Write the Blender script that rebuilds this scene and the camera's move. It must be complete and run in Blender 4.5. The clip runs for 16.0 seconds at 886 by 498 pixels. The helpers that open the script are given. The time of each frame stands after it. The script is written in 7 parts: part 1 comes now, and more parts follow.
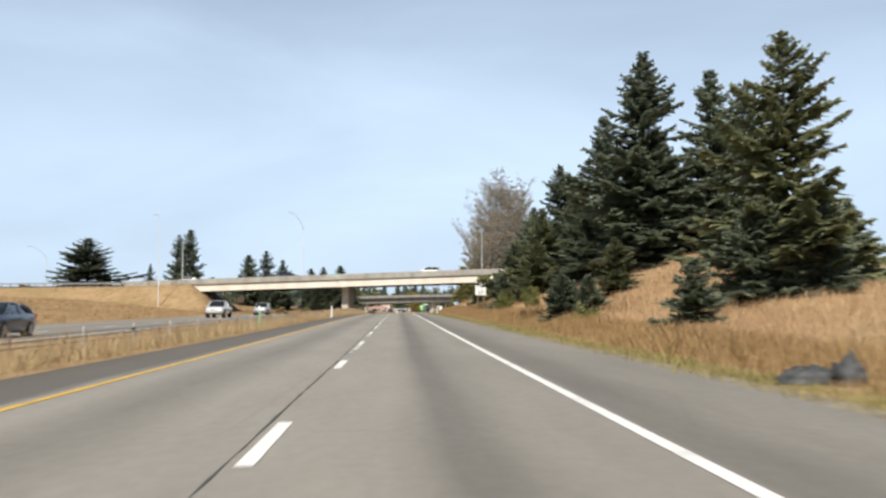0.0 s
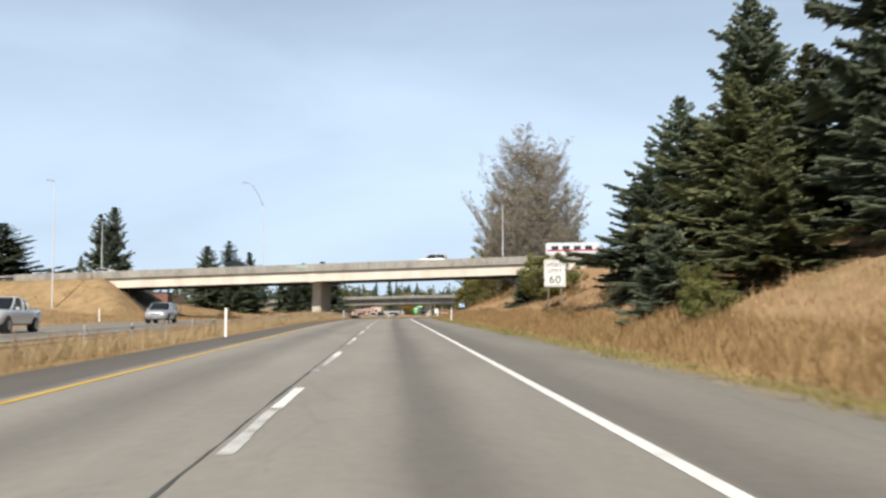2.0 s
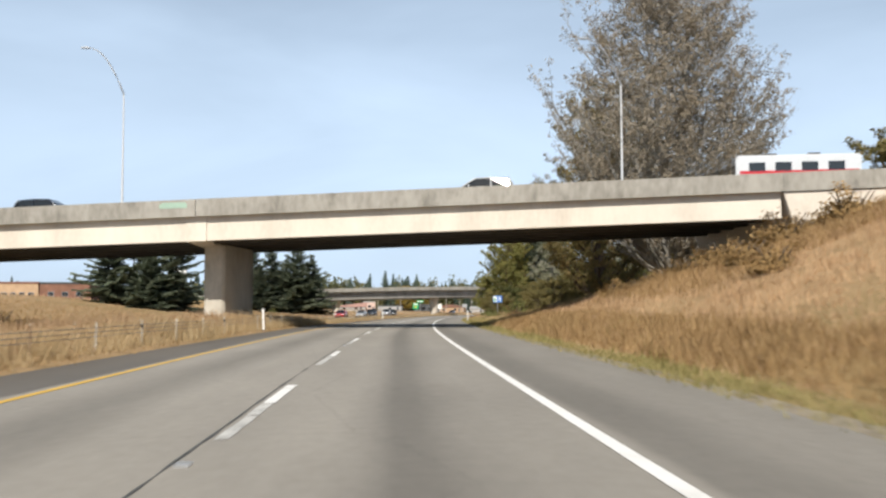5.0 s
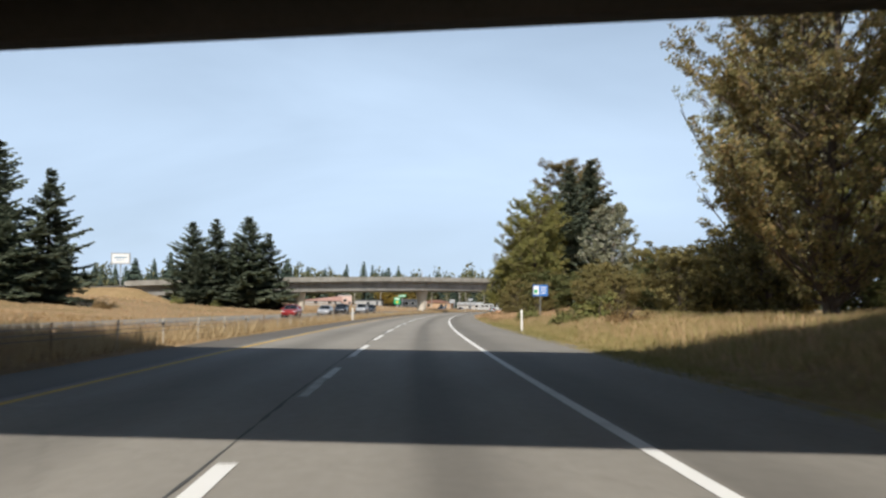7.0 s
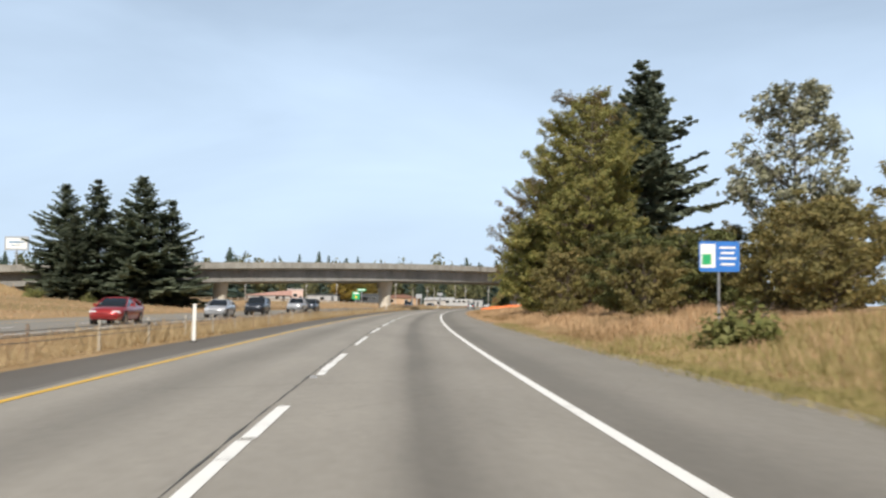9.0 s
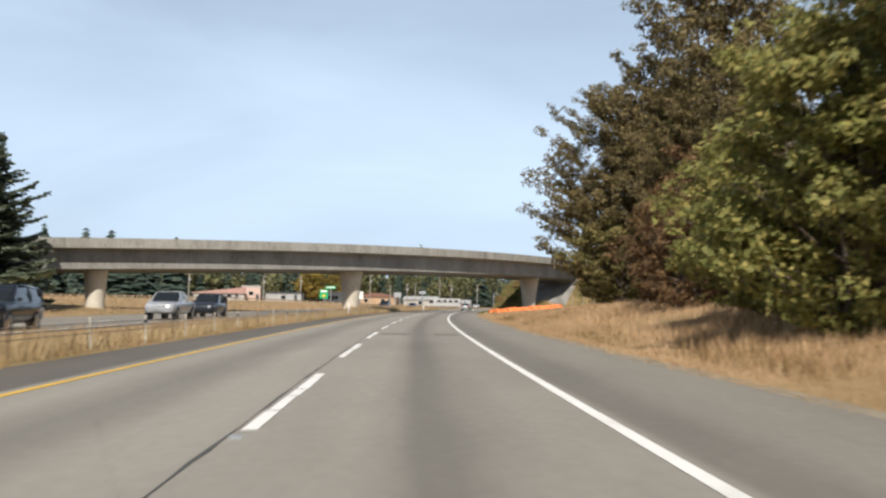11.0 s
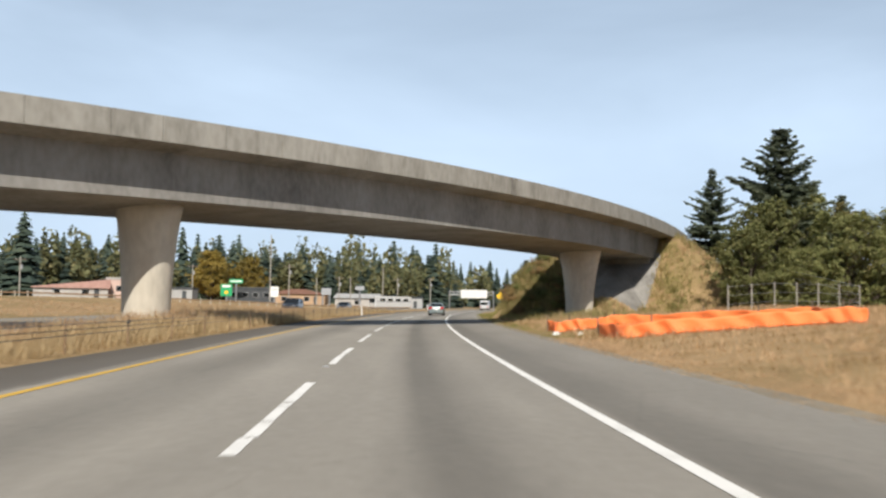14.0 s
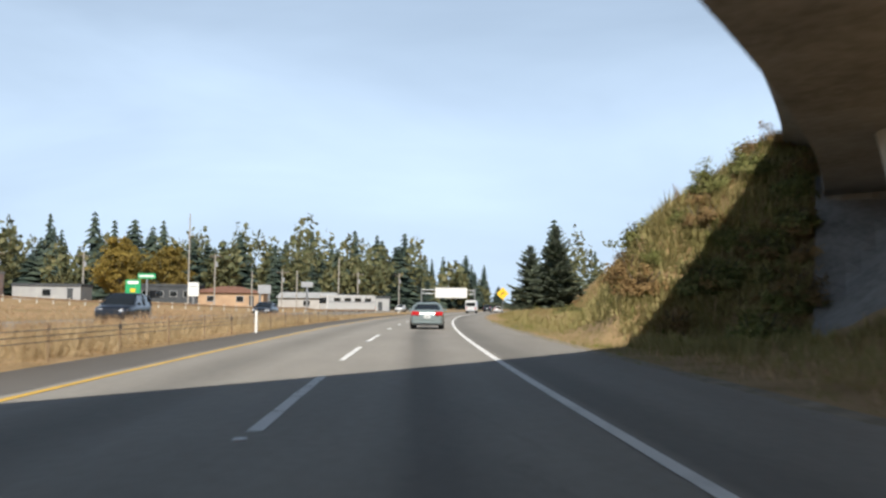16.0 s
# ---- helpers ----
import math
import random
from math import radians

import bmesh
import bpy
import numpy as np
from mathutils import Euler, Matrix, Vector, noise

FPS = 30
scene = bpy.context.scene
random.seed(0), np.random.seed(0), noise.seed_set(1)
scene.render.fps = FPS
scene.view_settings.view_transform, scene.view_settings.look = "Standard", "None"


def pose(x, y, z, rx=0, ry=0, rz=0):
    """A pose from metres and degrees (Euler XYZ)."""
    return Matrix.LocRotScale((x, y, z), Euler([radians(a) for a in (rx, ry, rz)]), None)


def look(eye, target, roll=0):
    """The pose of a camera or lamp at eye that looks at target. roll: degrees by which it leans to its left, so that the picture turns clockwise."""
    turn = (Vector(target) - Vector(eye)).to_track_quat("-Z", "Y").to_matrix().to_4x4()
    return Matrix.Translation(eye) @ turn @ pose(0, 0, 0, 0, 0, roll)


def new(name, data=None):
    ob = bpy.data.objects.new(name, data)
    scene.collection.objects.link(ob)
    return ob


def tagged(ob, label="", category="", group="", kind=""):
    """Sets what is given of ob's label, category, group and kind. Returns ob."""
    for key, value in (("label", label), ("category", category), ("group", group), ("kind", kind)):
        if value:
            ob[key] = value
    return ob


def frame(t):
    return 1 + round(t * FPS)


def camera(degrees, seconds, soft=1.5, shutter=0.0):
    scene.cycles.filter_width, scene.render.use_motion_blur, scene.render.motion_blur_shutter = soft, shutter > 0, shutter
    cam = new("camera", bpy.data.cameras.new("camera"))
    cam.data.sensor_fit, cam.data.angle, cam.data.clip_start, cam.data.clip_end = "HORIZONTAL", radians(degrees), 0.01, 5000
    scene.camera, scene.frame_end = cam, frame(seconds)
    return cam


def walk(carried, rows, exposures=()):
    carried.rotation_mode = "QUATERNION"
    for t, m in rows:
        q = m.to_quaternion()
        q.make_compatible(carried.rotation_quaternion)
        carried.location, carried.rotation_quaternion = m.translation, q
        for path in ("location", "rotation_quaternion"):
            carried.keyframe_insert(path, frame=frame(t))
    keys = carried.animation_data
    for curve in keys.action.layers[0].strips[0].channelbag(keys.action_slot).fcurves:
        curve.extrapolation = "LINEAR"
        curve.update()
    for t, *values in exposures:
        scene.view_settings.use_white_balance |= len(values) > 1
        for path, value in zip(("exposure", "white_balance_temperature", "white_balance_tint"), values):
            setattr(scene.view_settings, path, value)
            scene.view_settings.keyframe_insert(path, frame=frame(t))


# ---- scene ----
cam = camera(47.4, 16.0, soft=2.5, shutter=0.22)
PATH = [
    (0.0, -0.000, -0.000, -0.199, 93.719, 0.212, -2.694),
    (0.5, 0.064, 14.508, -0.107, 93.768, 0.182, -2.791),
    (1.0, 0.105, 29.023, 0.024, 93.814, 0.207, -2.863),
    (1.5, 0.178, 43.536, 0.174, 93.803, 0.268, -3.007),
    (2.0, 0.274, 58.037, 0.301, 93.847, 0.171, -3.143),
    (2.5, 0.353, 72.539, 0.445, 93.826, 0.163, -3.104),
    (3.0, 0.444, 87.091, 0.615, 93.679, 0.204, -3.145),
    (3.5, 0.556, 101.678, 0.723, 93.813, 0.280, -3.191),
    (4.0, 0.657, 116.250, 0.851, 93.792, 0.369, -3.191),
    (4.5, 0.719, 130.815, 0.986, 93.683, 0.318, -3.225),
    (7.0, 1.552, 204.606, 1.323, 93.319, -0.626, -4.539),
    (7.5, 2.193, 219.491, 1.302, 93.255, -0.517, -5.149),
    (8.0, 2.931, 234.408, 1.321, 93.092, -0.443, -5.798),
    (10.5, 8.384, 309.682, 1.253, 93.150, -0.885, -7.683),
    (11.0, 9.808, 324.706, 1.227, 93.130, -0.759, -8.018),
    (11.5, 11.257, 339.722, 1.226, 93.143, -0.636, -8.314),
    (12.0, 12.821, 354.737, 1.246, 93.147, -0.498, -8.869),
    (12.5, 14.468, 369.749, 1.233, 93.146, -0.484, -9.544),
    (13.0, 16.284, 384.755, 1.239, 93.152, -0.593, -10.263),
    (13.5, 18.327, 399.768, 1.264, 93.099, -0.754, -11.001),
    (14.0, 20.608, 414.809, 1.236, 93.171, -0.883, -11.569),
    (14.5, 22.922, 429.826, 1.216, 93.219, -0.974, -12.074),
    (15.0, 25.478, 444.877, 1.236, 93.192, -0.692, -12.606),
    (15.5, 28.241, 459.931, 1.203, 93.221, -0.446, -13.114),
    (16.0, 31.009, 474.954, 1.259, 93.256, -0.725, -13.593),
]
walk(cam, [(t, pose(x, y, z, a, b, c)) for t, x, y, z, a, b, c in PATH], [(0.0, 0.28, 6420, 10), (4.5, 0.3, 6420, 10), (6.0, 0.2, 6300, 10), (6.9, 0.14, 6250, 10), (7.5, 0.3, 6230, 10), (8.4, 0.28, 6350, 10), (14.4, 0.2, 6420, 10), (15.4, 0.16, 6400, 10), (16.0, 0.28, 6260, 10)])

# ---- sky, sun, exposure ----
SUN = Vector((-0.21, -1.075, 1.0)).normalized()          # towards the sun
scene.view_settings.exposure = 0.0
sun = new("sun", bpy.data.lights.new("sun", "SUN"))
sun.data.energy, sun.data.angle, sun.data.color = 5.0, radians(0.6), (1.0, 0.935, 0.83)
sun.matrix_world = look((0, 0, 300), Vector((0, 0, 300)) - SUN)
world = bpy.data.worlds.new("world")
scene.world = world
world.use_nodes = True
wt = world.node_tree
wt.nodes.clear()


def wnode(kind, **kw):
    n = wt.nodes.new(kind)
    for k, v in kw.items():
        n.inputs[k].default_value = v
    return n


sky = wt.nodes.new("ShaderNodeTexSky")
sky.sky_type, sky.sun_disc = "NISHITA", False
sky.sun_elevation, sky.sun_rotation = math.asin(SUN.z), math.atan2(SUN.x, SUN.y)
sky.air_density, sky.dust_density, sky.ozone_density = 1.0, 1.0, 1.4
tc = wt.nodes.new("ShaderNodeTexCoord")
wmap = wt.nodes.new("ShaderNodeMapping")
wmap.inputs["Scale"].default_value = (1.3, 1.0, 4.5)
wmap.inputs["Rotation"].default_value = (0.0, 0.25, 0.4)
wn = wnode("ShaderNodeTexNoise", Scale=1.5, Detail=5.0, Roughness=0.5, Distortion=0.4)
wr = wt.nodes.new("ShaderNodeMapRange")
for k, v in (("From Min", 0.36), ("From Max", 0.78), ("To Min", 0.66), ("To Max", 0.97)):
    wr.inputs[k].default_value = v
wm = wt.nodes.new("ShaderNodeMix")
wm.data_type = "RGBA"
wm.inputs["B"].default_value = (16.9, 20.9, 25.7, 1)
bg = wnode("ShaderNodeBackground", Strength=0.038)
wo = wt.nodes.new("ShaderNodeOutputWorld")
wt.links.new(tc.outputs["Generated"], wmap.inputs["Vector"])
wt.links.new(wmap.outputs["Vector"], wn.inputs["Vector"])
wt.links.new(wn.outputs["Fac"], wr.inputs["Value"])
wsep = wt.nodes.new("ShaderNodeSeparateXYZ")
wh = wt.nodes.new("ShaderNodeMapRange")
for k, v in (("From Min", 0.16), ("From Max", 0.62), ("To Min", 1.0), ("To Max", 0.05)):
    wh.inputs[k].default_value = v
wmul = wt.nodes.new("ShaderNodeMath")
wmul.operation = "MULTIPLY"
wt.links.new(tc.outputs["Generated"], wsep.inputs["Vector"])
wt.links.new(wsep.outputs["Z"], wh.inputs["Value"])
wt.links.new(wr.outputs["Result"], wmul.inputs[0])
wt.links.new(wh.outputs["Result"], wmul.inputs[1])
wt.links.new(wmul.outputs["Value"], wm.inputs["Factor"])
wt.links.new(sky.outputs["Color"], wm.inputs["A"])
wt.links.new(wm.outputs["Result"], bg.inputs["Color"])
wt.links.new(bg.outputs["Background"], wo.inputs["Surface"])

# ---- plan: the road's line and the lie of the land ----
KNOT = np.array([0, 90, 150, 200, 250, 300, 350, 400, 450, 520.0])
BEND = np.array([0.07, -0.02, 0.13, 0.75, 0.52, 0.47, 0.45, 0.62, 0.74, 0.73]) / 1000
_s = np.arange(-400, 3000, 2.0)
_k = np.interp(_s, KNOT, BEND)
_k[_s > 1500] = 0.0
_k[_s < 0] = 0.0
_h = np.cumsum(_k * 2)
_cx, _cy = np.cumsum(np.sin(_h) * 2), np.cumsum(np.cos(_h) * 2)
_cx += -1.222 - np.interp(0, _s, _cx)
_cy -= np.interp(0, _s, _cy)
_cx += np.interp(_cy, [150, 245, 312, 412, 445, 510], [0, 0.2, 0.22, 0.42, 0.5, 0.6])
_gs = np.interp(_s, [-50, 60, 120, 180, 240, 300], [0.596, 1.009, 0.858, 0.317, -0.148, 0.0]) / 100
_gs[_s < -60] = 0
_gz = np.cumsum(_gs * 2)
_gz -= np.interp(300, _s, _gz)


def road_z(y):
    return np.interp(y, _cy, _gz)


def road_x(y, u=0.0):
    return np.interp(y, _cy, _cx) + u / np.cos(np.interp(y, _cy, _h))


def heading(y):
    return float(np.interp(y, _cy, _h))


def road_u(x, y):
    return (x - np.interp(y, _cy, _cx)) * np.cos(np.interp(y, _cy, _h))


def edge_u(y):
    """Where the paved shoulder ends, metres across from the dashed line."""
    return np.interp(y, [20, 90, 145, 200, 250, 325, 370, 410, 470], [6.7, 6.7, 6.38, 6.7, 6.92, 7.03, 6.75, 6.82, 6.87])


def step(a, b, v):
    w = np.clip((v - a) / (b - a), 0, 1)
    return w * w * (3 - 2 * w)


# first overpass: straight, a little skew, climbing to the right
def b1_y(x, off=0.0):
    return 209.5 - 0.2 * (x + 10.5) + off


def b1_z(x):
    return 5.65 + 0.025 * (np.clip(x, -60, 60) + 10.5)


# second overpass: an arc; near parapet's top edge
ARC_H, ARC_K = 0.679, 0.004935
_a = np.arange(-220, 321, 1.0)
_ah = ARC_H + ARC_K * np.clip(_a, -150, 110)
_ax, _ay = np.cumsum(np.cos(_ah)), np.cumsum(np.sin(_ah))
_ax += 20 - _ax[220]
_ay += 459.9 - _ay[220]
_az = 8.98 + 1.868 * _a / 100 - 2.08 * (np.clip(_a, -120, 100) / 100) ** 2
DECK2 = 9.4


def arc(a, n=0.0, dz=0.0):
    """Place on the second overpass: a metres along, n metres across from its near edge, dz from the parapet's top."""
    h = np.interp(a, _a, _ah)
    return (np.interp(a, _a, _ax) - np.sin(h) * n, np.interp(a, _a, _ay) + np.cos(h) * n, np.interp(a, _a, _az) + dz)


_noise = [(random.uniform(0.02, 0.35), random.uniform(0, 6.28), random.uniform(0, 6.28)) for _ in range(14)]


def bumps(x, y):
    z = 0 * x
    for f, p, q in _noise:
        z = z + np.sin(x * f * np.cos(q) + y * f * np.sin(q) + p) * 0.02 / (f + 0.08)
    return z * 0.28


def by_arc(x, y):
    """Place along the second overpass and its ramps, and signed distance from their middle."""
    best = np.full(x.shape, 1e9)
    along = np.zeros(x.shape)
    for i in range(0, len(_a), 5):
        cx, cy, _ = arc(_a[i], DECK2 / 2)
        q = (x - cx) ** 2 + (y - cy) ** 2
        m = q < best
        best, along = np.where(m, q, best), np.where(m, _a[i], along)
    for _ in range(2):
        cx, cy, _z = arc(along, DECK2 / 2)
        hh = np.interp(along, _a, _ah)
        along = np.clip(along + (x - cx) * np.cos(hh) + (y - cy) * np.sin(hh), _a[0], _a[-1])
    cx, cy, _z = arc(along, DECK2 / 2)
    hh = np.interp(along, _a, _ah)
    side = (y - cy) * np.cos(hh) - (x - cx) * np.sin(hh)
    return along, np.hypot(x - cx, y - cy), side


def land(x, y):
    """Height of the ground, without the roadways laid on it."""
    x, y = np.asarray(x, float), np.asarray(y, float)
    u = road_u(x, y)
    along, d2, side2 = by_arc(x, y)
    z = road_z(y)
    out = np.clip(np.maximum(u - 8, -u - 24.5) / 6, 0, 1)
    # cut bank beside the first stretch, verge beyond it
    high = np.interp(y, [-200, 0, 30, 40, 50, 60, 75, 95, 111, 130, 165, 184, 197, 214, 228, 238, 262, 330, 395, 415, 470, 500], [1.6, 1.6, 1.4, 1.9, 2.8, 3.5, 4.7, 5.5, 5.7, 5.3, 4.95, 5.9, 5.6, 4.8, 2.8, 1.3, 1.0, 1.3, 1.5, 0.5, 0.4, 0.5])
    wide = np.interp(y, [0, 42, 75, 200, 262, 400], [13, 11.5, 14.5, 16.5, 9, 8])
    t = np.clip((u - 8.0) / wide, 0, 1.15)
    bank = high * np.clip(t * 0.9 + 0.1 * t * t, 0, 1.05) - high * 0.3 * np.clip((u - 24) / 25, 0, 1) * np.interp(y, [110, 160], [1, 0])
    # far bank behind the second overpass
    high2 = np.interp(y, [484, 502, 520, 575, 600, 640, 680, 720], [0, 5.5, 9.8, 9.8, 8.4, 4.6, 1.5, 0.8])
    toe2 = np.interp(y, [484, 512, 534, 620], [12.0, 13.4, 16.8, 17.8])
    bank = np.maximum(bank, high2 * step(-1.0, 9.5, u - toe2) * np.where(u > 0, step(-6.0, 1.0, side2), 1.0))
    # gentle rise of the field beside the ramp
    bank = bank + np.interp(u, [8.5, 11, 17, 24, 60], [0, 0.2, 0.3, 0.9, 1.0]) * step(415, 432, y) * (1 - step(474, 488, y))
    # ground rising away on the other side
    rise = np.interp(y, [-200, 120, 200, 260, 330, 420, 470, 900], [3.4, 3.4, 3.2, 4.2, 4.4, 2.6, 1.7, 1.7])
    bank = bank + rise * step(24, 78, -u)
    # dip of the median
    bank = bank + np.interp(y, [105, 150, 182, 214, 240, 265, 425, 455, 520, 560], [-0.35, 0.3, 0.75, 0.8, 0.35, -0.2, -0.35, 0.5, 0.5, 0.2]) * np.exp(-((u + 9.3) / 1.8) ** 2)
    z = z + bank + bumps(x, y) * out
    # embankments that carry the first crossing road
    d = np.abs(y - b1_y(x, 7.5)) * 0.98
    top = b1_z(x) + 1.55
    ridge = top - np.clip(d - 9.0, 0, None) / 2.0
    ends = np.where(x < 0, (-x - 35.5) / 7.5, (x - 15.5) / 15.5)
    ridge = np.minimum(ridge, np.clip(ends, 0, 1) * top + np.where(ends < 0, -5, 0))
    z = np.where(ends > 0, np.maximum(z, ridge), z)
    # and the second
    top = np.interp(along, _a, _az) - 1.15
    ridge = top - np.clip(d2 - 5.2, 0, None) / np.where(side2 < 0, 1.3, 1.25)
    ridge = np.where(ridge > 0, ridge * step(7.6, 11.5, np.abs(u + 8.0) - 8.0), ridge)
    ends = np.where(along > 0, (along - 53.0) / 11.0, (-along - 66.0) / 11.0)
    ridge = np.minimum(ridge, np.clip(ends, 0, 1) * top + np.where(ends < 0, -6, 0))
    z = np.where((ends > 0) & (ridge > 0), np.maximum(z, ridge), z)
    # under the roadways
    z = np.where((u > -5.4) & (u < edge_u(y)), road_z(y) - 0.25, z + 0.018 * np.clip((8.5 - np.abs(u)) * 4, 0, 1))
    z = np.where((u > -23.4) & (u < -12.3), road_z(y) - 0.25, z)
    return z


def land1(x, y):
    return float(land(np.array([x]), np.array([y]))[0])


def at_u(y, u):
    """x and ground height at u metres across from the dashed line."""
    x = float(road_x(y, u))
    z = float(road_z(y)) if (-5.4 < u < 7.0 or -23.4 < u < -12.3) else land1(x, y)
    return x, z


# ---- materials ----
def nodes(name):
    m = bpy.data.materials.new(name)
    m.use_nodes = True
    nt = m.node_tree
    return m, nt, nt.nodes["Principled BSDF"]


def ramp(nt, stops):
    r = nt.nodes.new("ShaderNodeValToRGB")
    e = r.color_ramp.elements
    while len(e) < len(stops):
        e.new(0.5)
    for el, (p, c) in zip(e, stops):
        el.position, el.color = p, (*c, 1) if len(c) == 3 else c
    return r


def surface(name, stops, scale=1.0, fine=20.0, rough=0.85, bump=0.2, metal=0.0, coord="pos", fine_mix=0.25, streak=None, spec=0.3):
    """Colour from noise at two scales, in metres, with bump of the fine one."""
    m, nt, b = nodes(name)
    src = nt.nodes.new("ShaderNodeNewGeometry").outputs["Position"] if coord == "pos" else nt.nodes.new("ShaderNodeTexCoord").outputs["Object"]
    if streak:
        mp = nt.nodes.new("ShaderNodeMapping")
        mp.inputs["Scale"].default_value = streak
        nt.links.new(src, mp.inputs["Vector"])
        src = mp.outputs["Vector"]
    n1, n2 = nt.nodes.new("ShaderNodeTexNoise"), nt.nodes.new("ShaderNodeTexNoise")
    n1.inputs["Scale"].default_value, n1.inputs["Detail"].default_value = scale, 5
    n2.inputs["Scale"].default_value, n2.inputs["Detail"].default_value = fine, 4
    for n in (n1, n2):
        nt.links.new(src, n.inputs["Vector"])
    mx = nt.nodes.new("ShaderNodeMix")
    mx.inputs["Factor"].default_value = fine_mix
    nt.links.new(n1.outputs["Fac"], mx.inputs["A"])
    nt.links.new(n2.outputs["Fac"], mx.inputs["B"])
    r = ramp(nt, stops)
    nt.links.new(mx.outputs["Result"], r.inputs["Fac"])
    nt.links.new(r.outputs["Color"], b.inputs["Base Color"])
    b.inputs["Roughness"].default_value, b.inputs["Metallic"].default_value = rough, metal
    b.inputs["Specular IOR Level"].default_value = spec
    if bump:
        bp = nt.nodes.new("ShaderNodeBump")
        bp.inputs["Strength"].default_value, bp.inputs["Distance"].default_value = bump, 0.02
        nt.links.new(n2.outputs["Fac"], bp.inputs["Height"])
        nt.links.new(bp.outputs["Normal"], b.inputs["Normal"])
    return m


def plain(name, c, rough=0.5, metal=0.0, coat=0.0, vary=0.06, emit=0.0):
    """Small painted, rubber, metal or plastic things: one colour with a little dirt."""
    lo, hi = [v * (1 - 2 * vary) for v in c], [min(1, v * (1 + vary)) for v in c]
    m = surface(name, [(0.3, lo), (0.7, hi)], 2.5, 30, rough, 0.03, metal, "obj", spec=0.5)
    m.node_tree.nodes["Principled BSDF"].inputs["Coat Weight"].default_value = coat
    return m


def foliage(name, stops, through_light=0.25, rough=0.6, patch=0.45, share=0.45):
    """Leaves and needles: each clump or leaf takes its own shade of the ramp."""
    m, nt, b = nodes(name)
    g = nt.nodes.new("ShaderNodeNewGeometry")
    o = nt.nodes.new("ShaderNodeObjectInfo")
    r = ramp(nt, stops)
    n = nt.nodes.new("ShaderNodeTexNoise")
    n.inputs["Scale"].default_value, n.inputs["Detail"].default_value = patch, 4
    nt.links.new(g.outputs["Position"], n.inputs["Vector"])
    mx = nt.nodes.new("ShaderNodeMix")
    mx.inputs["Factor"].default_value = share
    nt.links.new(g.outputs["Random Per Island"], mx.inputs["A"])
    nt.links.new(n.outputs["Fac"], mx.inputs["B"])
    nt.links.new(mx.outputs["Result"], r.inputs["Fac"])
    hs = nt.nodes.new("ShaderNodeHueSaturation")
    mr = nt.nodes.new("ShaderNodeMapRange")
    mr.inputs["To Min"].default_value, mr.inputs["To Max"].default_value = 0.8, 1.2
    nt.links.new(o.outputs["Random"], mr.inputs["Value"])
    nt.links.new(mr.outputs["Result"], hs.inputs["Value"])
    nt.links.new(r.outputs["Color"], hs.inputs["Color"])
    nt.links.new(hs.outputs["Color"], b.inputs["Base Color"])
    b.inputs["Roughness"].default_value, b.inputs["Specular IOR Level"].default_value = rough, 0.25
    tr = nt.nodes.new("ShaderNodeBsdfTranslucent")
    nt.links.new(hs.outputs["Color"], tr.inputs["Color"])
    ms = nt.nodes.new("ShaderNodeMixShader")
    ms.inputs["Fac"].default_value = through_light
    nt.links.new(b.outputs["BSDF"], ms.inputs[1])
    nt.links.new(tr.outputs["BSDF"], ms.inputs[2])
    nt.links.new(ms.outputs["Shader"], nt.nodes["Material Output"].inputs["Surface"])
    return m


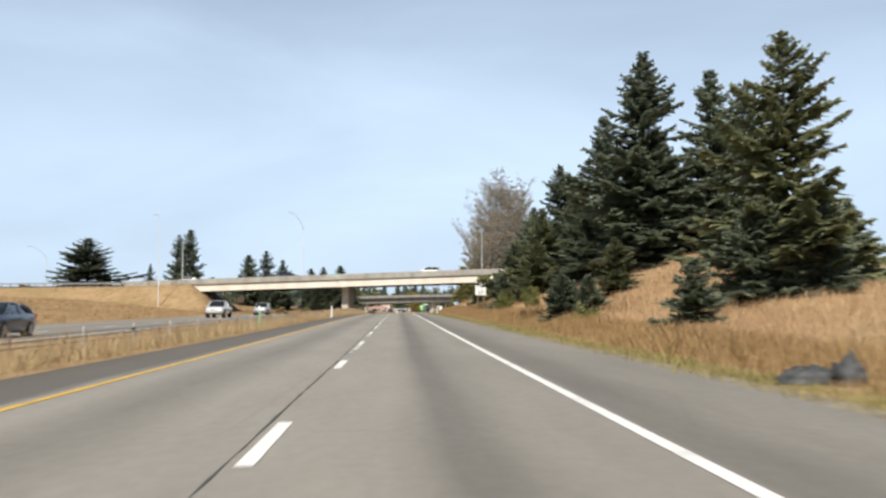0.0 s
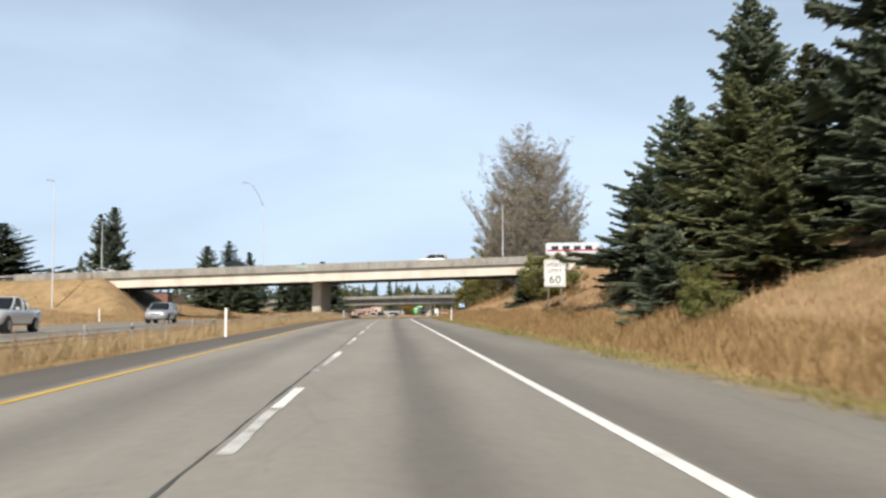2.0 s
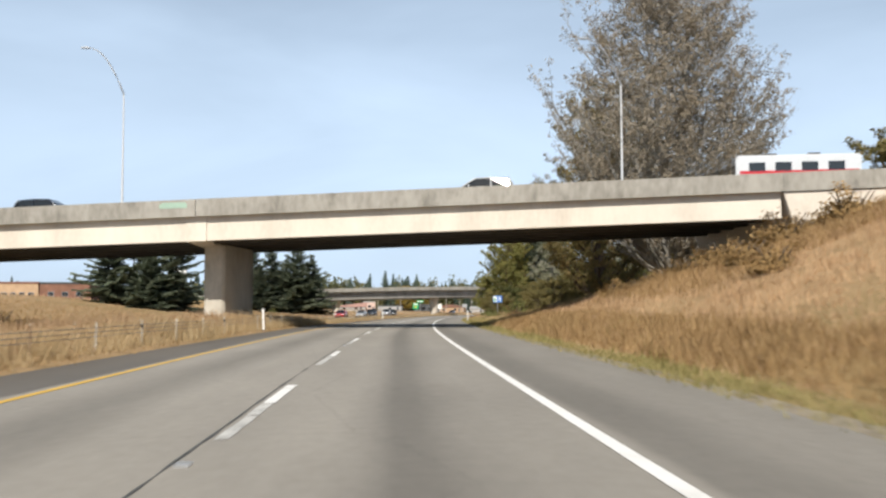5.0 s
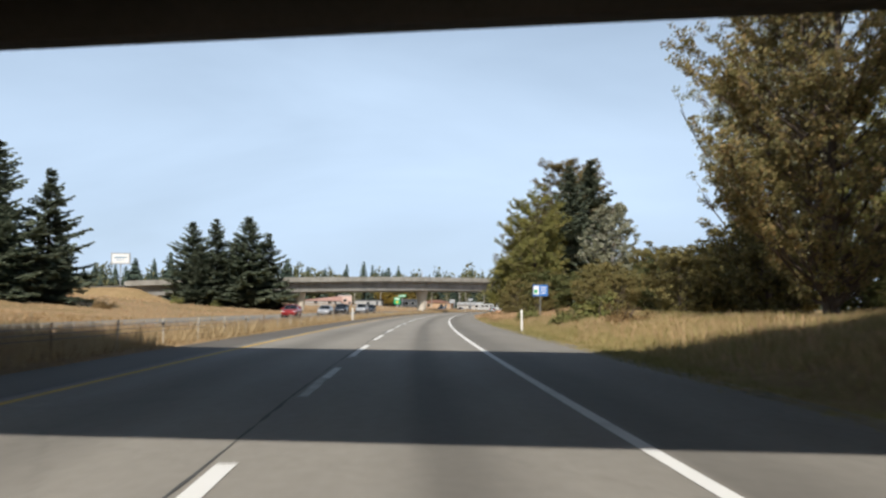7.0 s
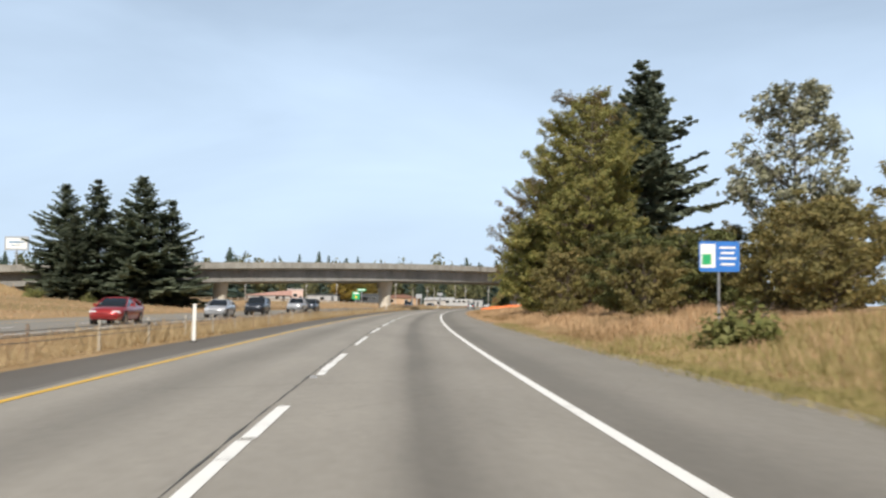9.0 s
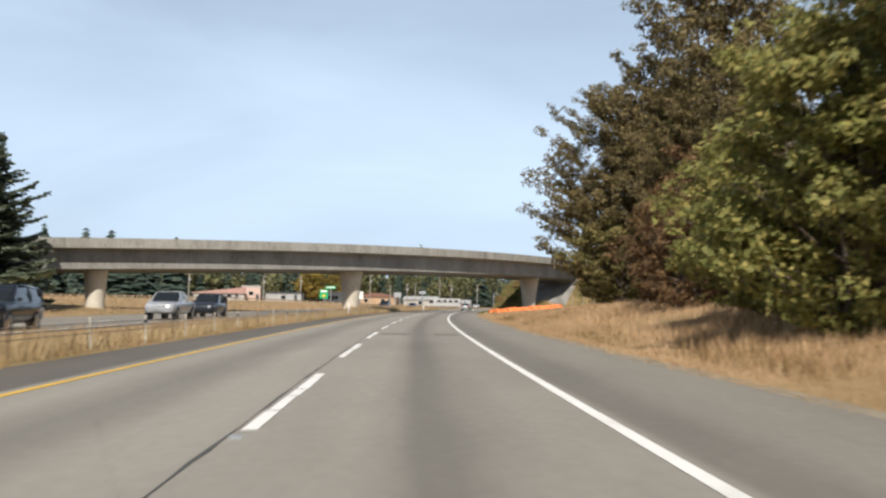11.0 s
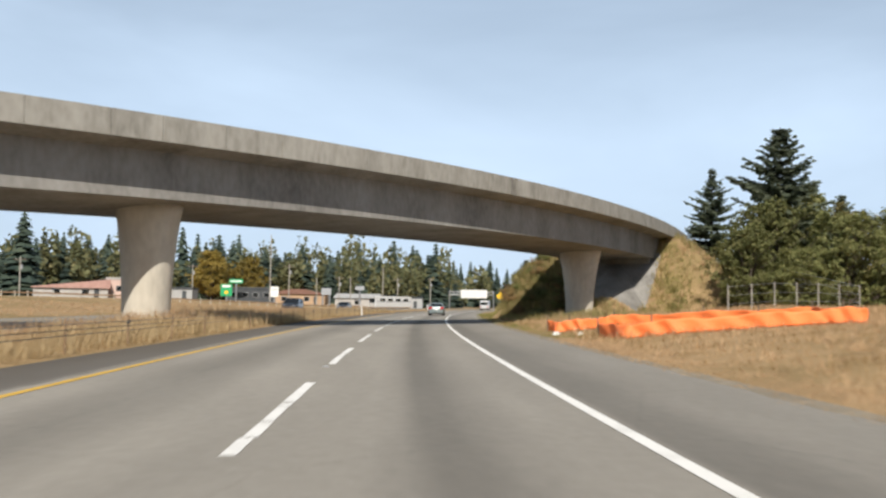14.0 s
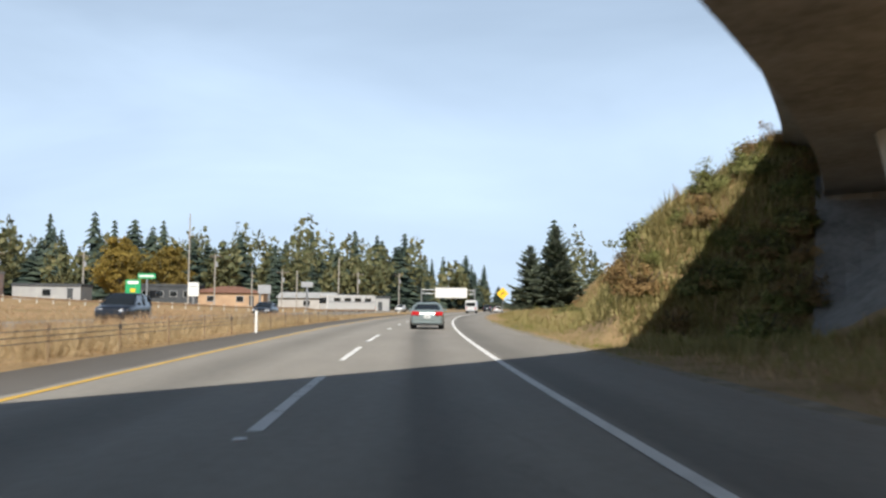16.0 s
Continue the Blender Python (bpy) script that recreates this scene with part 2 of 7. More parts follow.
def roadway(name, stops, lo, hi):
    """Worn pavement: wheel tracks, oil strip and shoulder tone run along the road (UV: metres across, metres along)."""
    m, nt, b = nodes(name)
    uv = nt.nodes.new("ShaderNodeUVMap")
    sp = nt.nodes.new("ShaderNodeSeparateXYZ")
    nt.links.new(uv.outputs["UV"], sp.inputs["Vector"])
    wob = nt.nodes.new("ShaderNodeTexNoise")
    wob.inputs["Scale"].default_value, wob.inputs["Detail"].default_value = 0.35, 4
    mpw = nt.nodes.new("ShaderNodeMapping")
    mpw.inputs["Scale"].default_value = (1.0, 0.12, 1)
    nt.links.new(uv.outputs["UV"], mpw.inputs["Vector"])
    nt.links.new(mpw.outputs["Vector"], wob.inputs["Vector"])
    ad = nt.nodes.new("ShaderNodeMath")
    ad.operation = "MULTIPLY_ADD"
    ad.inputs[1].default_value = 0.5
    nt.links.new(wob.outputs["Fac"], ad.inputs[0])
    nt.links.new(sp.outputs["X"], ad.inputs[2])
    mr = nt.nodes.new("ShaderNodeMapRange")
    mr.inputs["From Min"].default_value, mr.inputs["From Max"].default_value = lo + 0.25, hi + 0.25
    nt.links.new(ad.outputs["Value"], mr.inputs["Value"])
    r = ramp(nt, [((u - lo) / (hi - lo), c) for u, c in stops])
    nt.links.new(mr.outputs["Result"], r.inputs["Fac"])
    big, fine = nt.nodes.new("ShaderNodeTexNoise"), nt.nodes.new("ShaderNodeTexNoise")
    mp = nt.nodes.new("ShaderNodeMapping")
    mp.inputs["Scale"].default_value = (1.0, 0.18, 1)
    nt.links.new(uv.outputs["UV"], mp.inputs["Vector"])
    nt.links.new(mp.outputs["Vector"], big.inputs["Vector"])
    nt.links.new(uv.outputs["UV"], fine.inputs["Vector"])
    big.inputs["Scale"].default_value, big.inputs["Detail"].default_value = 0.9, 6
    fine.inputs["Scale"].default_value, fine.inputs["Detail"].default_value, fine.inputs["Roughness"].default_value = 5.0, 8, 0.75
    m1 = nt.nodes.new("ShaderNodeMapRange")
    m1.inputs["From Min"].default_value, m1.inputs["From Max"].default_value = 0.25, 0.75
    m1.inputs["To Min"].default_value, m1.inputs["To Max"].default_value = 0.91, 1.09
    m2 = nt.nodes.new("ShaderNodeMapRange")
    m2.inputs["From Min"].default_value, m2.inputs["From Max"].default_value = 0.25, 0.75
    m2.inputs["To Min"].default_value, m2.inputs["To Max"].default_value = 0.84, 1.16
    nt.links.new(big.outputs["Fac"], m1.inputs["Value"])
    nt.links.new(fine.outputs["Fac"], m2.inputs["Value"])
    mul = nt.nodes.new("ShaderNodeMath")
    mul.operation = "MULTIPLY"
    nt.links.new(m1.outputs["Result"], mul.inputs[0])
    nt.links.new(m2.outputs["Result"], mul.inputs[1])
    # thin hairline cracks, broken up by noise
    vor = nt.nodes.new("ShaderNodeTexVoronoi")
    vor.feature = "DISTANCE_TO_EDGE"
    vor.inputs["Scale"].default_value = 0.22
    wrp = nt.nodes.new("ShaderNodeMix")
    wrp.data_type = "RGBA"
    wrp.inputs["Factor"].default_value = 0.25
    nt.links.new(uv.outputs["UV"], wrp.inputs["A"])
    nt.links.new(fine.outputs["Color"], wrp.inputs["B"])
    nt.links.new(wrp.outputs["Result"], vor.inputs["Vector"])
    crk = nt.nodes.new("ShaderNodeMapRange")
    for key, val in (("From Min", 0.0), ("From Max", 0.0035), ("To Min", 0.85), ("To Max", 1.0)):
        crk.inputs[key].default_value = val
    nt.links.new(vor.outputs["Distance"], crk.inputs["Value"])
    # older and newer stretches of pavement, with stains
    old = nt.nodes.new("ShaderNodeTexNoise")
    old.inputs["Scale"].default_value, old.inputs["Detail"].default_value = 0.22, 7
    mpo = nt.nodes.new("ShaderNodeMapping")
    mpo.inputs["Scale"].default_value = (1.0, 0.35, 1)
    nt.links.new(uv.outputs["UV"], mpo.inputs["Vector"])
    nt.links.new(mpo.outputs["Vector"], old.inputs["Vector"])
    m3 = nt.nodes.new("ShaderNodeMapRange")
    for key, val in (("From Min", 0.3), ("From Max", 0.7), ("To Min", 0.94), ("To Max", 1.06)):
        m3.inputs[key].default_value = val
    nt.links.new(old.outputs["Fac"], m3.inputs["Value"])
    mul2, mul3 = nt.nodes.new("ShaderNodeMath"), nt.nodes.new("ShaderNodeMath")
    mul2.operation = mul3.operation = "MULTIPLY"
    nt.links.new(mul.outputs["Value"], mul2.inputs[0])
    nt.links.new(crk.outputs["Result"], mul2.inputs[1])
    nt.links.new(mul2.outputs["Value"], mul3.inputs[0])
    nt.links.new(m3.outputs["Result"], mul3.inputs[1])
    hs = nt.nodes.new("ShaderNodeHueSaturation")
    nt.links.new(r.outputs["Color"], hs.inputs["Color"])
    nt.links.new(mul3.outputs["Value"], hs.inputs["Value"])
    nt.links.new(hs.outputs["Color"], b.inputs["Base Color"])
    b.inputs["Roughness"].default_value, b.inputs["Specular IOR Level"].default_value = 0.82, 0.3
    bp = nt.nodes.new("ShaderNodeBump")
    bp.inputs["Strength"].default_value, bp.inputs["Distance"].default_value = 0.25, 0.01
    nt.links.new(fine.outputs["Fac"], bp.inputs["Height"])
    nt.links.new(bp.outputs["Normal"], b.inputs["Normal"])
    return m


def tone(v, warm=1.0):
    return (v * 1.085 * warm, v, v * 0.865 / warm)


M = {}
M["lane"] = roadway("worn_concrete_lanes", [(-5.8, (0.115, 0.1, 0.082)), (-4.0, (0.125, 0.113, 0.097)), (-3.8, tone(0.245)), (-3.0, tone(0.25)), (-2.5, tone(0.2)), (-2.05, tone(0.178)), (-1.6, tone(0.205)), (-1.1, tone(0.255)), (-0.1, tone(0.245)), (1.1, tone(0.25)), (1.42, tone(0.215)), (1.68, tone(0.15)), (1.95, tone(0.152)), (2.3, tone(0.2)), (2.8, tone(0.235)), (3.7, tone(0.225)), (3.85, tone(0.15)), (4.4, tone(0.158)), (4.9, tone(0.195)), (5.7, tone(0.215)), (7.3, tone(0.25))], -5.8, 7.3)
M["lane2"] = roadway("opposite_lanes", [(-23.6, tone(0.2)), (-21, tone(0.22)), (-19, tone(0.19)), (-17, tone(0.22)), (-15, tone(0.19)), (-13.6, tone(0.2)), (-12, tone(0.13))], -23.6, -12)
M["deck_asphalt"] = surface("deck_asphalt", [(0.3, (0.06, 0.06, 0.06)), (0.7, (0.1, 0.1, 0.095))], 0.5, 40)
M["line_white"] = surface("line_paint_white", [(0.25, (0.5, 0.49, 0.46)), (0.45, (0.74, 0.73, 0.7)), (0.8, (0.8, 0.79, 0.76))], 1.2, 25, 0.7, 0.1)
M["line_worn"] = surface("line_paint_worn", [(0.32, (0.24, 0.235, 0.22)), (0.5, (0.5, 0.49, 0.46)), (0.7, (0.66, 0.65, 0.62))], 3.0, 25, 0.7, 0.1, fine_mix=0.4)
M["line_yellow"] = surface("line_paint_yellow", [(0.25, (0.42, 0.27, 0.06)), (0.5, (0.62, 0.38, 0.05)), (0.8, (0.68, 0.43, 0.07))], 1.2, 25, 0.7, 0.1)
M["tar"] = surface("joint_tar", [(0.3, (0.05, 0.05, 0.048)), (0.7, (0.1, 0.1, 0.095))], 3, 30, 0.8, 0.1)
M["concrete"] = surface("weathered_concrete", [(0.28, (0.135, 0.125, 0.108)), (0.42, (0.24, 0.226, 0.198)), (0.55, (0.315, 0.298, 0.264)), (0.75, (0.39, 0.372, 0.335))], 0.55, 3.5, 0.88, 0.3, streak=(1, 1, 0.45), fine_mix=0.4)
M["concrete_pale"] = surface("cream_painted_concrete", [(0.25, (0.46, 0.405, 0.335)), (0.5, (0.61, 0.55, 0.47)), (0.8, (0.7, 0.635, 0.55))], 0.4, 6.0, 0.8, 0.15, streak=(1, 1, 0.4))
M["concrete_column"] = surface("smooth_cream_concrete", [(0.28, (0.36, 0.325, 0.27)), (0.45, (0.48, 0.44, 0.37)), (0.6, (0.57, 0.525, 0.445)), (0.8, (0.63, 0.585, 0.5))], 0.45, 4.0, 0.85, 0.2, streak=(1, 1, 0.45), fine_mix=0.35)
# Dark tone puts the shade under the first overpass into slab and girders.
M["concrete_dark"] = surface("underdeck_shade_concrete", [(0.25, (0.045, 0.042, 0.038)), (0.7, (0.09, 0.084, 0.076))], 0.4, 6.0, 0.9, 0.2)
M["ground"] = None
M["concrete_girder"] = surface("formed_concrete", [(0.28, (0.13, 0.121, 0.11)), (0.45, (0.217, 0.206, 0.189)), (0.6, (0.272, 0.26, 0.24)), (0.8, (0.335, 0.322, 0.3))], 0.5, 4.0, 0.88, 0.25, streak=(1, 1, 0.5), fine_mix=0.35)
M["steel"] = plain("galvanised_steel", (0.42, 0.43, 0.44), 0.45, 0.8, vary=0.12)
M["lamp_grey"] = plain("pale_galvanised_steel", (0.62, 0.63, 0.64), 0.5, 0.15, vary=0.08)
M["wood"] = surface("weathered_wood", [(0.3, (0.1, 0.075, 0.055)), (0.7, (0.22, 0.17, 0.125))], 4, 30, 0.85, 0.3, streak=(1, 1, 0.1), coord="obj")
M["pole_grey"] = surface("silvered_wood", [(0.3, (0.26, 0.24, 0.21)), (0.7, (0.42, 0.39, 0.35))], 4, 30, 0.85, 0.3, streak=(1, 1, 0.1), coord="obj")
M["white"] = plain("white_plastic", (0.72, 0.71, 0.68), 0.5, vary=0.08)
M["black"] = plain("black_plastic", (0.025, 0.025, 0.027), 0.5)
M["tyre"] = plain("tyre_rubber", (0.02, 0.02, 0.021), 0.85)
M["rim"] = plain("alloy_rim", (0.4, 0.41, 0.42), 0.3, 0.9)
M["glass"] = plain("dark_car_glass", (0.015, 0.018, 0.02), 0.06, 0.0, 0.6, 0.0)
M["red_light"] = plain("red_lamp_lens", (0.5, 0.02, 0.025), 0.15, 0.0, 0.8)
M["clear_light"] = plain("headlamp_lens", (0.75, 0.77, 0.8), 0.12, 0.2, 0.8)
M["sign_white"] = plain("sign_face_white", (0.74, 0.74, 0.71), 0.45, vary=0.04)
M["sign_black"] = plain("sign_lettering_black", (0.02, 0.02, 0.02), 0.5)
M["sign_blue"] = plain("sign_face_blue", (0.03, 0.16, 0.5), 0.45)
M["sign_pale_blue"] = plain("faded_blue_lettering", (0.2, 0.34, 0.5), 0.5)
M["sign_green"] = plain("sign_face_green", (0.02, 0.33, 0.12), 0.45)
M["sign_yellow"] = plain("sign_face_yellow", (0.8, 0.5, 0.02), 0.45)
M["sign_back"] = plain("sign_back_aluminium", (0.48, 0.49, 0.5), 0.4, 0.7)
M["orange"] = surface("orange_safety_netting", [(0.3, (0.86, 0.19, 0.05)), (0.6, (0.95, 0.25, 0.075)), (0.8, (0.97, 0.32, 0.11))], 1.5, 30, 0.6, 0.4)
M["bark"] = surface("bark", [(0.3, (0.06, 0.045, 0.035)), (0.7, (0.15, 0.12, 0.095))], 3, 20, 0.9, 0.5, streak=(1, 1, 0.2))
M["bark_pale"] = surface("pale_bark", [(0.3, (0.2, 0.185, 0.16)), (0.7, (0.4, 0.38, 0.34))], 3, 20, 0.9, 0.4, streak=(1, 1, 0.25))
M["needles"] = foliage("conifer_needles", [(0.15, (0.115, 0.14, 0.1)), (0.5, (0.205, 0.238, 0.165)), (0.85, (0.3, 0.33, 0.225))], 0.5)
M["needles_olive"] = foliage("olive_needles", [(0.15, (0.115, 0.13, 0.07)), (0.5, (0.205, 0.22, 0.12)), (0.85, (0.31, 0.31, 0.17))], 0.45)
M["leaf_green"] = foliage("autumn_green_leaves", [(0.12, (0.135, 0.15, 0.048)), (0.45, (0.25, 0.25, 0.078)), (0.72, (0.37, 0.32, 0.105)), (0.95, (0.48, 0.32, 0.12))], 0.4)
M["leaf_dark"] = foliage("dark_green_leaves", [(0.1, (0.055, 0.068, 0.026)), (0.5, (0.115, 0.125, 0.045)), (0.85, (0.19, 0.18, 0.065)), (0.97, (0.28, 0.2, 0.08))], 0.35)
M["leaf_brown"] = foliage("browning_leaves", [(0.1, (0.125, 0.118, 0.05)), (0.4, (0.235, 0.21, 0.08)), (0.7, (0.34, 0.25, 0.105)), (0.93, (0.42, 0.245, 0.115))], 0.4)
M["leaf_umber"] = foliage("umber_autumn_leaves", [(0.1, (0.085, 0.068, 0.034)), (0.4, (0.175, 0.142, 0.062)), (0.7, (0.27, 0.205, 0.088)), (0.95, (0.42, 0.33, 0.2))], 0.38)
M["leaf_rust"] = foliage("rusty_thicket_leaves", [(0.1, (0.08, 0.052, 0.028)), (0.45, (0.165, 0.096, 0.046)), (0.8, (0.25, 0.155, 0.07)), (0.97, (0.33, 0.26, 0.1))], 0.35)
M["leaf_olive"] = foliage("olive_brown_leaves", [(0.1, (0.095, 0.088, 0.036)), (0.4, (0.175, 0.158, 0.058)), (0.7, (0.26, 0.21, 0.08)), (0.95, (0.37, 0.25, 0.1))], 0.38)
M["leaf_grey"] = foliage("dry_poplar_leaves", [(0.1, (0.2, 0.165, 0.115)), (0.5, (0.32, 0.27, 0.2)), (0.9, (0.46, 0.41, 0.33))], 0.4)
M["leaf_silver"] = foliage("silvery_leaves", [(0.1, (0.17, 0.175, 0.1)), (0.5, (0.31, 0.305, 0.19)), (0.75, (0.46, 0.45, 0.34)), (0.95, (0.62, 0.62, 0.54))], 0.35)
M["leaf_yellow"] = foliage("yellow_leaves", [(0.1, (0.16, 0.125, 0.03)), (0.5, (0.3, 0.22, 0.05)), (0.9, (0.4, 0.29, 0.07))], 0.35)
M["bush"] = foliage("shrub_leaves", [(0.1, (0.1, 0.118, 0.034)), (0.5, (0.2, 0.21, 0.068)), (0.9, (0.33, 0.295, 0.11))], 0.38)
M["bush_brown"] = foliage("dry_shrub", [(0.1, (0.13, 0.082, 0.034)), (0.5, (0.26, 0.168, 0.068)), (0.9, (0.39, 0.265, 0.12))], 0.3)
M["leaf_fresh"] = foliage("fresh_green_leaves", [(0.1, (0.095, 0.11, 0.038)), (0.5, (0.19, 0.2, 0.072)), (0.9, (0.31, 0.28, 0.115))], 0.4)
M["leaf_far"] = foliage("distant_leaves", [(0.1, (0.08, 0.09, 0.045)), (0.5, (0.145, 0.15, 0.07)), (0.9, (0.24, 0.21, 0.1))], 0.3)
M["needles_far"] = foliage("distant_needles", [(0.15, (0.03, 0.048, 0.042)), (0.5, (0.058, 0.082, 0.064)), (0.85, (0.1, 0.125, 0.085))], 0.2)
M["grass_dry"] = foliage("dry_grass_blades", [(0.25, (0.43, 0.28, 0.158)), (0.5, (0.53, 0.363, 0.215)), (0.75, (0.6, 0.427, 0.262))], 0.4, 0.7, 0.35, 0.68)
M["grass_pale"] = foliage("pale_straw", [(0.2, (0.5, 0.37, 0.2)), (0.5, (0.58, 0.44, 0.25)), (0.8, (0.64, 0.5, 0.3))], 0.45, 0.7, 0.2, 0.5)
M["grass_green"] = foliage("green_grass_blades", [(0.1, (0.08, 0.09, 0.02)), (0.5, (0.16, 0.165, 0.04)), (0.9, (0.29, 0.26, 0.09))], 0.3, 0.7, 0.2, 0.6)
M["grass_olive"] = foliage("yellow_green_grass", [(0.2, (0.26, 0.24, 0.09)), (0.5, (0.36, 0.31, 0.125)), (0.8, (0.47, 0.38, 0.18))], 0.35, 0.7, 0.3, 0.65)
M["grass_weed"] = foliage("rusty_weeds", [(0.2, (0.2, 0.125, 0.058)), (0.5, (0.3, 0.195, 0.09)), (0.8, (0.38, 0.26, 0.125))], 0.25, 0.8)


def ground_material():
    m, nt, b = nodes("dry_grass_ground")
    pos = nt.nodes.new("ShaderNodeNewGeometry").outputs["Position"]
    ns = []
    for sc, det in ((0.05, 4), (0.6, 5), (9.0, 4)):
        n = nt.nodes.new("ShaderNodeTexNoise")
        n.inputs["Scale"].default_value, n.inputs["Detail"].default_value = sc, det
        nt.links.new(pos, n.inputs["Vector"])
        ns.append(n)
    r1 = ramp(nt, [(0.3, (0.2, 0.138, 0.07)), (0.45, (0.3, 0.205, 0.107)), (0.6, (0.385, 0.265, 0.145)), (0.75, (0.32, 0.22, 0.117))])
    r2 = ramp(nt, [(0.3, (0.17, 0.13, 0.06)), (0.7, (0.29, 0.21, 0.1))])
    mx = nt.nodes.new("ShaderNodeMix")
    mx.inputs["Factor"].default_value = 0.4
    nt.links.new(ns[1].outputs["Fac"], mx.inputs["A"])
    nt.links.new(ns[2].outputs["Fac"], mx.inputs["B"])
    nt.links.new(mx.outputs["Result"], r1.inputs["Fac"])
    nt.links.new(ns[2].outputs["Fac"], r2.inputs["Fac"])
    f = nt.nodes.new("ShaderNodeMapRange")
    f.inputs["From Min"].default_value, f.inputs["From Max"].default_value, f.inputs["To Max"].default_value = 0.44, 0.64, 0.85
    nt.links.new(ns[0].outputs["Fac"], f.inputs["Value"])
    cm = nt.nodes.new("ShaderNodeMix")
    cm.data_type = "RGBA"
    nt.links.new(f.outputs["Result"], cm.inputs["Factor"])
    nt.links.new(r1.outputs["Color"], cm.inputs["A"])
    nt.links.new(r2.outputs["Color"], cm.inputs["B"])
    nt.links.new(cm.outputs["Result"], b.inputs["Base Color"])
    b.inputs["Roughness"].default_value, b.inputs["Specular IOR Level"].default_value = 0.95, 0.1
    bp = nt.nodes.new("ShaderNodeBump")
    bp.inputs["Strength"].default_value, bp.inputs["Distance"].default_value = 0.5, 0.08
    nt.links.new(ns[2].outputs["Fac"], bp.inputs["Height"])
    nt.links.new(bp.outputs["Normal"], b.inputs["Normal"])
    return m


M["ground"] = ground_material()
M["gravel"] = surface("gravel_edge", [(0.3, (0.16, 0.135, 0.1)), (0.7, (0.32, 0.275, 0.21))], 1.5, 35, 0.95, 0.6)


# ---- mesh helpers ----
class Geo:
    """Gathers vertices and faces for one mesh."""

    def __init__(self):
        self.v, self.f = [], []

    def add(self, verts, faces):
        o = len(self.v)
        self.v.extend(tuple(p) for p in verts)
        self.f.extend(tuple(i + o for i in q) for q in faces)

    def box(self, size, m=Matrix(), taper=1.0):
        x, y, z = (s / 2 for s in size)
        vs = [m @ Vector((a * x * (taper if c > 0 else 1), b * y * (taper if c > 0 else 1), c * z)) for c in (-1, 1) for a, b in ((-1, -1), (1, -1), (1, 1), (-1, 1))]
        self.add(vs, [(3, 2, 1, 0), (4, 5, 6, 7), (0, 1, 5, 4), (1, 2, 6, 5), (2, 3, 7, 6), (3, 0, 4, 7)])

    def tube(self, pts, radii, n=8, cap=True):
        rings = []
        for i, p in enumerate(pts):
            p = Vector(p)
            d = (Vector(pts[min(i + 1, len(pts) - 1)]) - Vector(pts[max(i - 1, 0)])).normalized()
            a = d.cross(Vector((0, 0, 1)) if abs(d.z) < 0.9 else Vector((1, 0, 0))).normalized()
            b = d.cross(a)
            rings.append([p + (a * math.cos(t) + b * math.sin(t)) * radii[i] for t in (2 * math.pi * k / n for k in range(n))])
        self.loft(rings, cap)

    def loft(self, rings, cap=True, closed=True):
        n = len(rings[0])
        fs = [(i * n + k, i * n + (k + 1) % n, (i + 1) * n + (k + 1) % n, (i + 1) * n + k) for i in range(len(rings) - 1) for k in range(n if closed else n - 1)]
        if cap:
            fs += [tuple(range(n - 1, -1, -1)), tuple(range((len(rings) - 1) * n, len(rings) * n))]
        self.add([p for r in rings for p in r], fs)

    def mesh(self, name, mat, smooth=False):
        me = bpy.data.meshes.new(name)
        me.from_pydata(self.v, [], self.f)
        me.materials.append(mat)
        if smooth:
            me.polygons.foreach_set("use_smooth", [True] * len(me.polygons))
        me.update()
        return me


def fast_mesh(name, verts, faces, mat, smooth=False):
    """A mesh from numpy arrays; faces all with the same number of corners."""
    me = bpy.data.meshes.new(name)
    nv, nf, k = len(verts), len(faces), faces.shape[1]
    me.vertices.add(nv)
    me.vertices.foreach_set("co", np.ascontiguousarray(verts, dtype=np.float32).ravel())
    me.loops.add(nf * k)
    me.loops.foreach_set("vertex_index", np.ascontiguousarray(faces, dtype=np.int32).ravel())
    me.polygons.add(nf)
    me.polygons.foreach_set("loop_start", np.arange(0, nf * k, k, dtype=np.int32))
    me.polygons.foreach_set("use_smooth", np.full(nf, smooth))
    me.materials.append(mat)
    me.update(calc_edges=True)
    return me


def bevelled(me, w, seg=2):
    bm = bmesh.new()
    bm.from_mesh(me)
    bmesh.ops.recalc_face_normals(bm, faces=bm.faces)
    bmesh.ops.bevel(bm, geom=[e for e in bm.edges if len(e.link_faces) == 2 and e.calc_face_angle(0) > 0.5], offset=w, segments=seg, affect="EDGES", clamp_overlap=True)
    bm.to_mesh(me)
    bm.free()
    return me


def part(name, geo, mat, parent, label="", smooth=False, bevel=0.0):
    """Links a Geo, or a ready mesh, as one part under a thing."""
    me = geo.mesh(name, mat, smooth) if isinstance(geo, Geo) else geo
    if bevel:
        bevelled(me, bevel)
    ob = new(name, me)
    ob.parent = parent
    if label:
        ob["label"] = label
    return ob


def thing(name, label, category, group="", kind="", m=None):
    ob = new(name)
    ob.empty_display_size = 0.2
    if m is not None:
        ob.matrix_world = m
    return tagged(ob, label, category, group, kind)


def piece(name, me, label, category="", kind="structure", group=""):
    return tagged(new(name, me), label, category, group, kind)


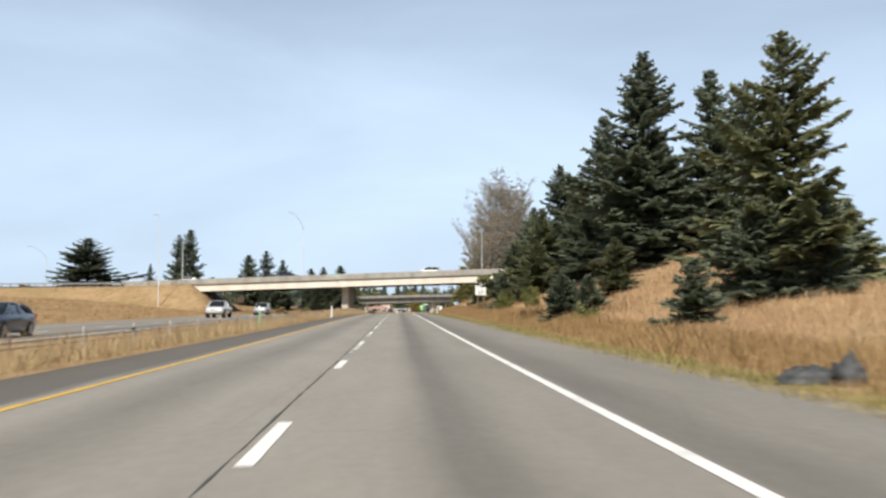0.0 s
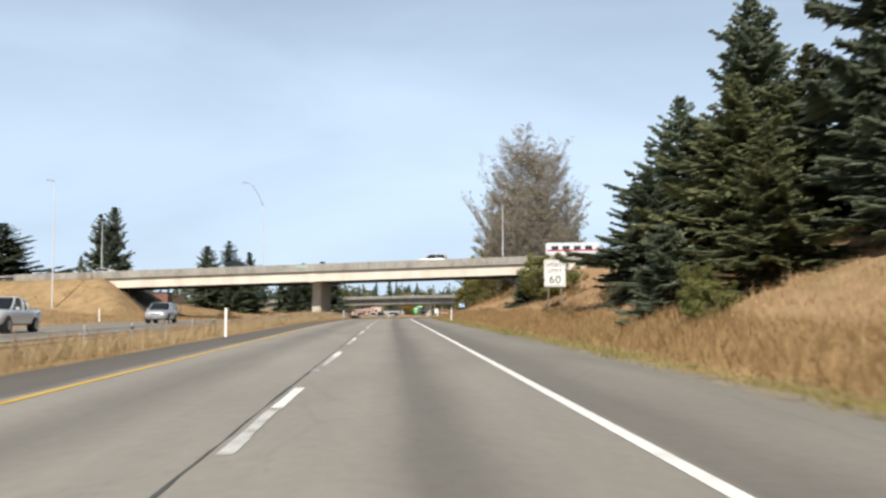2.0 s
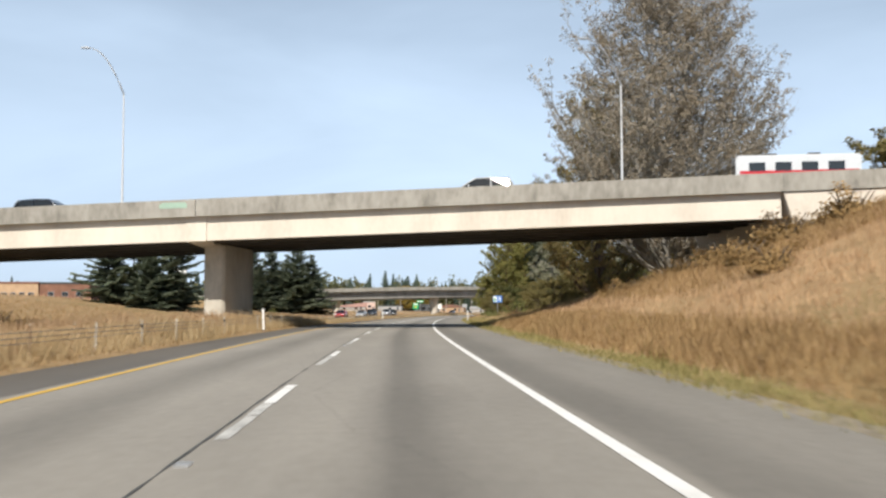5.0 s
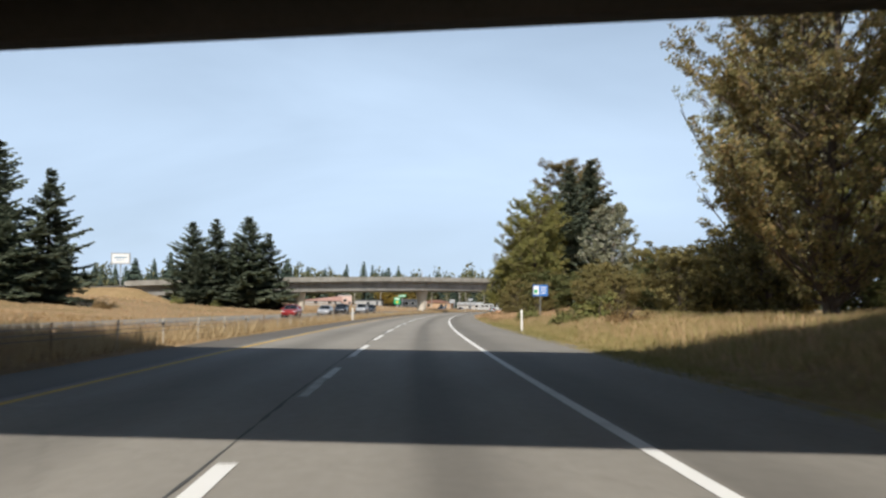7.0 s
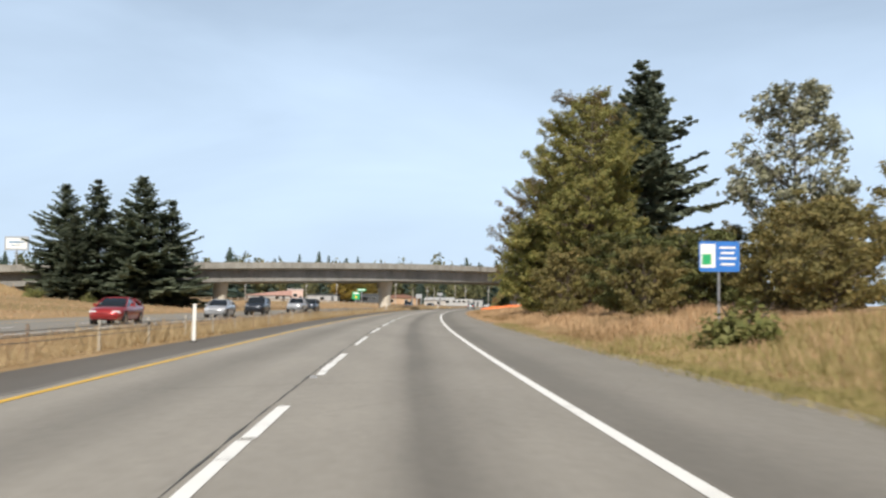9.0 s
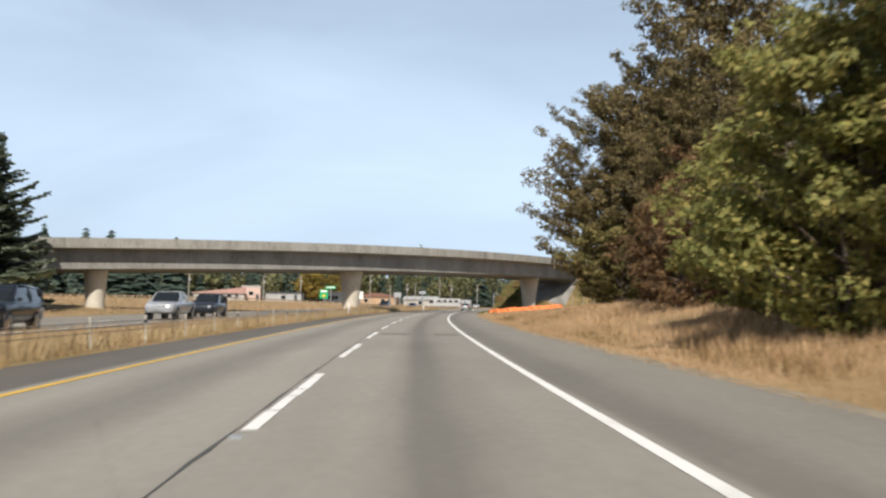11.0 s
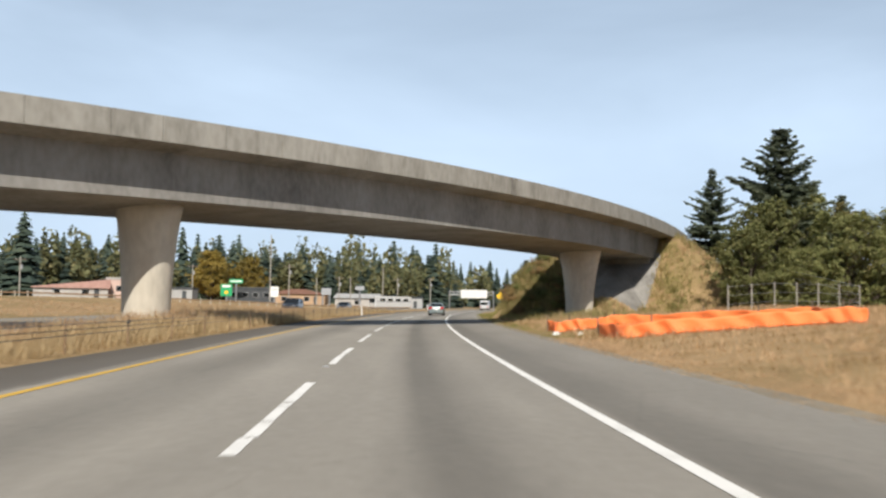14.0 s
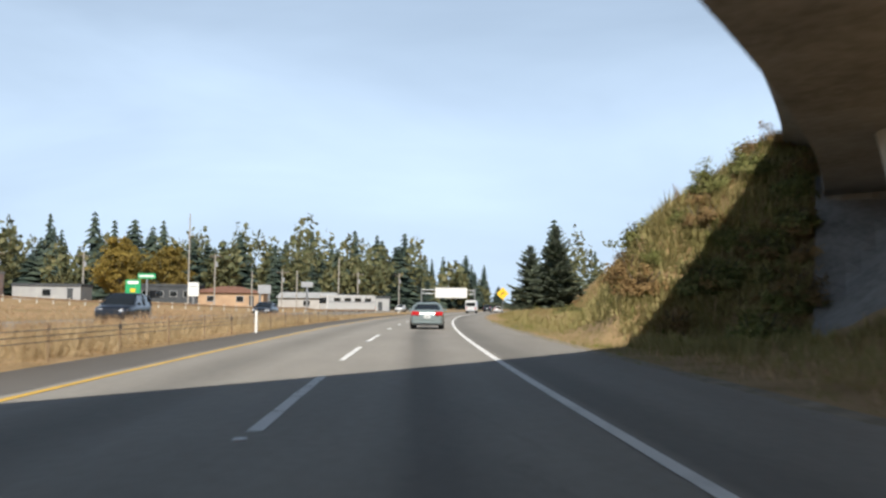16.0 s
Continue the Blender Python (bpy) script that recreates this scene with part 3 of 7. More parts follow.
# ---- ground and roadways ----
def sheet(ys, us, zf, name, mat, uv=False, lift=0.0):
    """A sheet over rows of y and columns of u (metres across from the dashed line)."""
    Y, U = np.meshgrid(ys, us, indexing="ij")
    X = road_x(Y.ravel(), U.ravel())
    Z = zf(X, Y.ravel()) + lift
    v = np.stack([X, Y.ravel(), Z], -1)
    n, k = len(ys), len(us)
    i = (np.arange(n - 1)[:, None] * k + np.arange(k - 1)[None]).ravel()
    me = fast_mesh(name, v, np.stack([i, i + 1, i + k + 1, i + k], -1), mat, True)
    if uv:
        lay = me.uv_layers.new(name="UVMap")
        idx = np.empty(len(me.loops), dtype=np.int32)
        me.loops.foreach_get("vertex_index", idx)
        lay.data.foreach_set("uv", np.stack([U.ravel()[idx], Y.ravel()[idx]], -1).astype(np.float32).ravel())
    return me


ROWS_Y = np.r_[np.arange(-300, -40, 20), np.arange(-40, 478, 2.0), np.arange(478, 530, 0.8), np.arange(530, 660, 2.0), np.arange(660, 1000, 10), np.arange(1000, 2900, 100)]
COLS_U = np.r_[-2400, -1200, -700, -450, -320, -250, np.arange(-200, -110, 10), np.arange(-110, -44, 4), np.arange(-44, -24, 1.5), -23.7, -23.3, -18, -12.4, -12.0, -11, -10, -9, -8, -7, -6.2, -5.7, -5.3, 0, 6.0, 6.2, 6.35, 6.5, 6.65, 6.8, 6.95, 7.1, 7.25, 7.5, 7.9, np.arange(8.4, 30, 0.9), np.arange(30, 80, 2.5), np.arange(80, 130, 8), 140, 180, 250, 320, 450, 700, 1200, 2400]
piece("ground", sheet(ROWS_Y, COLS_U, land, "ground", M["ground"]), "dry grass-covered ground with banks and fields", "ground")
RY = np.r_[np.arange(-300, -40, 20), np.arange(-40, 900, 3.0), np.arange(900, 2900, 100)]


def flat(x, y):
    return road_z(y)


def slab(name, us, mat):
    """A roadway with its surface and its dropped edges."""
    def zf(x, y):
        u = road_u(x, y)
        return road_z(y) - np.where((u < us[0] + 0.06) | (u > us[-1] - 0.06), 0.3, 0.0)
    return sheet(RY, np.r_[us[0], us[0] + 0.12, us[1:-1], us[-1] - 0.12, us[-1]], zf, name, mat, True)


road = piece("road", slab("road", np.array([-5.75, -3.8, -2, 0, 2, 3.8, 5.5, 7.3]), M["lane"]), "worn grey two-lane highway with dark shoulders", "road")
piece("road_opposite", slab("road_opposite", np.array([-23.6, -21, -18, -15, -12.0]), M["lane2"]), "grey highway lanes for oncoming traffic", "road")
def spill(x, y):
    """Thin spill of gravel that feathers out over the shoulder with a wandering edge."""
    u = road_u(x, y) - edge_u(y)
    return road_z(y) + np.interp(u, [-0.3, -0.14, 0.0, 0.1, 0.22, 0.4], [-0.016, -0.003, 0.012, 0.028, 0.024, -0.06]) + 0.007 * np.sin(y * 0.9) * np.sin(y * 0.37 + 1) + 0.004 * np.sin(y * 3.1)


_y = np.arange(-40, 700, 0.6)
_q = np.array([-0.3, -0.14, 0.0, 0.1, 0.22, 0.4])
Y, U = np.meshgrid(_y, _q, indexing="ij")
Y, U = Y.ravel(), (U + edge_u(Y)).ravel()
X = road_x(Y, U)
_i = (np.arange(len(_y) - 1)[:, None] * len(_q) + np.arange(len(_q) - 1)[None]).ravel()
strip = fast_mesh("gravel", np.stack([X, Y, spill(X, Y)], -1), np.stack([_i, _i + 1, _i + len(_q) + 1, _i + len(_q)], -1), M["gravel"], True)
piece("gravel_edge", strip, "gravel and dirt spilled along the shoulder edge", "gravel", "stuff")


def stripe(y0, y1, u0, u1, name, mat, lift=0.006, stepy=3.0):
    return sheet(np.linspace(y0, y1, max(2, int((y1 - y0) / stepy) + 1)), np.array([u0, u1]), flat, name, mat, False, lift)


piece("edge_line_white", stripe(-40, 900, 3.575, 3.735, "edge_line_white", M["line_white"]), "solid white painted edge line", "road marking")
piece("edge_line_yellow", stripe(-40, 900, -3.66, -3.52, "edge_line_yellow", M["line_yellow"]), "solid yellow painted edge line", "road marking")

def wavy(y0, y1, u, name, mat, wide, sway, seed, lift=0.004):
    """A thin uneven line of tar that wanders a little along the road."""
    rnd = np.random.default_rng(seed)
    ys = np.arange(y0, y1, 0.6)
    mid = u + sway * (np.sin(ys * 0.21 + seed) * 0.5 + np.sin(ys * 0.77) * 0.3 + rnd.normal(0, 0.25, len(ys)))
    half = wide * np.clip(rnd.normal(0.5, 0.25, len(ys)), 0.12, 1.0)
    v = np.stack([np.stack([road_x(ys, mid + s * half), ys, road_z(ys) + lift], -1) for s in (-1, 1)], 1).reshape(-1, 3)
    i = np.arange(len(ys) - 1) * 2
    return fast_mesh(name, v, np.stack([i, i + 1, i + 3, i + 2], -1), mat)


piece("pavement_crack", wavy(-40, 520, -3.86, "pavement_crack", M["tar"], 0.025, 0.05, 3, 0.0045), "dark uneven crack beside the yellow line", "road marking")
piece("pavement_joint", wavy(-40, 390, -0.13, "pavement_joint", M["tar"], 0.03, 0.016, 2), "dark lengthwise joint between the lanes", "road marking")
for _u, _c in ((-12.9, "line_white"), (-16.6, "line_white"), (-20.3, "line_yellow")):
    if _u != -16.6:
        piece("edge_line_far", stripe(-40, 900, _u - 0.08, _u + 0.08, "edge_line_far", M[_c]), "painted edge line of the oncoming lanes", "road marking")
M["patch"] = surface("newer_pavement_patch", [(0.3, (0.15, 0.14, 0.12)), (0.7, (0.19, 0.177, 0.152))], 1.0, 12, 0.85, 0.2)
for py0, py1, pu0, pu1 in ((364.2, 366.6, 0.25, 1.5), (363.9, 366.4, 2.42, 3.35)):
    piece("pavement_patch", stripe(py0, py1, pu0, pu1, "pavement_patch", M["patch"], 0.004, 0.8), "darker rectangular repair patch in the lane", "road patch")
# lane dashes: ends of the dashes along the road; older, worn dash before each
lane_dashes = thing("lane_dashes", "row of white lane dashes with worn older paint", "road marking", kind="structure")
_n = np.array([-4, 0, 8, 19, 24, 32, 35, 70])
_e = np.array([-38.5, 11.1, 111.1, 251.0, 316.9, 418.4, 455.0, 896.0])
for i in range(-3, 62):
    e = float(np.interp(i, _n, _e))
    cuts = [e - 3.1, e] if i % 3 == 0 else [e - 3.1, e - random.uniform(1.2, 2.2), e] if i % 3 == 1 else [e - 3.1, e - random.uniform(2.0, 2.5), e - random.uniform(0.7, 1.3), e]
    for b0, b1 in zip(cuts, cuts[1:]):
        part("dash", stripe(b0 + random.uniform(0.0, 0.07), b1, -0.05 + random.uniform(-0.008, 0.008), 0.11 + random.uniform(-0.012, 0.006), "dash", M["line_white"], 0.007, 1.0), None, lane_dashes)
    if 30 < e < 520:
        fresh = e > 232
        w0 = e - (random.uniform(7.3, 7.9) if fresh else random.uniform(6.4, 7.0))
        while w0 < e - 3.4:
            w1 = min(e - 3.17, w0 + random.uniform(1.0, 2.2 if fresh else 1.4))
            part("dash" if fresh else "worn_dash", stripe(w0, w1, -0.06 + random.uniform(-0.01, 0.02), 0.09 + random.uniform(-0.02, 0.015), "dash", M["line_white" if fresh else "line_worn"], 0.0065, 0.8), None, lane_dashes)
            w0 = w1 + random.uniform(0.02, 0.08)
    if i % 2 == 0 and e < 520:
        g = Geo()
        g.box((0.12, 0.11, 0.025), pose(float(road_x(e - 8.3, -0.02)), e - 8.3, float(road_z(e - 8.3)) + 0.012))
        part("reflector", g, M["sign_back"], lane_dashes)
far_dashes = thing("far_lane_dashes", "white lane dashes of the oncoming lanes", "road marking", kind="structure")
for i in range(0, 44):
    part("dash", stripe(i * 12.4, i * 12.4 + 3.1, -16.7, -16.55, "dash", M["line_white"], 0.007, 1.5), None, far_dashes)


# ---- first overpass ----
def b1_run(x0, x1, prof, name, mat, n=14):
    """Sweeps a section (across, up from the girder's underside) along the first overpass."""
    g = Geo()
    g.loft([[(x, b1_y(x, a), b1_z(x) + c) for a, c in prof] for x in np.linspace(x0, x1, n)])
    me = g.mesh(name, mat)
    return me


B1 = thing("overpass_straight", "straight concrete highway overpass with cream girders and grey parapets", "bridge", kind="structure")
W1 = 18.4
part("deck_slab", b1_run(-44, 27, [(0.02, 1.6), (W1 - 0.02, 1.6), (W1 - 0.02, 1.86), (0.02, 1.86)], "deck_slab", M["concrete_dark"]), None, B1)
g = Geo()
for x0, w in ((-13.0, 0.9), (-11.9, 0.5), (-12.5, 1.6)):
    g.box((w, 0.012, 0.2 + 0.1 * w), pose(x0, b1_y(x0) - 0.008, float(b1_z(x0)) + 2.2 + 0.05 * w, 0, 0, -11.3))
part("paint_patch", g, plain("pale_green_paint", (0.3, 0.42, 0.34), 0.8), B1, "pale green paint smear")
part("deck_surface", b1_run(-44, 27, [(0.5, 1.865), (W1 - 0.5, 1.865), (W1 - 0.5, 1.9), (0.5, 1.9)], "deck_surface", M["deck_asphalt"]), None, B1)
for off, s in ((0.0, 1), (W1, -1)):
    prof = [(off, 1.52), (off + s * 0.55, 1.57), (off + s * 0.5, 1.9), (off + s * 0.34, 2.1), (off + s * 0.3, 2.62), (off, 2.62)]
    for x0, x1 in ((-58, -44.02), (-44, -11.12), (-11.08, 24), (24.02, 40)):
        part("parapet", b1_run(x0, x1, prof if s > 0 else prof[::-1], "parapet", M["concrete"], 10), None, B1, "weathered grey concrete parapet")
# Only the face girder is cream; the others carry underdeck shade in their colour.
for k, off in enumerate((0.75, 3.4, 6.05, 8.7, 11.35, 14.2)):
    for x0, x1 in ((-43.2, -11.8), (-10.42, 24.0)):
        w = 0.28
        prof = [(off - w, 0.0), (off + w, 0.0), (off + w, 0.22), (off + 0.12, 0.4), (off + 0.12, 1.3), (off + w, 1.42), (off + w, 1.6), (off - w, 1.6)]
        if k in (0, 5):
            e = -1 if k == 0 else 1
            prof = [(off - 0.3, 0.0), (off + 0.3, 0.0), (off + 0.3, 1.6), (off - 0.3, 1.6)]
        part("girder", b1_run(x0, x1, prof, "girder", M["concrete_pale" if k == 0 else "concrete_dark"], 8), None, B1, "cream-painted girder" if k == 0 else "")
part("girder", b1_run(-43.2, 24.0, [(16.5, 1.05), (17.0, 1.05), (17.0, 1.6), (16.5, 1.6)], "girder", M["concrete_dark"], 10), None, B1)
part("pier_cap", b1_run(-11.78, -10.44, [(0.4, -0.02), (14.6, -0.02), (17.2, 1.03), (17.2, 1.58), (0.4, 1.58)], "pier_cap", M["concrete_pale"], 2), None, B1)
g = Geo()
_zb = min(land1(-10.5, b1_y(-10.5, o)) for o in (4.4, 7.5, 10.5)) - 0.5
_sec = [(4.4, -0.55), (4.55, -0.72), (4.8, -0.76), (10.1, -0.76), (10.4, -0.7), (10.5, -0.55), (10.5, 0.55), (10.4, 0.7), (10.1, 0.76), (4.8, 0.76), (4.55, 0.72), (4.4, 0.55)]
_n = Vector((0.2, 1.0)).normalized()
g.loft([[(-11.5 + _n.x * a + _n.y * c, b1_y(-11.5) + _n.y * a - _n.x * c, z) for a, c in _sec] for z in (_zb, 0.5, 2.5, float(b1_z(-11.1)))])
part("pier_wall", g, M["concrete_column"], B1, "cream concrete pier wall")
for x0, x1, sx in ((-47.5, -43.3, -1), (24.06, 33.0, 1)):
    prof = [(0.14, -1.6), (W1 - 0.14, -1.6), (W1 - 0.14, 1.5), (0.14, 1.5)]
    g = Geo()
    inner = x1 if sx < 0 else x0
    rings = []
    for i, x in enumerate((inner, (x0 + x1) / 2, x0 if sx < 0 else x1)):
        lean = -0.9 * i
        rings.append([(x + (0.9 * sx if c < 0 and i == 0 else 0), b1_y(x, a), b1_z(x) + c) for a, c in prof])
    g.loft(rings)
    part("abutment", g, M["concrete_pale"], B1, "cream concrete abutment wall")
# slope paving under both ends, in the same dark concrete as the slab
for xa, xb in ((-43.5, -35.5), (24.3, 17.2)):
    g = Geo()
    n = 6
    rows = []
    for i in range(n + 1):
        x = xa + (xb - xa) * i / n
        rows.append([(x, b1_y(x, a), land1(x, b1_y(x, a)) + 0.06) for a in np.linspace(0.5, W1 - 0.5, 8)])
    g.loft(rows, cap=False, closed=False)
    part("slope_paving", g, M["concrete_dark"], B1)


# ---- second overpass ----
B2 = thing("overpass_curved", "long curved concrete box-girder overpass on flared columns", "bridge", kind="structure")


def b2_run(a0, a1, prof, name, mat, stepa=2.0, smooth=False):
    g = Geo()
    g.loft([[arc(a, n, z) for n, z in prof] for a in np.linspace(a0, a1, max(2, int((a1 - a0) / stepa) + 1))])
    return g.mesh(name, mat, smooth)


W2 = DECK2
DEP = -3.35
part("box_girder", b2_run(-78, 66, [(0.03, -0.93), (W2 - 0.03, -0.93), (W2 - 0.03, -1.12), (W2 - 1.3, -1.4), (W2 - 1.5, DEP - 0.4), (1.3, DEP), (1.38, -1.33), (0.03, -1.08)], "box_girder", M["concrete_girder"]), None, B2, "smooth grey concrete box girder")
part("deck_surface", b2_run(-78, 66, [(0.45, -0.925), (W2 - 0.45, -0.925), (W2 - 0.45, -0.9), (0.45, -0.9)], "deck_surface", M["deck_asphalt"]), None, B2)
for off, s in ((0.0, 1), (W2, -1)):
    prof = [(off, -1.09), (off + s * 0.42, -1.06), (off + s * 0.42, -0.85), (off + s * 0.26, -0.55), (off + s * 0.2, -0.02), (off + s * 0.16, 0.0), (off, 0.0)]
    for i in range(-26, 29):
        a0 = i * 3.0 + 0.35 * math.sin(i * 2.3)
        part("parapet", b2_run(a0 + 0.014, a0 + 2.986 + 0.35 * (math.sin(i * 2.3 + 2.3) - math.sin(i * 2.3)), prof if s > 0 else prof[::-1], "parapet", M["concrete"], 1.5), None, B2, "weathered concrete parapet panel")
for a in (-37.4, -0.8, 46.5):
    x, y, z = arc(a, 4.5, DEP)
    zb = land1(x, y) - 0.5
    h = float(np.interp(a, _a, _ah))
    g = Geo()
    rings = []
    for t in np.linspace(0, 1, 13):
        w = t ** 2.2
        rx, ry = 1.05 + 0.3 * w, 1.15 + 0.75 * w
        rings.append([(x + math.cos(h) * rx * math.cos(q) - math.sin(h) * ry * math.sin(q), y + math.sin(h) * rx * math.cos(q) + math.cos(h) * ry * math.sin(q), zb + (z + 0.05 - zb) * t) for q in (2 * math.pi * k / 28 for k in range(28))])
    g.loft(rings)
    part("column", g, M["concrete_column"], B2, "flared round concrete column", smooth=True)
for a0, a1 in ((60.0, 67.0), (-79.0, -74.0)):
    part("abutment", b2_run(a0, a1, [(1.6, DEP - 1.6), (W2 - 1.6, DEP - 1.6), (W2 - 1.6, -1.0), (1.6, -1.0)], "abutment", M["concrete"]), None, B2)
g = Geo()
rows = []
for i in range(21):
    a = 50.8 + 10.7 * i / 20
    rows.append([(lambda p: (p[0], p[1], land1(p[0], p[1]) + 0.28 * min(1.0, i / 7) - 0.06))(arc(a, n)) for n in np.linspace(0.75, 8.2, 16)])
g.loft(rows, cap=False, closed=False)
part("slope_paving", g, M["concrete_girder"], B2, "concrete slope under the deck")
# the roads that cross on the embankments
def strip_road(pts, half, name, label):
    g = Geo()
    rows = []
    for i, (x, y, z) in enumerate(pts):
        q = Vector(pts[min(i + 1, len(pts) - 1)]) - Vector(pts[max(i - 1, 0)])
        n = Vector((-q.y, q.x, 0)).normalized() * half
        rows.append([(x + n.x, y + n.y, z - 0.35), (x + n.x, y + n.y, z), (x - n.x, y - n.y, z), (x - n.x, y - n.y, z - 0.35)])
    g.loft(rows)
    piece(name, g.mesh(name, M["deck_asphalt"]), label, "road")


strip_road([(x, b1_y(x, 7.5), float(b1_z(x)) + 1.84) for x in np.linspace(-150, -44.1, 20)], 6.6, "road_crossing_left", "asphalt road on the embankment leading to the overpass")
strip_road([(x, b1_y(x, 7.5), float(b1_z(x)) + 1.84) for x in np.linspace(27.1, 150, 20)], 6.6, "road_crossing_right", "asphalt road on the embankment leading to the overpass")
strip_road([arc(a, W2 / 2, -0.92) for a in np.linspace(66.2, 200, 26)], 4.6, "road_ramp_right", "asphalt ramp leading to the curved overpass")
strip_road([arc(a, W2 / 2, -0.92) for a in np.linspace(-180, -78.2, 20)], 4.6, "road_ramp_left", "asphalt ramp leading to the curved overpass")


# ---- plants ----
RNG = np.random.default_rng(7)


def unit(n):
    v = RNG.normal(size=(n, 3))
    return v / np.linalg.norm(v, axis=1)[:, None]


def leaf_quads(c, size, out, long=1.6, corners=4):
    """A small leaf at each centre, its face turned loosely outwards and up."""
    n = len(c)
    face = out * 0.75 + unit(n) * 0.75 + np.array([0, 0, 0.45])
    a = np.cross(face, unit(n))
    a /= np.linalg.norm(a, axis=1)[:, None] + 1e-9
    b = np.cross(a, face)
    b /= np.linalg.norm(b, axis=1)[:, None] + 1e-9
    s = size * RNG.uniform(0.6, 1.3, n)[:, None]
    if corners == 3:
        v = np.stack([c - a * s * long / 2 - b * s * 0.3, c + b * s * 0.55, c + a * s * long / 2 - b * s * 0.3], 1)
        return v.reshape(-1, 3), np.arange(3 * n).reshape(n, 3)
    v = np.stack([c - a * s * long / 2, c + b * s * 0.45, c + a * s * long / 2, c - b * s * 0.45], 1)
    v[:, 1] += np.cross(a, b) * s * 0.15
    f = np.arange(4 * n).reshape(n, 4)
    return v.reshape(-1, 3), f


def conifer_arrays(h, r, whorls, base, ragged, dense):
    """Boughs of a fir set with drooping twigs of needles, as vertex and face arrays."""
    lean = RNG.normal(0, 0.012, 2) * h
    lobes = RNG.uniform(0, 6.28, 3)
    up = np.array([0, 0, 1.0])
    quads = []
    for w in range(whorls):
        t = base + (1 - base) * ((w + RNG.uniform(-0.3, 0.3)) / whorls)
        t = min(max(t, base), 0.995)
        reach = r * min(1.0, (1 - t) * 1.1 + 0.02) ** 0.9 * (1 if t > 0.14 else 0.62 + 2.7 * t)
        nb = int(RNG.integers(4, 8))
        side = RNG.uniform(0, 6.28)
        gap = 0.45 if RNG.uniform() < 0.2 else 1.0
        for b in range(nb):
            ang = side + 6.283 * b / nb + RNG.normal(0, 0.3)
            lump = 1 + 0.24 * math.sin(2 * ang + lobes[0] + t * 9) + 0.2 * math.sin(3 * ang + lobes[1] - t * 17)
            L = max(0.25, reach * lump * gap * RNG.uniform(1 - ragged, 1 + ragged * 0.4))
            k = max(3, int(L * 3.0 * dense) + 1)
            q = np.linspace(0.16, 1, k)
            droop = RNG.uniform(0.25, 0.5) * (1.15 - t)
            z = RNG.normal(0, 0.12) - droop * L * q ** 1.2 + RNG.uniform(0.14, 0.3) * L * q ** 2.4 + 0.5 * L * t * q
            sway = RNG.normal(0, 0.08) * L * q ** 2
            d, sd = np.array([math.cos(ang), math.sin(ang), 0]), np.array([-math.sin(ang), math.cos(ang), 0])
            c = d * (L * q)[:, None] + sd * sway[:, None] + up * (h * t + z)[:, None]
            c[:, :2] += lean * t ** 2
            tw = (0.26 + 0.33 * L * (1.08 - q) ** 0.8) * RNG.uniform(0.6, 1.25, k)
            wid = (0.15 + 0.024 * L) / dense ** (0.5 if dense > 1 else 1.5)
            for s in (-1, 1):
                for rep_ in range(2):
                    out = sd * s * RNG.uniform(0.55, 1.0, (k, 1)) + d * RNG.uniform(0.35, 0.95, (k, 1)) + up * RNG.uniform(-0.5, 0.12, (k, 1))
                    tip = c + out * (tw * RNG.uniform(0.7, 1.1, k))[:, None]
                    mid = c * 0.45 + tip * 0.55
                    off = (d * 0.8 - sd * s * 0.5) * wid * RNG.uniform(0.8, 1.6, (k, 1)) + up * RNG.uniform(-0.4, 0.4, (k, 1)) * wid
                    quads.append(np.stack([c - d * wid * 0.4, mid - off, tip, mid + off + up * wid * 0.3], 1))
            # needles along the bough itself, upright and hanging
            nx = c + d * (L / k * 1.1) + up * RNG.uniform(0.0, 0.12, (k, 1))
            lift = up * RNG.uniform(0.1, 0.24, (k, 1))
            quads.append(np.stack([c - up * 0.06, (c + nx) / 2 - up * 0.16 - sd * 0.06, nx, (c + nx) / 2 + lift + sd * 0.05], 1))
    v = np.concatenate(quads).reshape(-1, 3)
    return v, np.arange(len(v)).reshape(-1, 4), lean


def conifer_meshes(h, r, seed, whorls=30, base=0.06, ragged=0.35, dense=1.0, mat="needles"):
    """A fir: tapered trunk, and a crown of drooping branches set with needle sprays."""
    global RNG
    RNG = np.random.default_rng(seed)
    v, f, lean = conifer_arrays(h, r, whorls, base, ragged, dense)
    g = Geo()
    ts = np.linspace(0, 1.0, 9)
    g.tube([(lean[0] * t ** 2, lean[1] * t ** 2, h * t) for t in ts], [max(0.02, 0.018 * h * (1 - t) ** 0.9) for t in ts], 7)
    return g.mesh("trunk", M["bark"], True), fast_mesh("crown", v, f, M[mat])


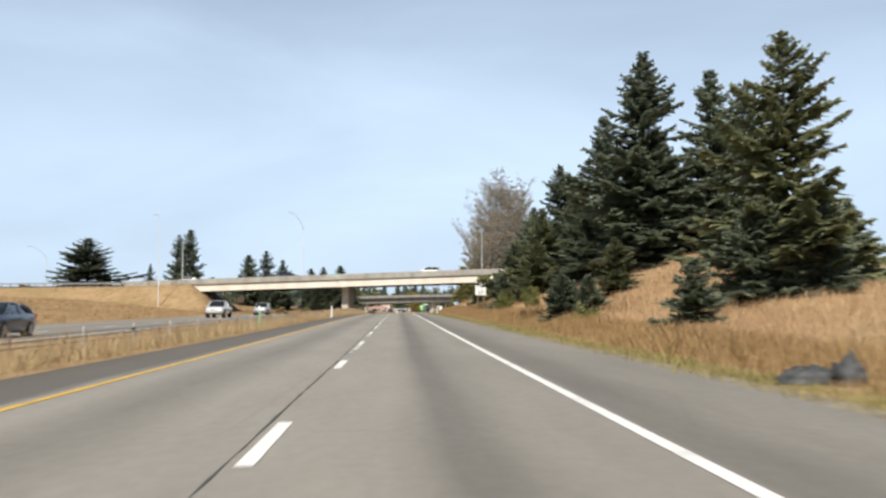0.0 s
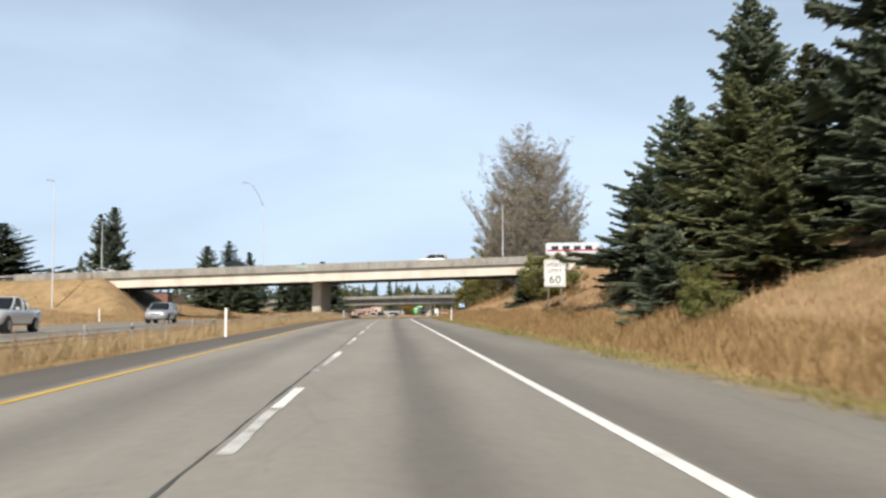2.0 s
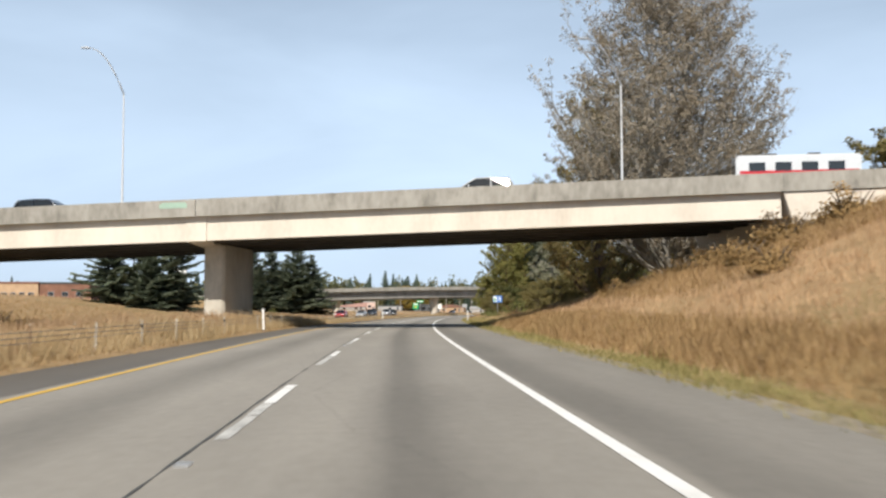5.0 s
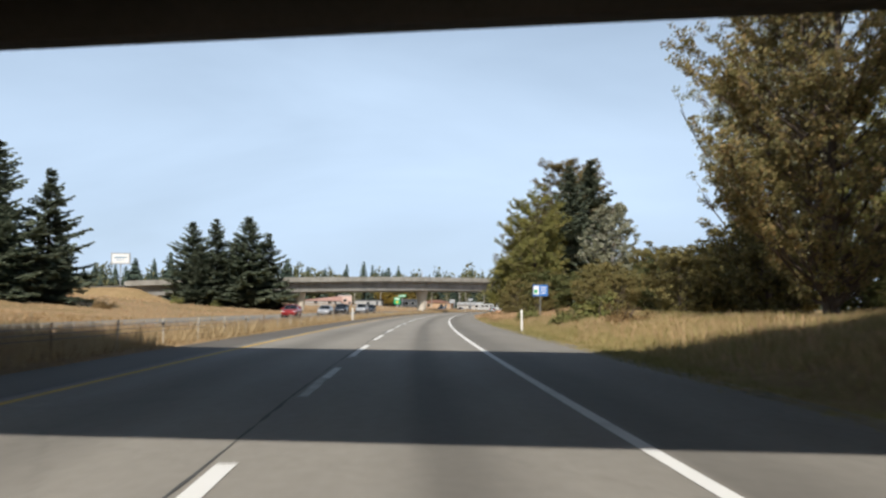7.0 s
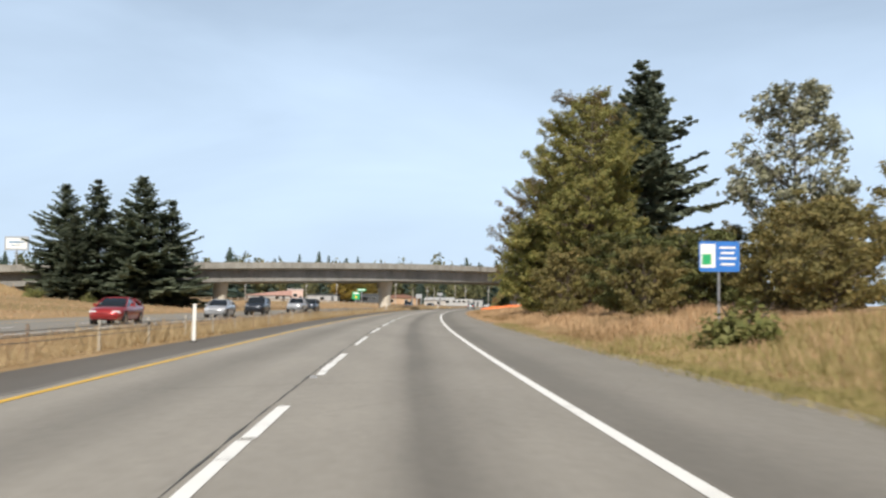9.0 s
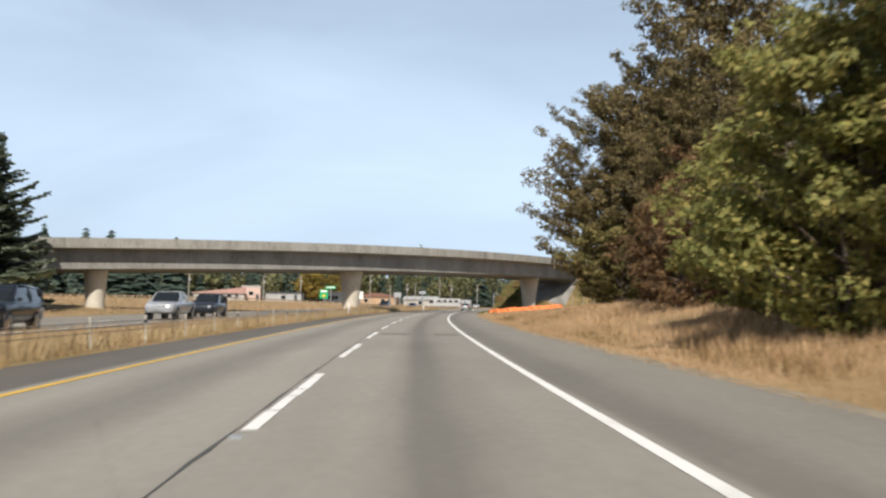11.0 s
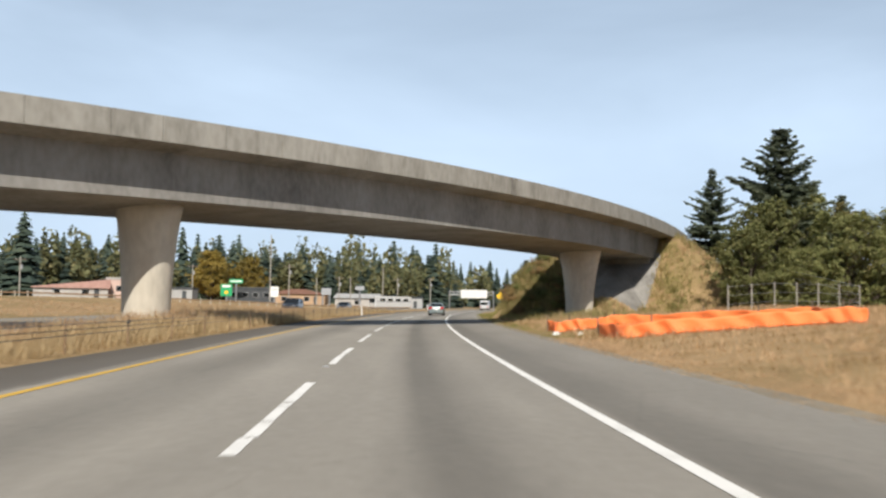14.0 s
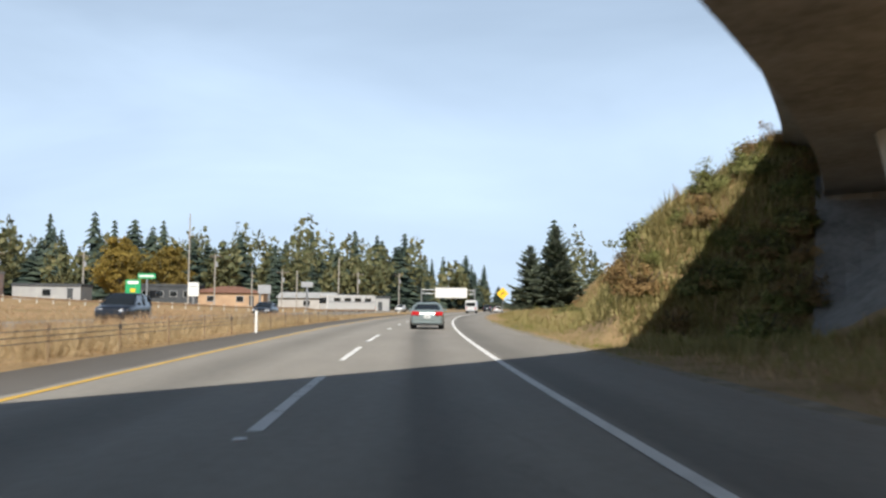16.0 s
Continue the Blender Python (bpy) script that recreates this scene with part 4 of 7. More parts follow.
def leafy_meshes(h, r, seed, leaves=30000, size=0.2, mat="leaf_green", bark="bark", base=0.12, rise=0.6, stems=1, branches=70, open_=0.1, clump=0.6, girth=0.3, full=0.6, twigs=1.0, corners=4, splay=0.3, ragged=0.75):
    """A broad-leaved tree: trunks, limbs that rise outwards, twigs, and leaves in small clumps along them, with gaps.
    rise: height won by a limb for each metre outwards; full: how soon the crown reaches its width."""
    global RNG
    RNG = np.random.default_rng(seed)
    g = Geo()
    trunks = []
    for k in range(stems):
        a = 6.283 * k / stems + RNG.uniform(0, 1)
        o = np.array([math.cos(a), math.sin(a), 0])
        top = h * (0.97 if k == 0 else RNG.uniform(0.72, 0.95))
        ts = np.linspace(0, 1, 9)
        bend = np.cumsum(RNG.normal(0, 0.02 * r, (9, 3)) * np.array([1, 1, 0]), 0)
        pts = o * (0.04 * r if stems > 1 else 0) + o[None] * (ts ** 1.3 * (splay * r if stems > 1 else 0.05 * r))[:, None] + bend + np.stack([0 * ts, 0 * ts, ts * top - 0.3], -1)
        g.tube([tuple(p) for p in pts], [girth * (0.8 if stems > 1 else 1) * (1 - 0.93 * t) + 0.012 for t in ts], 7, False)
        trunks.append((pts, top))
    lobe = RNG.uniform(0, 6.28, 4)
    cl = []
    for i in range(branches):
        pts, top = trunks[i % stems]
        q = base + (0.985 - base) * ((i + RNG.uniform(0, 1)) / branches) ** 0.85
        a = i * 2.4 + RNG.normal(0, 0.35)
        v = (q - base) / (1 - base)
        wide = min(1.0, (v + 0.12) / (full * 0.55)) ** 0.6 * max(0.04, 1 - max(0.0, v - full * 0.6) / (1.02 - full * 0.6)) ** 0.62
        reach = max(0.35, r * wide * RNG.uniform(1 - 0.55 * ragged, 1.08) * (1 + ragged * (0.2 * math.sin(2 * a + lobe[0] + v * 5) + 0.16 * math.sin(3 * a + lobe[1] - v * 11))))
        gain = rise * reach * RNG.uniform(0.7, 1.25)
        z0 = min(max(q * h - gain * 0.7, base * h * 0.55), top * 0.96)
        root = np.array([np.interp(z0, pts[:, 2], pts[:, c]) for c in range(3)])
        gain = min(gain, h * 0.995 - z0)
        d = np.array([math.cos(a), math.sin(a), 0])
        t = np.linspace(0, 1, 6)
        limb = root + d * (reach * t)[:, None] + np.array([0, 0, 1.0]) * (gain * t ** 1.25)[:, None] + np.cumsum(RNG.normal(0, 0.03 * reach, (6, 3)), 0) * (t > 0)[:, None]
        thick = girth * 0.34 * (1.1 - v) * min(1.0, reach / (0.5 * r)) + 0.012
        g.tube([tuple(p) for p in limb], [thick * (1 - 0.85 * e) + 0.006 for e in t], 4, False)
        for e in np.linspace(0.5, 1.0, max(2, int(reach / clump * 0.45))):
            cl.append([np.interp(e, t, limb[:, c]) for c in range(3)])
        for k in range(int((2 + reach * 0.9) * twigs)):
            e = RNG.uniform(0.2, 0.95)
            p = np.array([np.interp(e, t, limb[:, c]) for c in range(3)])
            b = a + RNG.choice([-1, 1]) * RNG.uniform(0.4, 1.3)
            L = reach * (0.16 + 0.34 * (1 - e)) + 0.3
            tip = p + np.array([math.cos(b), math.sin(b), 0]) * L + np.array([0, 0, L * rise * RNG.uniform(0.3, 1.3)])
            tip[2] = min(tip[2], h)
            g.tube([tuple(p), tuple((p + tip) / 2 + RNG.normal(0, 0.04 * L, 3)), tuple(tip)], [thick * 0.32 + 0.008, thick * 0.2 + 0.006, 0.005], 3, False)
            for m in np.linspace(0.45, 1.0, max(2, int(L / clump * 0.9))):
                cl.append(p + (tip - p) * m)
    cl = np.array(cl)
    # whole stretches of the crown stay thin
    thin = np.sin(cl[:, 0] * 4.1 / r + lobe[2]) + np.sin(cl[:, 1] * 4.3 / r + lobe[3]) + np.sin(cl[:, 2] * 9.0 / h + lobe[0])
    cl = cl[RNG.uniform(0, 1, len(cl)) > open_ * (1 + 0.55 * thin)]
    big = clump * RNG.uniform(0.5, 1.25, len(cl))
    pw = big ** 2
    which = RNG.choice(len(cl), leaves, p=pw / pw.sum())
    off = unit(leaves) * RNG.uniform(0.15, 1.0, (leaves, 1)) ** 0.5
    c = cl[which] + off * big[which][:, None] * np.array([1.0, 1.0, 0.7])
    ax = c - np.array([0, 0, h * 0.5])
    ax /= np.linalg.norm(ax, axis=1)[:, None] + 1e-9
    keep = c[:, 2] > 0.1
    v, f = leaf_quads(c[keep], size, (off * 0.7 + ax * 0.5)[keep], 1.5, corners)
    return g.mesh("trunk", M[bark], True), fast_mesh("crown", v, f, M[mat])


def shrub_mesh(h, r, seed, leaves=1500, size=0.15, mat="bush"):
    global RNG
    RNG = np.random.default_rng(seed)
    ncl = 40
    d = unit(ncl)
    d[:, 2] = np.abs(d[:, 2])
    cl = d * RNG.uniform(0.35, 1.0, (ncl, 1)) * np.array([r, r, h * 0.82]) * (1 + 0.25 * np.sin(d[:, :1] * 7 + seed))
    w = RNG.integers(0, ncl, leaves)
    c = cl[w] + RNG.normal(0, 0.2, (leaves, 3)) * np.array([r, r, h * 0.7]) * 0.7
    c[:, 2] = np.abs(c[:, 2])
    v, f = leaf_quads(c, size, c / (np.linalg.norm(c, axis=1)[:, None] + 1e-9), 1.6, 3)
    g = Geo()
    for k in range(7):
        a = 6.28 * k / 7
        g.tube([(0.1 * math.cos(a), 0.1 * math.sin(a), -0.2), (0.35 * r * math.cos(a), 0.35 * r * math.sin(a), h * 0.45), (0.6 * r * math.cos(a + 0.3), 0.6 * r * math.sin(a + 0.3), h * 0.8)], [0.05, 0.035, 0.012], 5, False)
    return g.mesh("stem", M["bark"], True), fast_mesh("foliage", v, f, M[mat])


def plant(name, meshes, parts, label, category, x, y, top=None, h=1.0, turn=0.0, wide=1.0, group="", sink=0.25, tall=0.0):
    """Sets a plant on the ground; top: height of its tip in the world, h: height of its mesh."""
    z = land1(x, y) - sink
    k = ((top - z) / h) if top else 1.0
    tall = tall or k
    ob = thing(name, label, category, group, "", Matrix.LocRotScale((x, y, z), Euler((0, 0, turn)), (k * wide, k * wide, tall)))
    for n, me in zip(parts, meshes):
        part(n, me, None, ob)
    return ob


FIR = [conifer_meshes(18, 5.6, 11, 58, 0.04, 0.5, 1.35), conifer_meshes(18, 4.8, 12, 54, 0.05, 0.55, 1.35), conifer_meshes(18, 5.4, 13, 54, 0.04, 0.55, 1.35), conifer_meshes(18, 6.6, 14, 56, 0.03, 0.5, 1.25)]
FIR_L = [conifer_meshes(18, 5.6, 41, 52, 0.03, 0.5, 0.75), conifer_meshes(18, 4.8, 42, 50, 0.04, 0.5, 0.75), conifer_meshes(18, 5.4, 43, 50, 0.03, 0.5, 0.75), conifer_meshes(18, 6.6, 44, 52, 0.02, 0.45, 0.75)]
FIR_O = conifer_meshes(18, 6.2, 15, 54, 0.03, 0.55, 1.3, mat="needles_olive")
FIR_S = conifer_meshes(6, 2.4, 16, 30, 0.02, 0.45, 2.2)
firs = [
    (98, 533, 16.5, 0, 0.9), (106, 531, 17.8, 1, 0.9), (113, 529, 17.0, 2, 0.9), (121, 527, 18.5, 0, 0.9), (90, 538, 15.5, 1, 0.9),
    (19.9, 79.5, 20.8, 0, 1.15), (25.4, 80, 19.6, 1, 1.25), (16.6, 42, 11.9, 4, 1.0), (30.3, 85, 19.8, 2, 1.15), (23, 86, 15.5, 3, 1.1), (19.4, 94, 18.5, 2, 1.0), (17.2, 103, 15.2, 0, 1.15),
    (15.0, 107, 11.2, 3, 1.2), (14.6, 98, 10.2, 4, 1.3), (22.5, 92, 13.5, 3, 1.2), (20.5, 110, 15.5, 1, 1.2), (16.2, 118, 8.2, 3, 0.98), (25, 100, 17, 2, 1.1),
    (12.4, 104, 7.2, 3, 1.4), (12.8, 90, 6.2, 4, 1.5), (18.5, 100, 12.0, 4, 1.3), (17, 88, 9.6, 0, 1.5),
    (-48.5, 240, 20.2, 0, 0.9), (-51.5, 243, 19.0, 1, 0.95), (-89.5, 298, 22.6, 3, 2.0), (-129, 296, 19, 2, 1.2), (-52, 262, 13, 2, 1.0), (-72, 300, 15, 1, 1.0),
    (-41.5, 327, 20.5, 1, 1.25), (-36.8, 331, 17.8, 2, 1.2), (-46.5, 325, 19.2, 0, 1.2), (-39.5, 323, 12.5, 3, 1.3), (-67.0, 440, 17.6, 3, 0.95),
    (-22.6, 422, 20.4, 0, 1.2), (-18.8, 425, 17.0, 2, 1.2), (-29.8, 424, 19.8, 1, 1.4), (-35.3, 427, 19.5, 0, 1.25), (-26.2, 428, 16.0, 3, 1.1), (-32.5, 421, 14.0, 2, 1.2),
    (30.5, 344, 21.4, 1, 1.0), (37, 362, 25, 1, 1.2), (73, 506, 19.4, 0, 1.25), (75.4, 525, 17.8, 2, 1.2), (80.5, 512, 15, 2, 1.2), (84, 525, 17, 1, 1.1), (92, 540, 16, 0, 1.0), (100, 520, 18, 2, 1.0),
    (84.5, 622, 14.0, 3, 1.0), (86, 640, 12, 0, 1.1), (92, 655, 11.5, 2, 1.0), (98, 628, 11, 1, 1.1),
]
for i, (x, y, top, k, wd) in enumerate(firs):
    ms = FIR_O if k == 4 else FIR[k] if y < 130 else FIR_L[k]
    plant("fir_tree", ms, ("trunk", "crown"), "dark green fir with drooping ragged branches" if k != 4 else "olive green fir with uneven sparse branches", "tree", x, y, top, 18, i * 1.9, wd, "firs beside the highway")
for i, (x, y, top) in enumerate(((10.5, 35, 1.75), (8.75, 52.8, 1.9), (9.4, 53.6, 1.6), (10.3, 53.3, 1.9), (9.8, 92, 3.4), (14.8, 41, 4.6), (18.4, 42, 5.0), (19.8, 43.5, 4.8), (17.0, 39.5, 4.4))):
    plant("young_fir", FIR_S, ("trunk", "crown"), "young dark green fir growing on the bank", "tree", x, y, top, 6, i * 2.3, 1.25, "young firs on the bank")

plant("young_fir", FIR_O, ("trunk", "crown"), "young olive green fir on the dry bank", "tree", 14.1, 64.0, 4.7, 18, 0.4, 1.35, "young firs on the bank")
for i, (x, y, top, wd) in enumerate(((11.5, 140.6, 4.05, 1.05), (11.9, 141.3, 3.4, 1.1), (10.35, 65.2, 1.75, 0.85))):
    plant("young_fir", FIR_S, ("trunk", "crown"), "small dark green fir on the bank", "tree", x, y, top, 6, i * 2.9, wd, "young firs on the bank")

BUSH = leafy_meshes(5, 3.0, 51, 15000, 0.13, "bush", "bark", 0.0, 0.7, 5, 50, 0.06, 0.35, 0.09, 0.8, 1.0, 3)
POPLAR = leafy_meshes(30, 9.4, 21, 120000, 0.145, "leaf_grey", "bark_pale", 0.06, 1.25, 3, 210, 0.14, 0.46, 0.36, 0.62, 1.5, 3, 0.1, 0.4)
AIRY = leafy_meshes(27, 6.8, 61, 62000, 0.17, "leaf_silver", "bark", 0.08, 1.2, 1, 160, 0.32, 0.42, 0.42, 0.75, 1.3, 3, 0.3, 0.5)
BROWN = leafy_meshes(24, 6.4, 22, 70000, 0.15, "leaf_brown", "bark", 0.05, 0.9, 3, 120, 0.12, 0.45, 0.3, 0.75, 1.3, 3)
GREEN = leafy_meshes(26, 8.0, 23, 110000, 0.17, "leaf_green", "bark", 0.05, 0.7, 3, 150, 0.14, 0.5, 0.42, 0.8, 1.3, 3)
MIXED = leafy_meshes(20, 7.0, 24, 105000, 0.15, "leaf_umber", "bark", 0.02, 0.7, 4, 140, 0.12, 0.45, 0.28, 0.8, 1.3, 3)
DARK = leafy_meshes(24, 6.4, 29, 60000, 0.18, "leaf_dark", "bark", 0.05, 1.1, 3, 120, 0.14, 0.5, 0.4, 0.75, 1.2, 3)
SILVER = leafy_meshes(12, 3.8, 25, 9000, 0.19, "leaf_silver", "bark_pale", 0.3, 0.9, 1, 60, 0.25, 0.4, 0.16, 0.6)
SMALL = leafy_meshes(9, 4.3, 26, 12000, 0.2, "leaf_olive", "bark", 0.0, 0.6, 4, 60, 0.08, 0.5, 0.13, 0.75, 0.9, 3)
SMALL_D = leafy_meshes(9, 4.0, 41, 11000, 0.22, "leaf_dark", "bark", 0.0, 0.6, 4, 60, 0.05, 0.5, 0.13, 0.75, 0.9, 3)
SMALL_G = leafy_meshes(9, 4.2, 46, 14000, 0.2, "leaf_fresh", "bark", 0.0, 0.7, 4, 70, 0.05, 0.5, 0.13, 0.7, 0.9, 3)
SMALL_N = leafy_meshes(9, 4.0, 36, 24000, 0.16, "leaf_green", "bark", 0.0, 0.6, 4, 70, 0.06, 0.5, 0.13, 0.75, 0.9, 3)
SMALL_B = leafy_meshes(8, 3.8, 27, 14000, 0.165, "leaf_rust", "bark", 0.0, 0.6, 5, 60, 0.1, 0.5, 0.12, 0.75, 0.9, 3)
YELLOW = leafy_meshes(14, 7.0, 28, 9000, 0.4, "leaf_yellow", "bark", 0.1, 0.7, 1, 60, 0.05, 0.9, 0.3, 0.7)
broad = [
    (SMALL, 9, 26.0, 264, 7.5, 1.0, "rounded leafy tree with brown and green autumn leaves", "broadleaf_tree"),
    (POPLAR, 30, 24.7, 229, 33.0, 0.97, "tall poplar with thin grey-brown drying leaves", "poplar_tree"),
    (BROWN, 24, 24.0, 251, 26.0, 0.9, "tall tree with rust-brown autumn leaves", "broadleaf_tree"),
    (AIRY, 27, 33.0, 277, 28.0, 1.0, "tall airy tree with silvery green and brown leaves", "broadleaf_tree"),
    (GREEN, 26, 38.0, 268, 19.0, 0.95, "broad tree with green and rust autumn leaves", "broadleaf_tree"),
    (DARK, 24, 54.0, 226, 33.0, 0.72, "tall dark green roadside tree", "broadleaf_tree"),
    (DARK, 24, 62.5, 229, 35.2, 0.72, "tall dark green roadside tree", "broadleaf_tree"),
    (SMALL, 9, 41.0, 222, 15.5, 0.9, "small green tree behind the crossing road", "broadleaf_tree"),
    (GREEN, 26, 24.8, 340, 18.0, 0.92, "rounded tree with brown and green leaves", "broadleaf_tree"),
    (SMALL_N, 9, 22.8, 347, 9.5, 0.95, "leafy tree with brown and green autumn leaves", "broadleaf_tree"),
    (SILVER, 12, 29.1, 314, 13.0, 1.0, "slim tree with pale silvery leaves", "broadleaf_tree"),
    (MIXED, 20, 36.5, 404, 20.5, 1.08, "large leafy tree with brown and green autumn leaves", "broadleaf_tree"),
    (MIXED, 20, 43.6, 402, 32.0, 0.9, "very tall tree with green and yellow leaves", "broadleaf_tree"),
    (MIXED, 20, 39.6, 408, 19.0, 0.85, "large leafy tree with brown and green autumn leaves", "broadleaf_tree"),
    (MIXED, 20, 37.6, 391, 17.0, 1.0, "large leafy tree with brown and green autumn leaves", "broadleaf_tree"),
    (DARK, 24, 40.5, 396, 18.0, 1.1, "large leafy tree with brown and green autumn leaves", "broadleaf_tree"),
    (YELLOW, 14, 14.0, 712, 15.5, 1.0, "broad willow with yellow autumn leaves", "broadleaf_tree"),
    (YELLOW, 14, 24.0, 716, 14.0, 0.9, "broad willow with yellow autumn leaves", "broadleaf_tree"),
    (SMALL_G, 9, 77.0, 509, 14.0, 0.9, "leafy tree with brown and green autumn leaves", "broadleaf_tree"),
    (SMALL, 9, 85.0, 512, 13.0, 0.9, "leafy tree with brown and green autumn leaves", "broadleaf_tree"),
    (SMALL_G, 9, 63.8, 495, 8.5, 1.0, "rounded green roadside tree", "broadleaf_tree"),
    (SMALL_G, 9, 66.6, 491, 6.5, 1.0, "rounded green roadside tree", "broadleaf_tree"),
    (SMALL_G, 9, 95.0, 514, 13.0, 0.95, "rounded tree with green and yellow leaves", "broadleaf_tree"),
    (SMALL_G, 9, 69.0, 501, 11.5, 1.0, "rounded green roadside tree", "broadleaf_tree"),
    (SMALL_G, 9, 76.0, 498, 10.5, 1.1, "rounded green roadside tree", "broadleaf_tree"),
    (SMALL_G, 9, 83.0, 499, 11.0, 1.1, "rounded green roadside tree", "broadleaf_tree"),
    (SMALL_D, 9, 90.0, 503, 11.0, 1.1, "rounded green roadside tree", "broadleaf_tree"),
]
for i, (ms, h, x, y, top, wd, label, nm) in enumerate(broad):
    plant(nm, ms, ("trunk", "crown"), label, "tree", x, y, top, h, i * 2.1, wd, "broad-leaved trees along the right of way")
plant("bank_bush", BUSH, ("trunk", "crown"), "broad olive green bush on the dry bank", "shrub", 12.5, 136.0, 5.2, 5, 0.7, 1.0, "shrubs on the banks")
plant("bank_bush", BUSH, ("trunk", "crown"), "broad olive green bush on the dry bank", "shrub", 13.6, 137.0, 4.7, 5, 2.7, 0.9, "shrubs on the banks")
for bx, by, top, wd in ((10.2, 75.2, 1.9, 0.62), (9.2, 86.0, 1.35, 0.9), (9.6, 88.0, 1.9, 0.75)):
    plant("bank_bush", BUSH, ("trunk", "crown"), "small olive green bush on the dry bank", "shrub", bx, by, top, 5, bx * 3, wd, "shrubs on the banks", 0.1)
thick = [(24.0, 347, 7.6), (29.0, 353, 8.2), (33, 345, 8.6), (26.5, 357, 7.6), (30, 365, 7.8), (34, 372, 11), (28.6, 372, 6.2), (33.5, 379, 10.5), (36.5, 384, 11), (23.5, 300, 5.6), (27.8, 292, 6.2), (31.5, 305, 8.4), (35, 297, 7.8), (21.8, 283, 4.4), (25.6, 279, 5.6), (30, 283, 7.2), (20.4, 312, 4.6), (22.4, 321, 5.8), (20.5, 330, 5.2), (33, 318, 7.6), (26.0, 306, 6.6), (22.0, 268, 5.4), (27, 270, 8), (33, 276, 9), (32, 381, 8.0), (34.5, 391, 7.0), (34.5, 400, 8.0), (37, 408, 8.5), (39.5, 398, 9.5), (36, 393, 7.5), (41, 406, 9), (31.5, 263, 6), (36, 268, 8), (38, 259, 7), (42, 265, 9), (28.2, 284, 6.0), (33.4, 289, 7.4), (29.4, 298, 6.2), (24.6, 316, 5.6), (28.8, 322, 6.6), (25.4, 332, 6.4), (23.6, 290, 4.6), (26.8, 311, 5.8), (38.6, 404, 9.5), (41.2, 410, 10.5), (43.6, 405, 11.5), (45.2, 412, 12.5), (39.6, 411, 8.0), (47.5, 408, 12.0)]
for i, (x, y, top) in enumerate(thick):
    b = 368 < y < 395 and x < 37
    plant("thicket_shrub", SMALL_B if b else SMALL_N if 338 < y < 358 and x < 30 else SMALL_D if (y > 396 and i % 2) or i % 7 == 3 else SMALL, ("trunk", "crown"), "tall brown leafy shrub in the roadside thicket" if b else "tall olive and brown leafy shrub in the roadside thicket", "shrub", x, y, top, 8 if b else 9, i * 1.3, 1.1 + 0.25 * math.sin(i * 2.7), "roadside thicket")
for i, (x, y, top) in enumerate([(77, 484, 3.6), (81, 481, 4.4), (85, 483, 4.0), (89, 479, 5.0), (93, 482, 4.6), (97, 480, 5.2)]):
    plant("thicket_shrub", SMALL_D, ("trunk", "crown"), "dark green shrub at the edge of the dry field", "shrub", x, y, top, 9, i * 1.9, 1.5, "roadside thicket")
SHRUB = [shrub_mesh(1.6, 1.2, 31), shrub_mesh(1.3, 1.2, 32, 2400, 0.1, "bush_brown"), shrub_mesh(3.4, 2.5, 33, 2600, 0.2, "bush")]
for i, (x, y, k, s) in enumerate([(8.7, 62.5, 1, 0.75), (10.4, 58.0, 1, 0.6), (9.2, 49, 0, 0.7), (12.0, 110, 1, 0.7), (9.3, 109.6, 1, 0.7), (8.9, 104, 1, 0.55), (9.6, 153.6, 1, 0.7), (10.1, 154.3, 1, 0.55), (10.2, 117, 1, 0.7), (12.4, 147, 1, 0.7), (13.2, 126, 1, 0.8), (18.8, 198, 1, 1.2), (17.2, 190, 1, 1.1), (21.5, 196, 1, 1.5), (23.5, 193, 1, 1.5), (15.2, 182, 1, 1.0), (14, 266, 0, 0.9), (15.5, 258, 1, 1.1), (17.5, 272, 0, 1.4), (15.8, 290, 0, 1.0), (-12.8, 208, 0, 0.5), (-30, 330, 1, 1.2), (-23.6, 211, 1, 1.3), (-24.4, 212.4, 1, 1.0), (-36, 412, 0, 1.3), (-28, 410, 0, 1.0)]):
    plant("shrub", SHRUB[k], ("stem", "foliage"), ("low green shrub in dry grass", "low rusty brown shrub in dry grass", "rounded olive green bush on the bank")[k], "shrub", x, y, None, 1, i * 1.7, s, "shrubs on the banks", 0.1, s)


for i in range(30):
    q = i / 29
    x = 13.5 + 13.0 * q + RNG.uniform(-0.8, 0.8)
    y = b1_y(x, -1.2 - 2.2 * RNG.uniform(0, 1))
    sc = RNG.uniform(0.6, 1.0)
    plant("shrub", SHRUB[1], ("stem", "foliage"), "low rusty brown shrub in dry grass", "shrub", x, y, None, 1, i * 1.7, sc, "shrubs on the banks", 0.1, sc * 0.9)


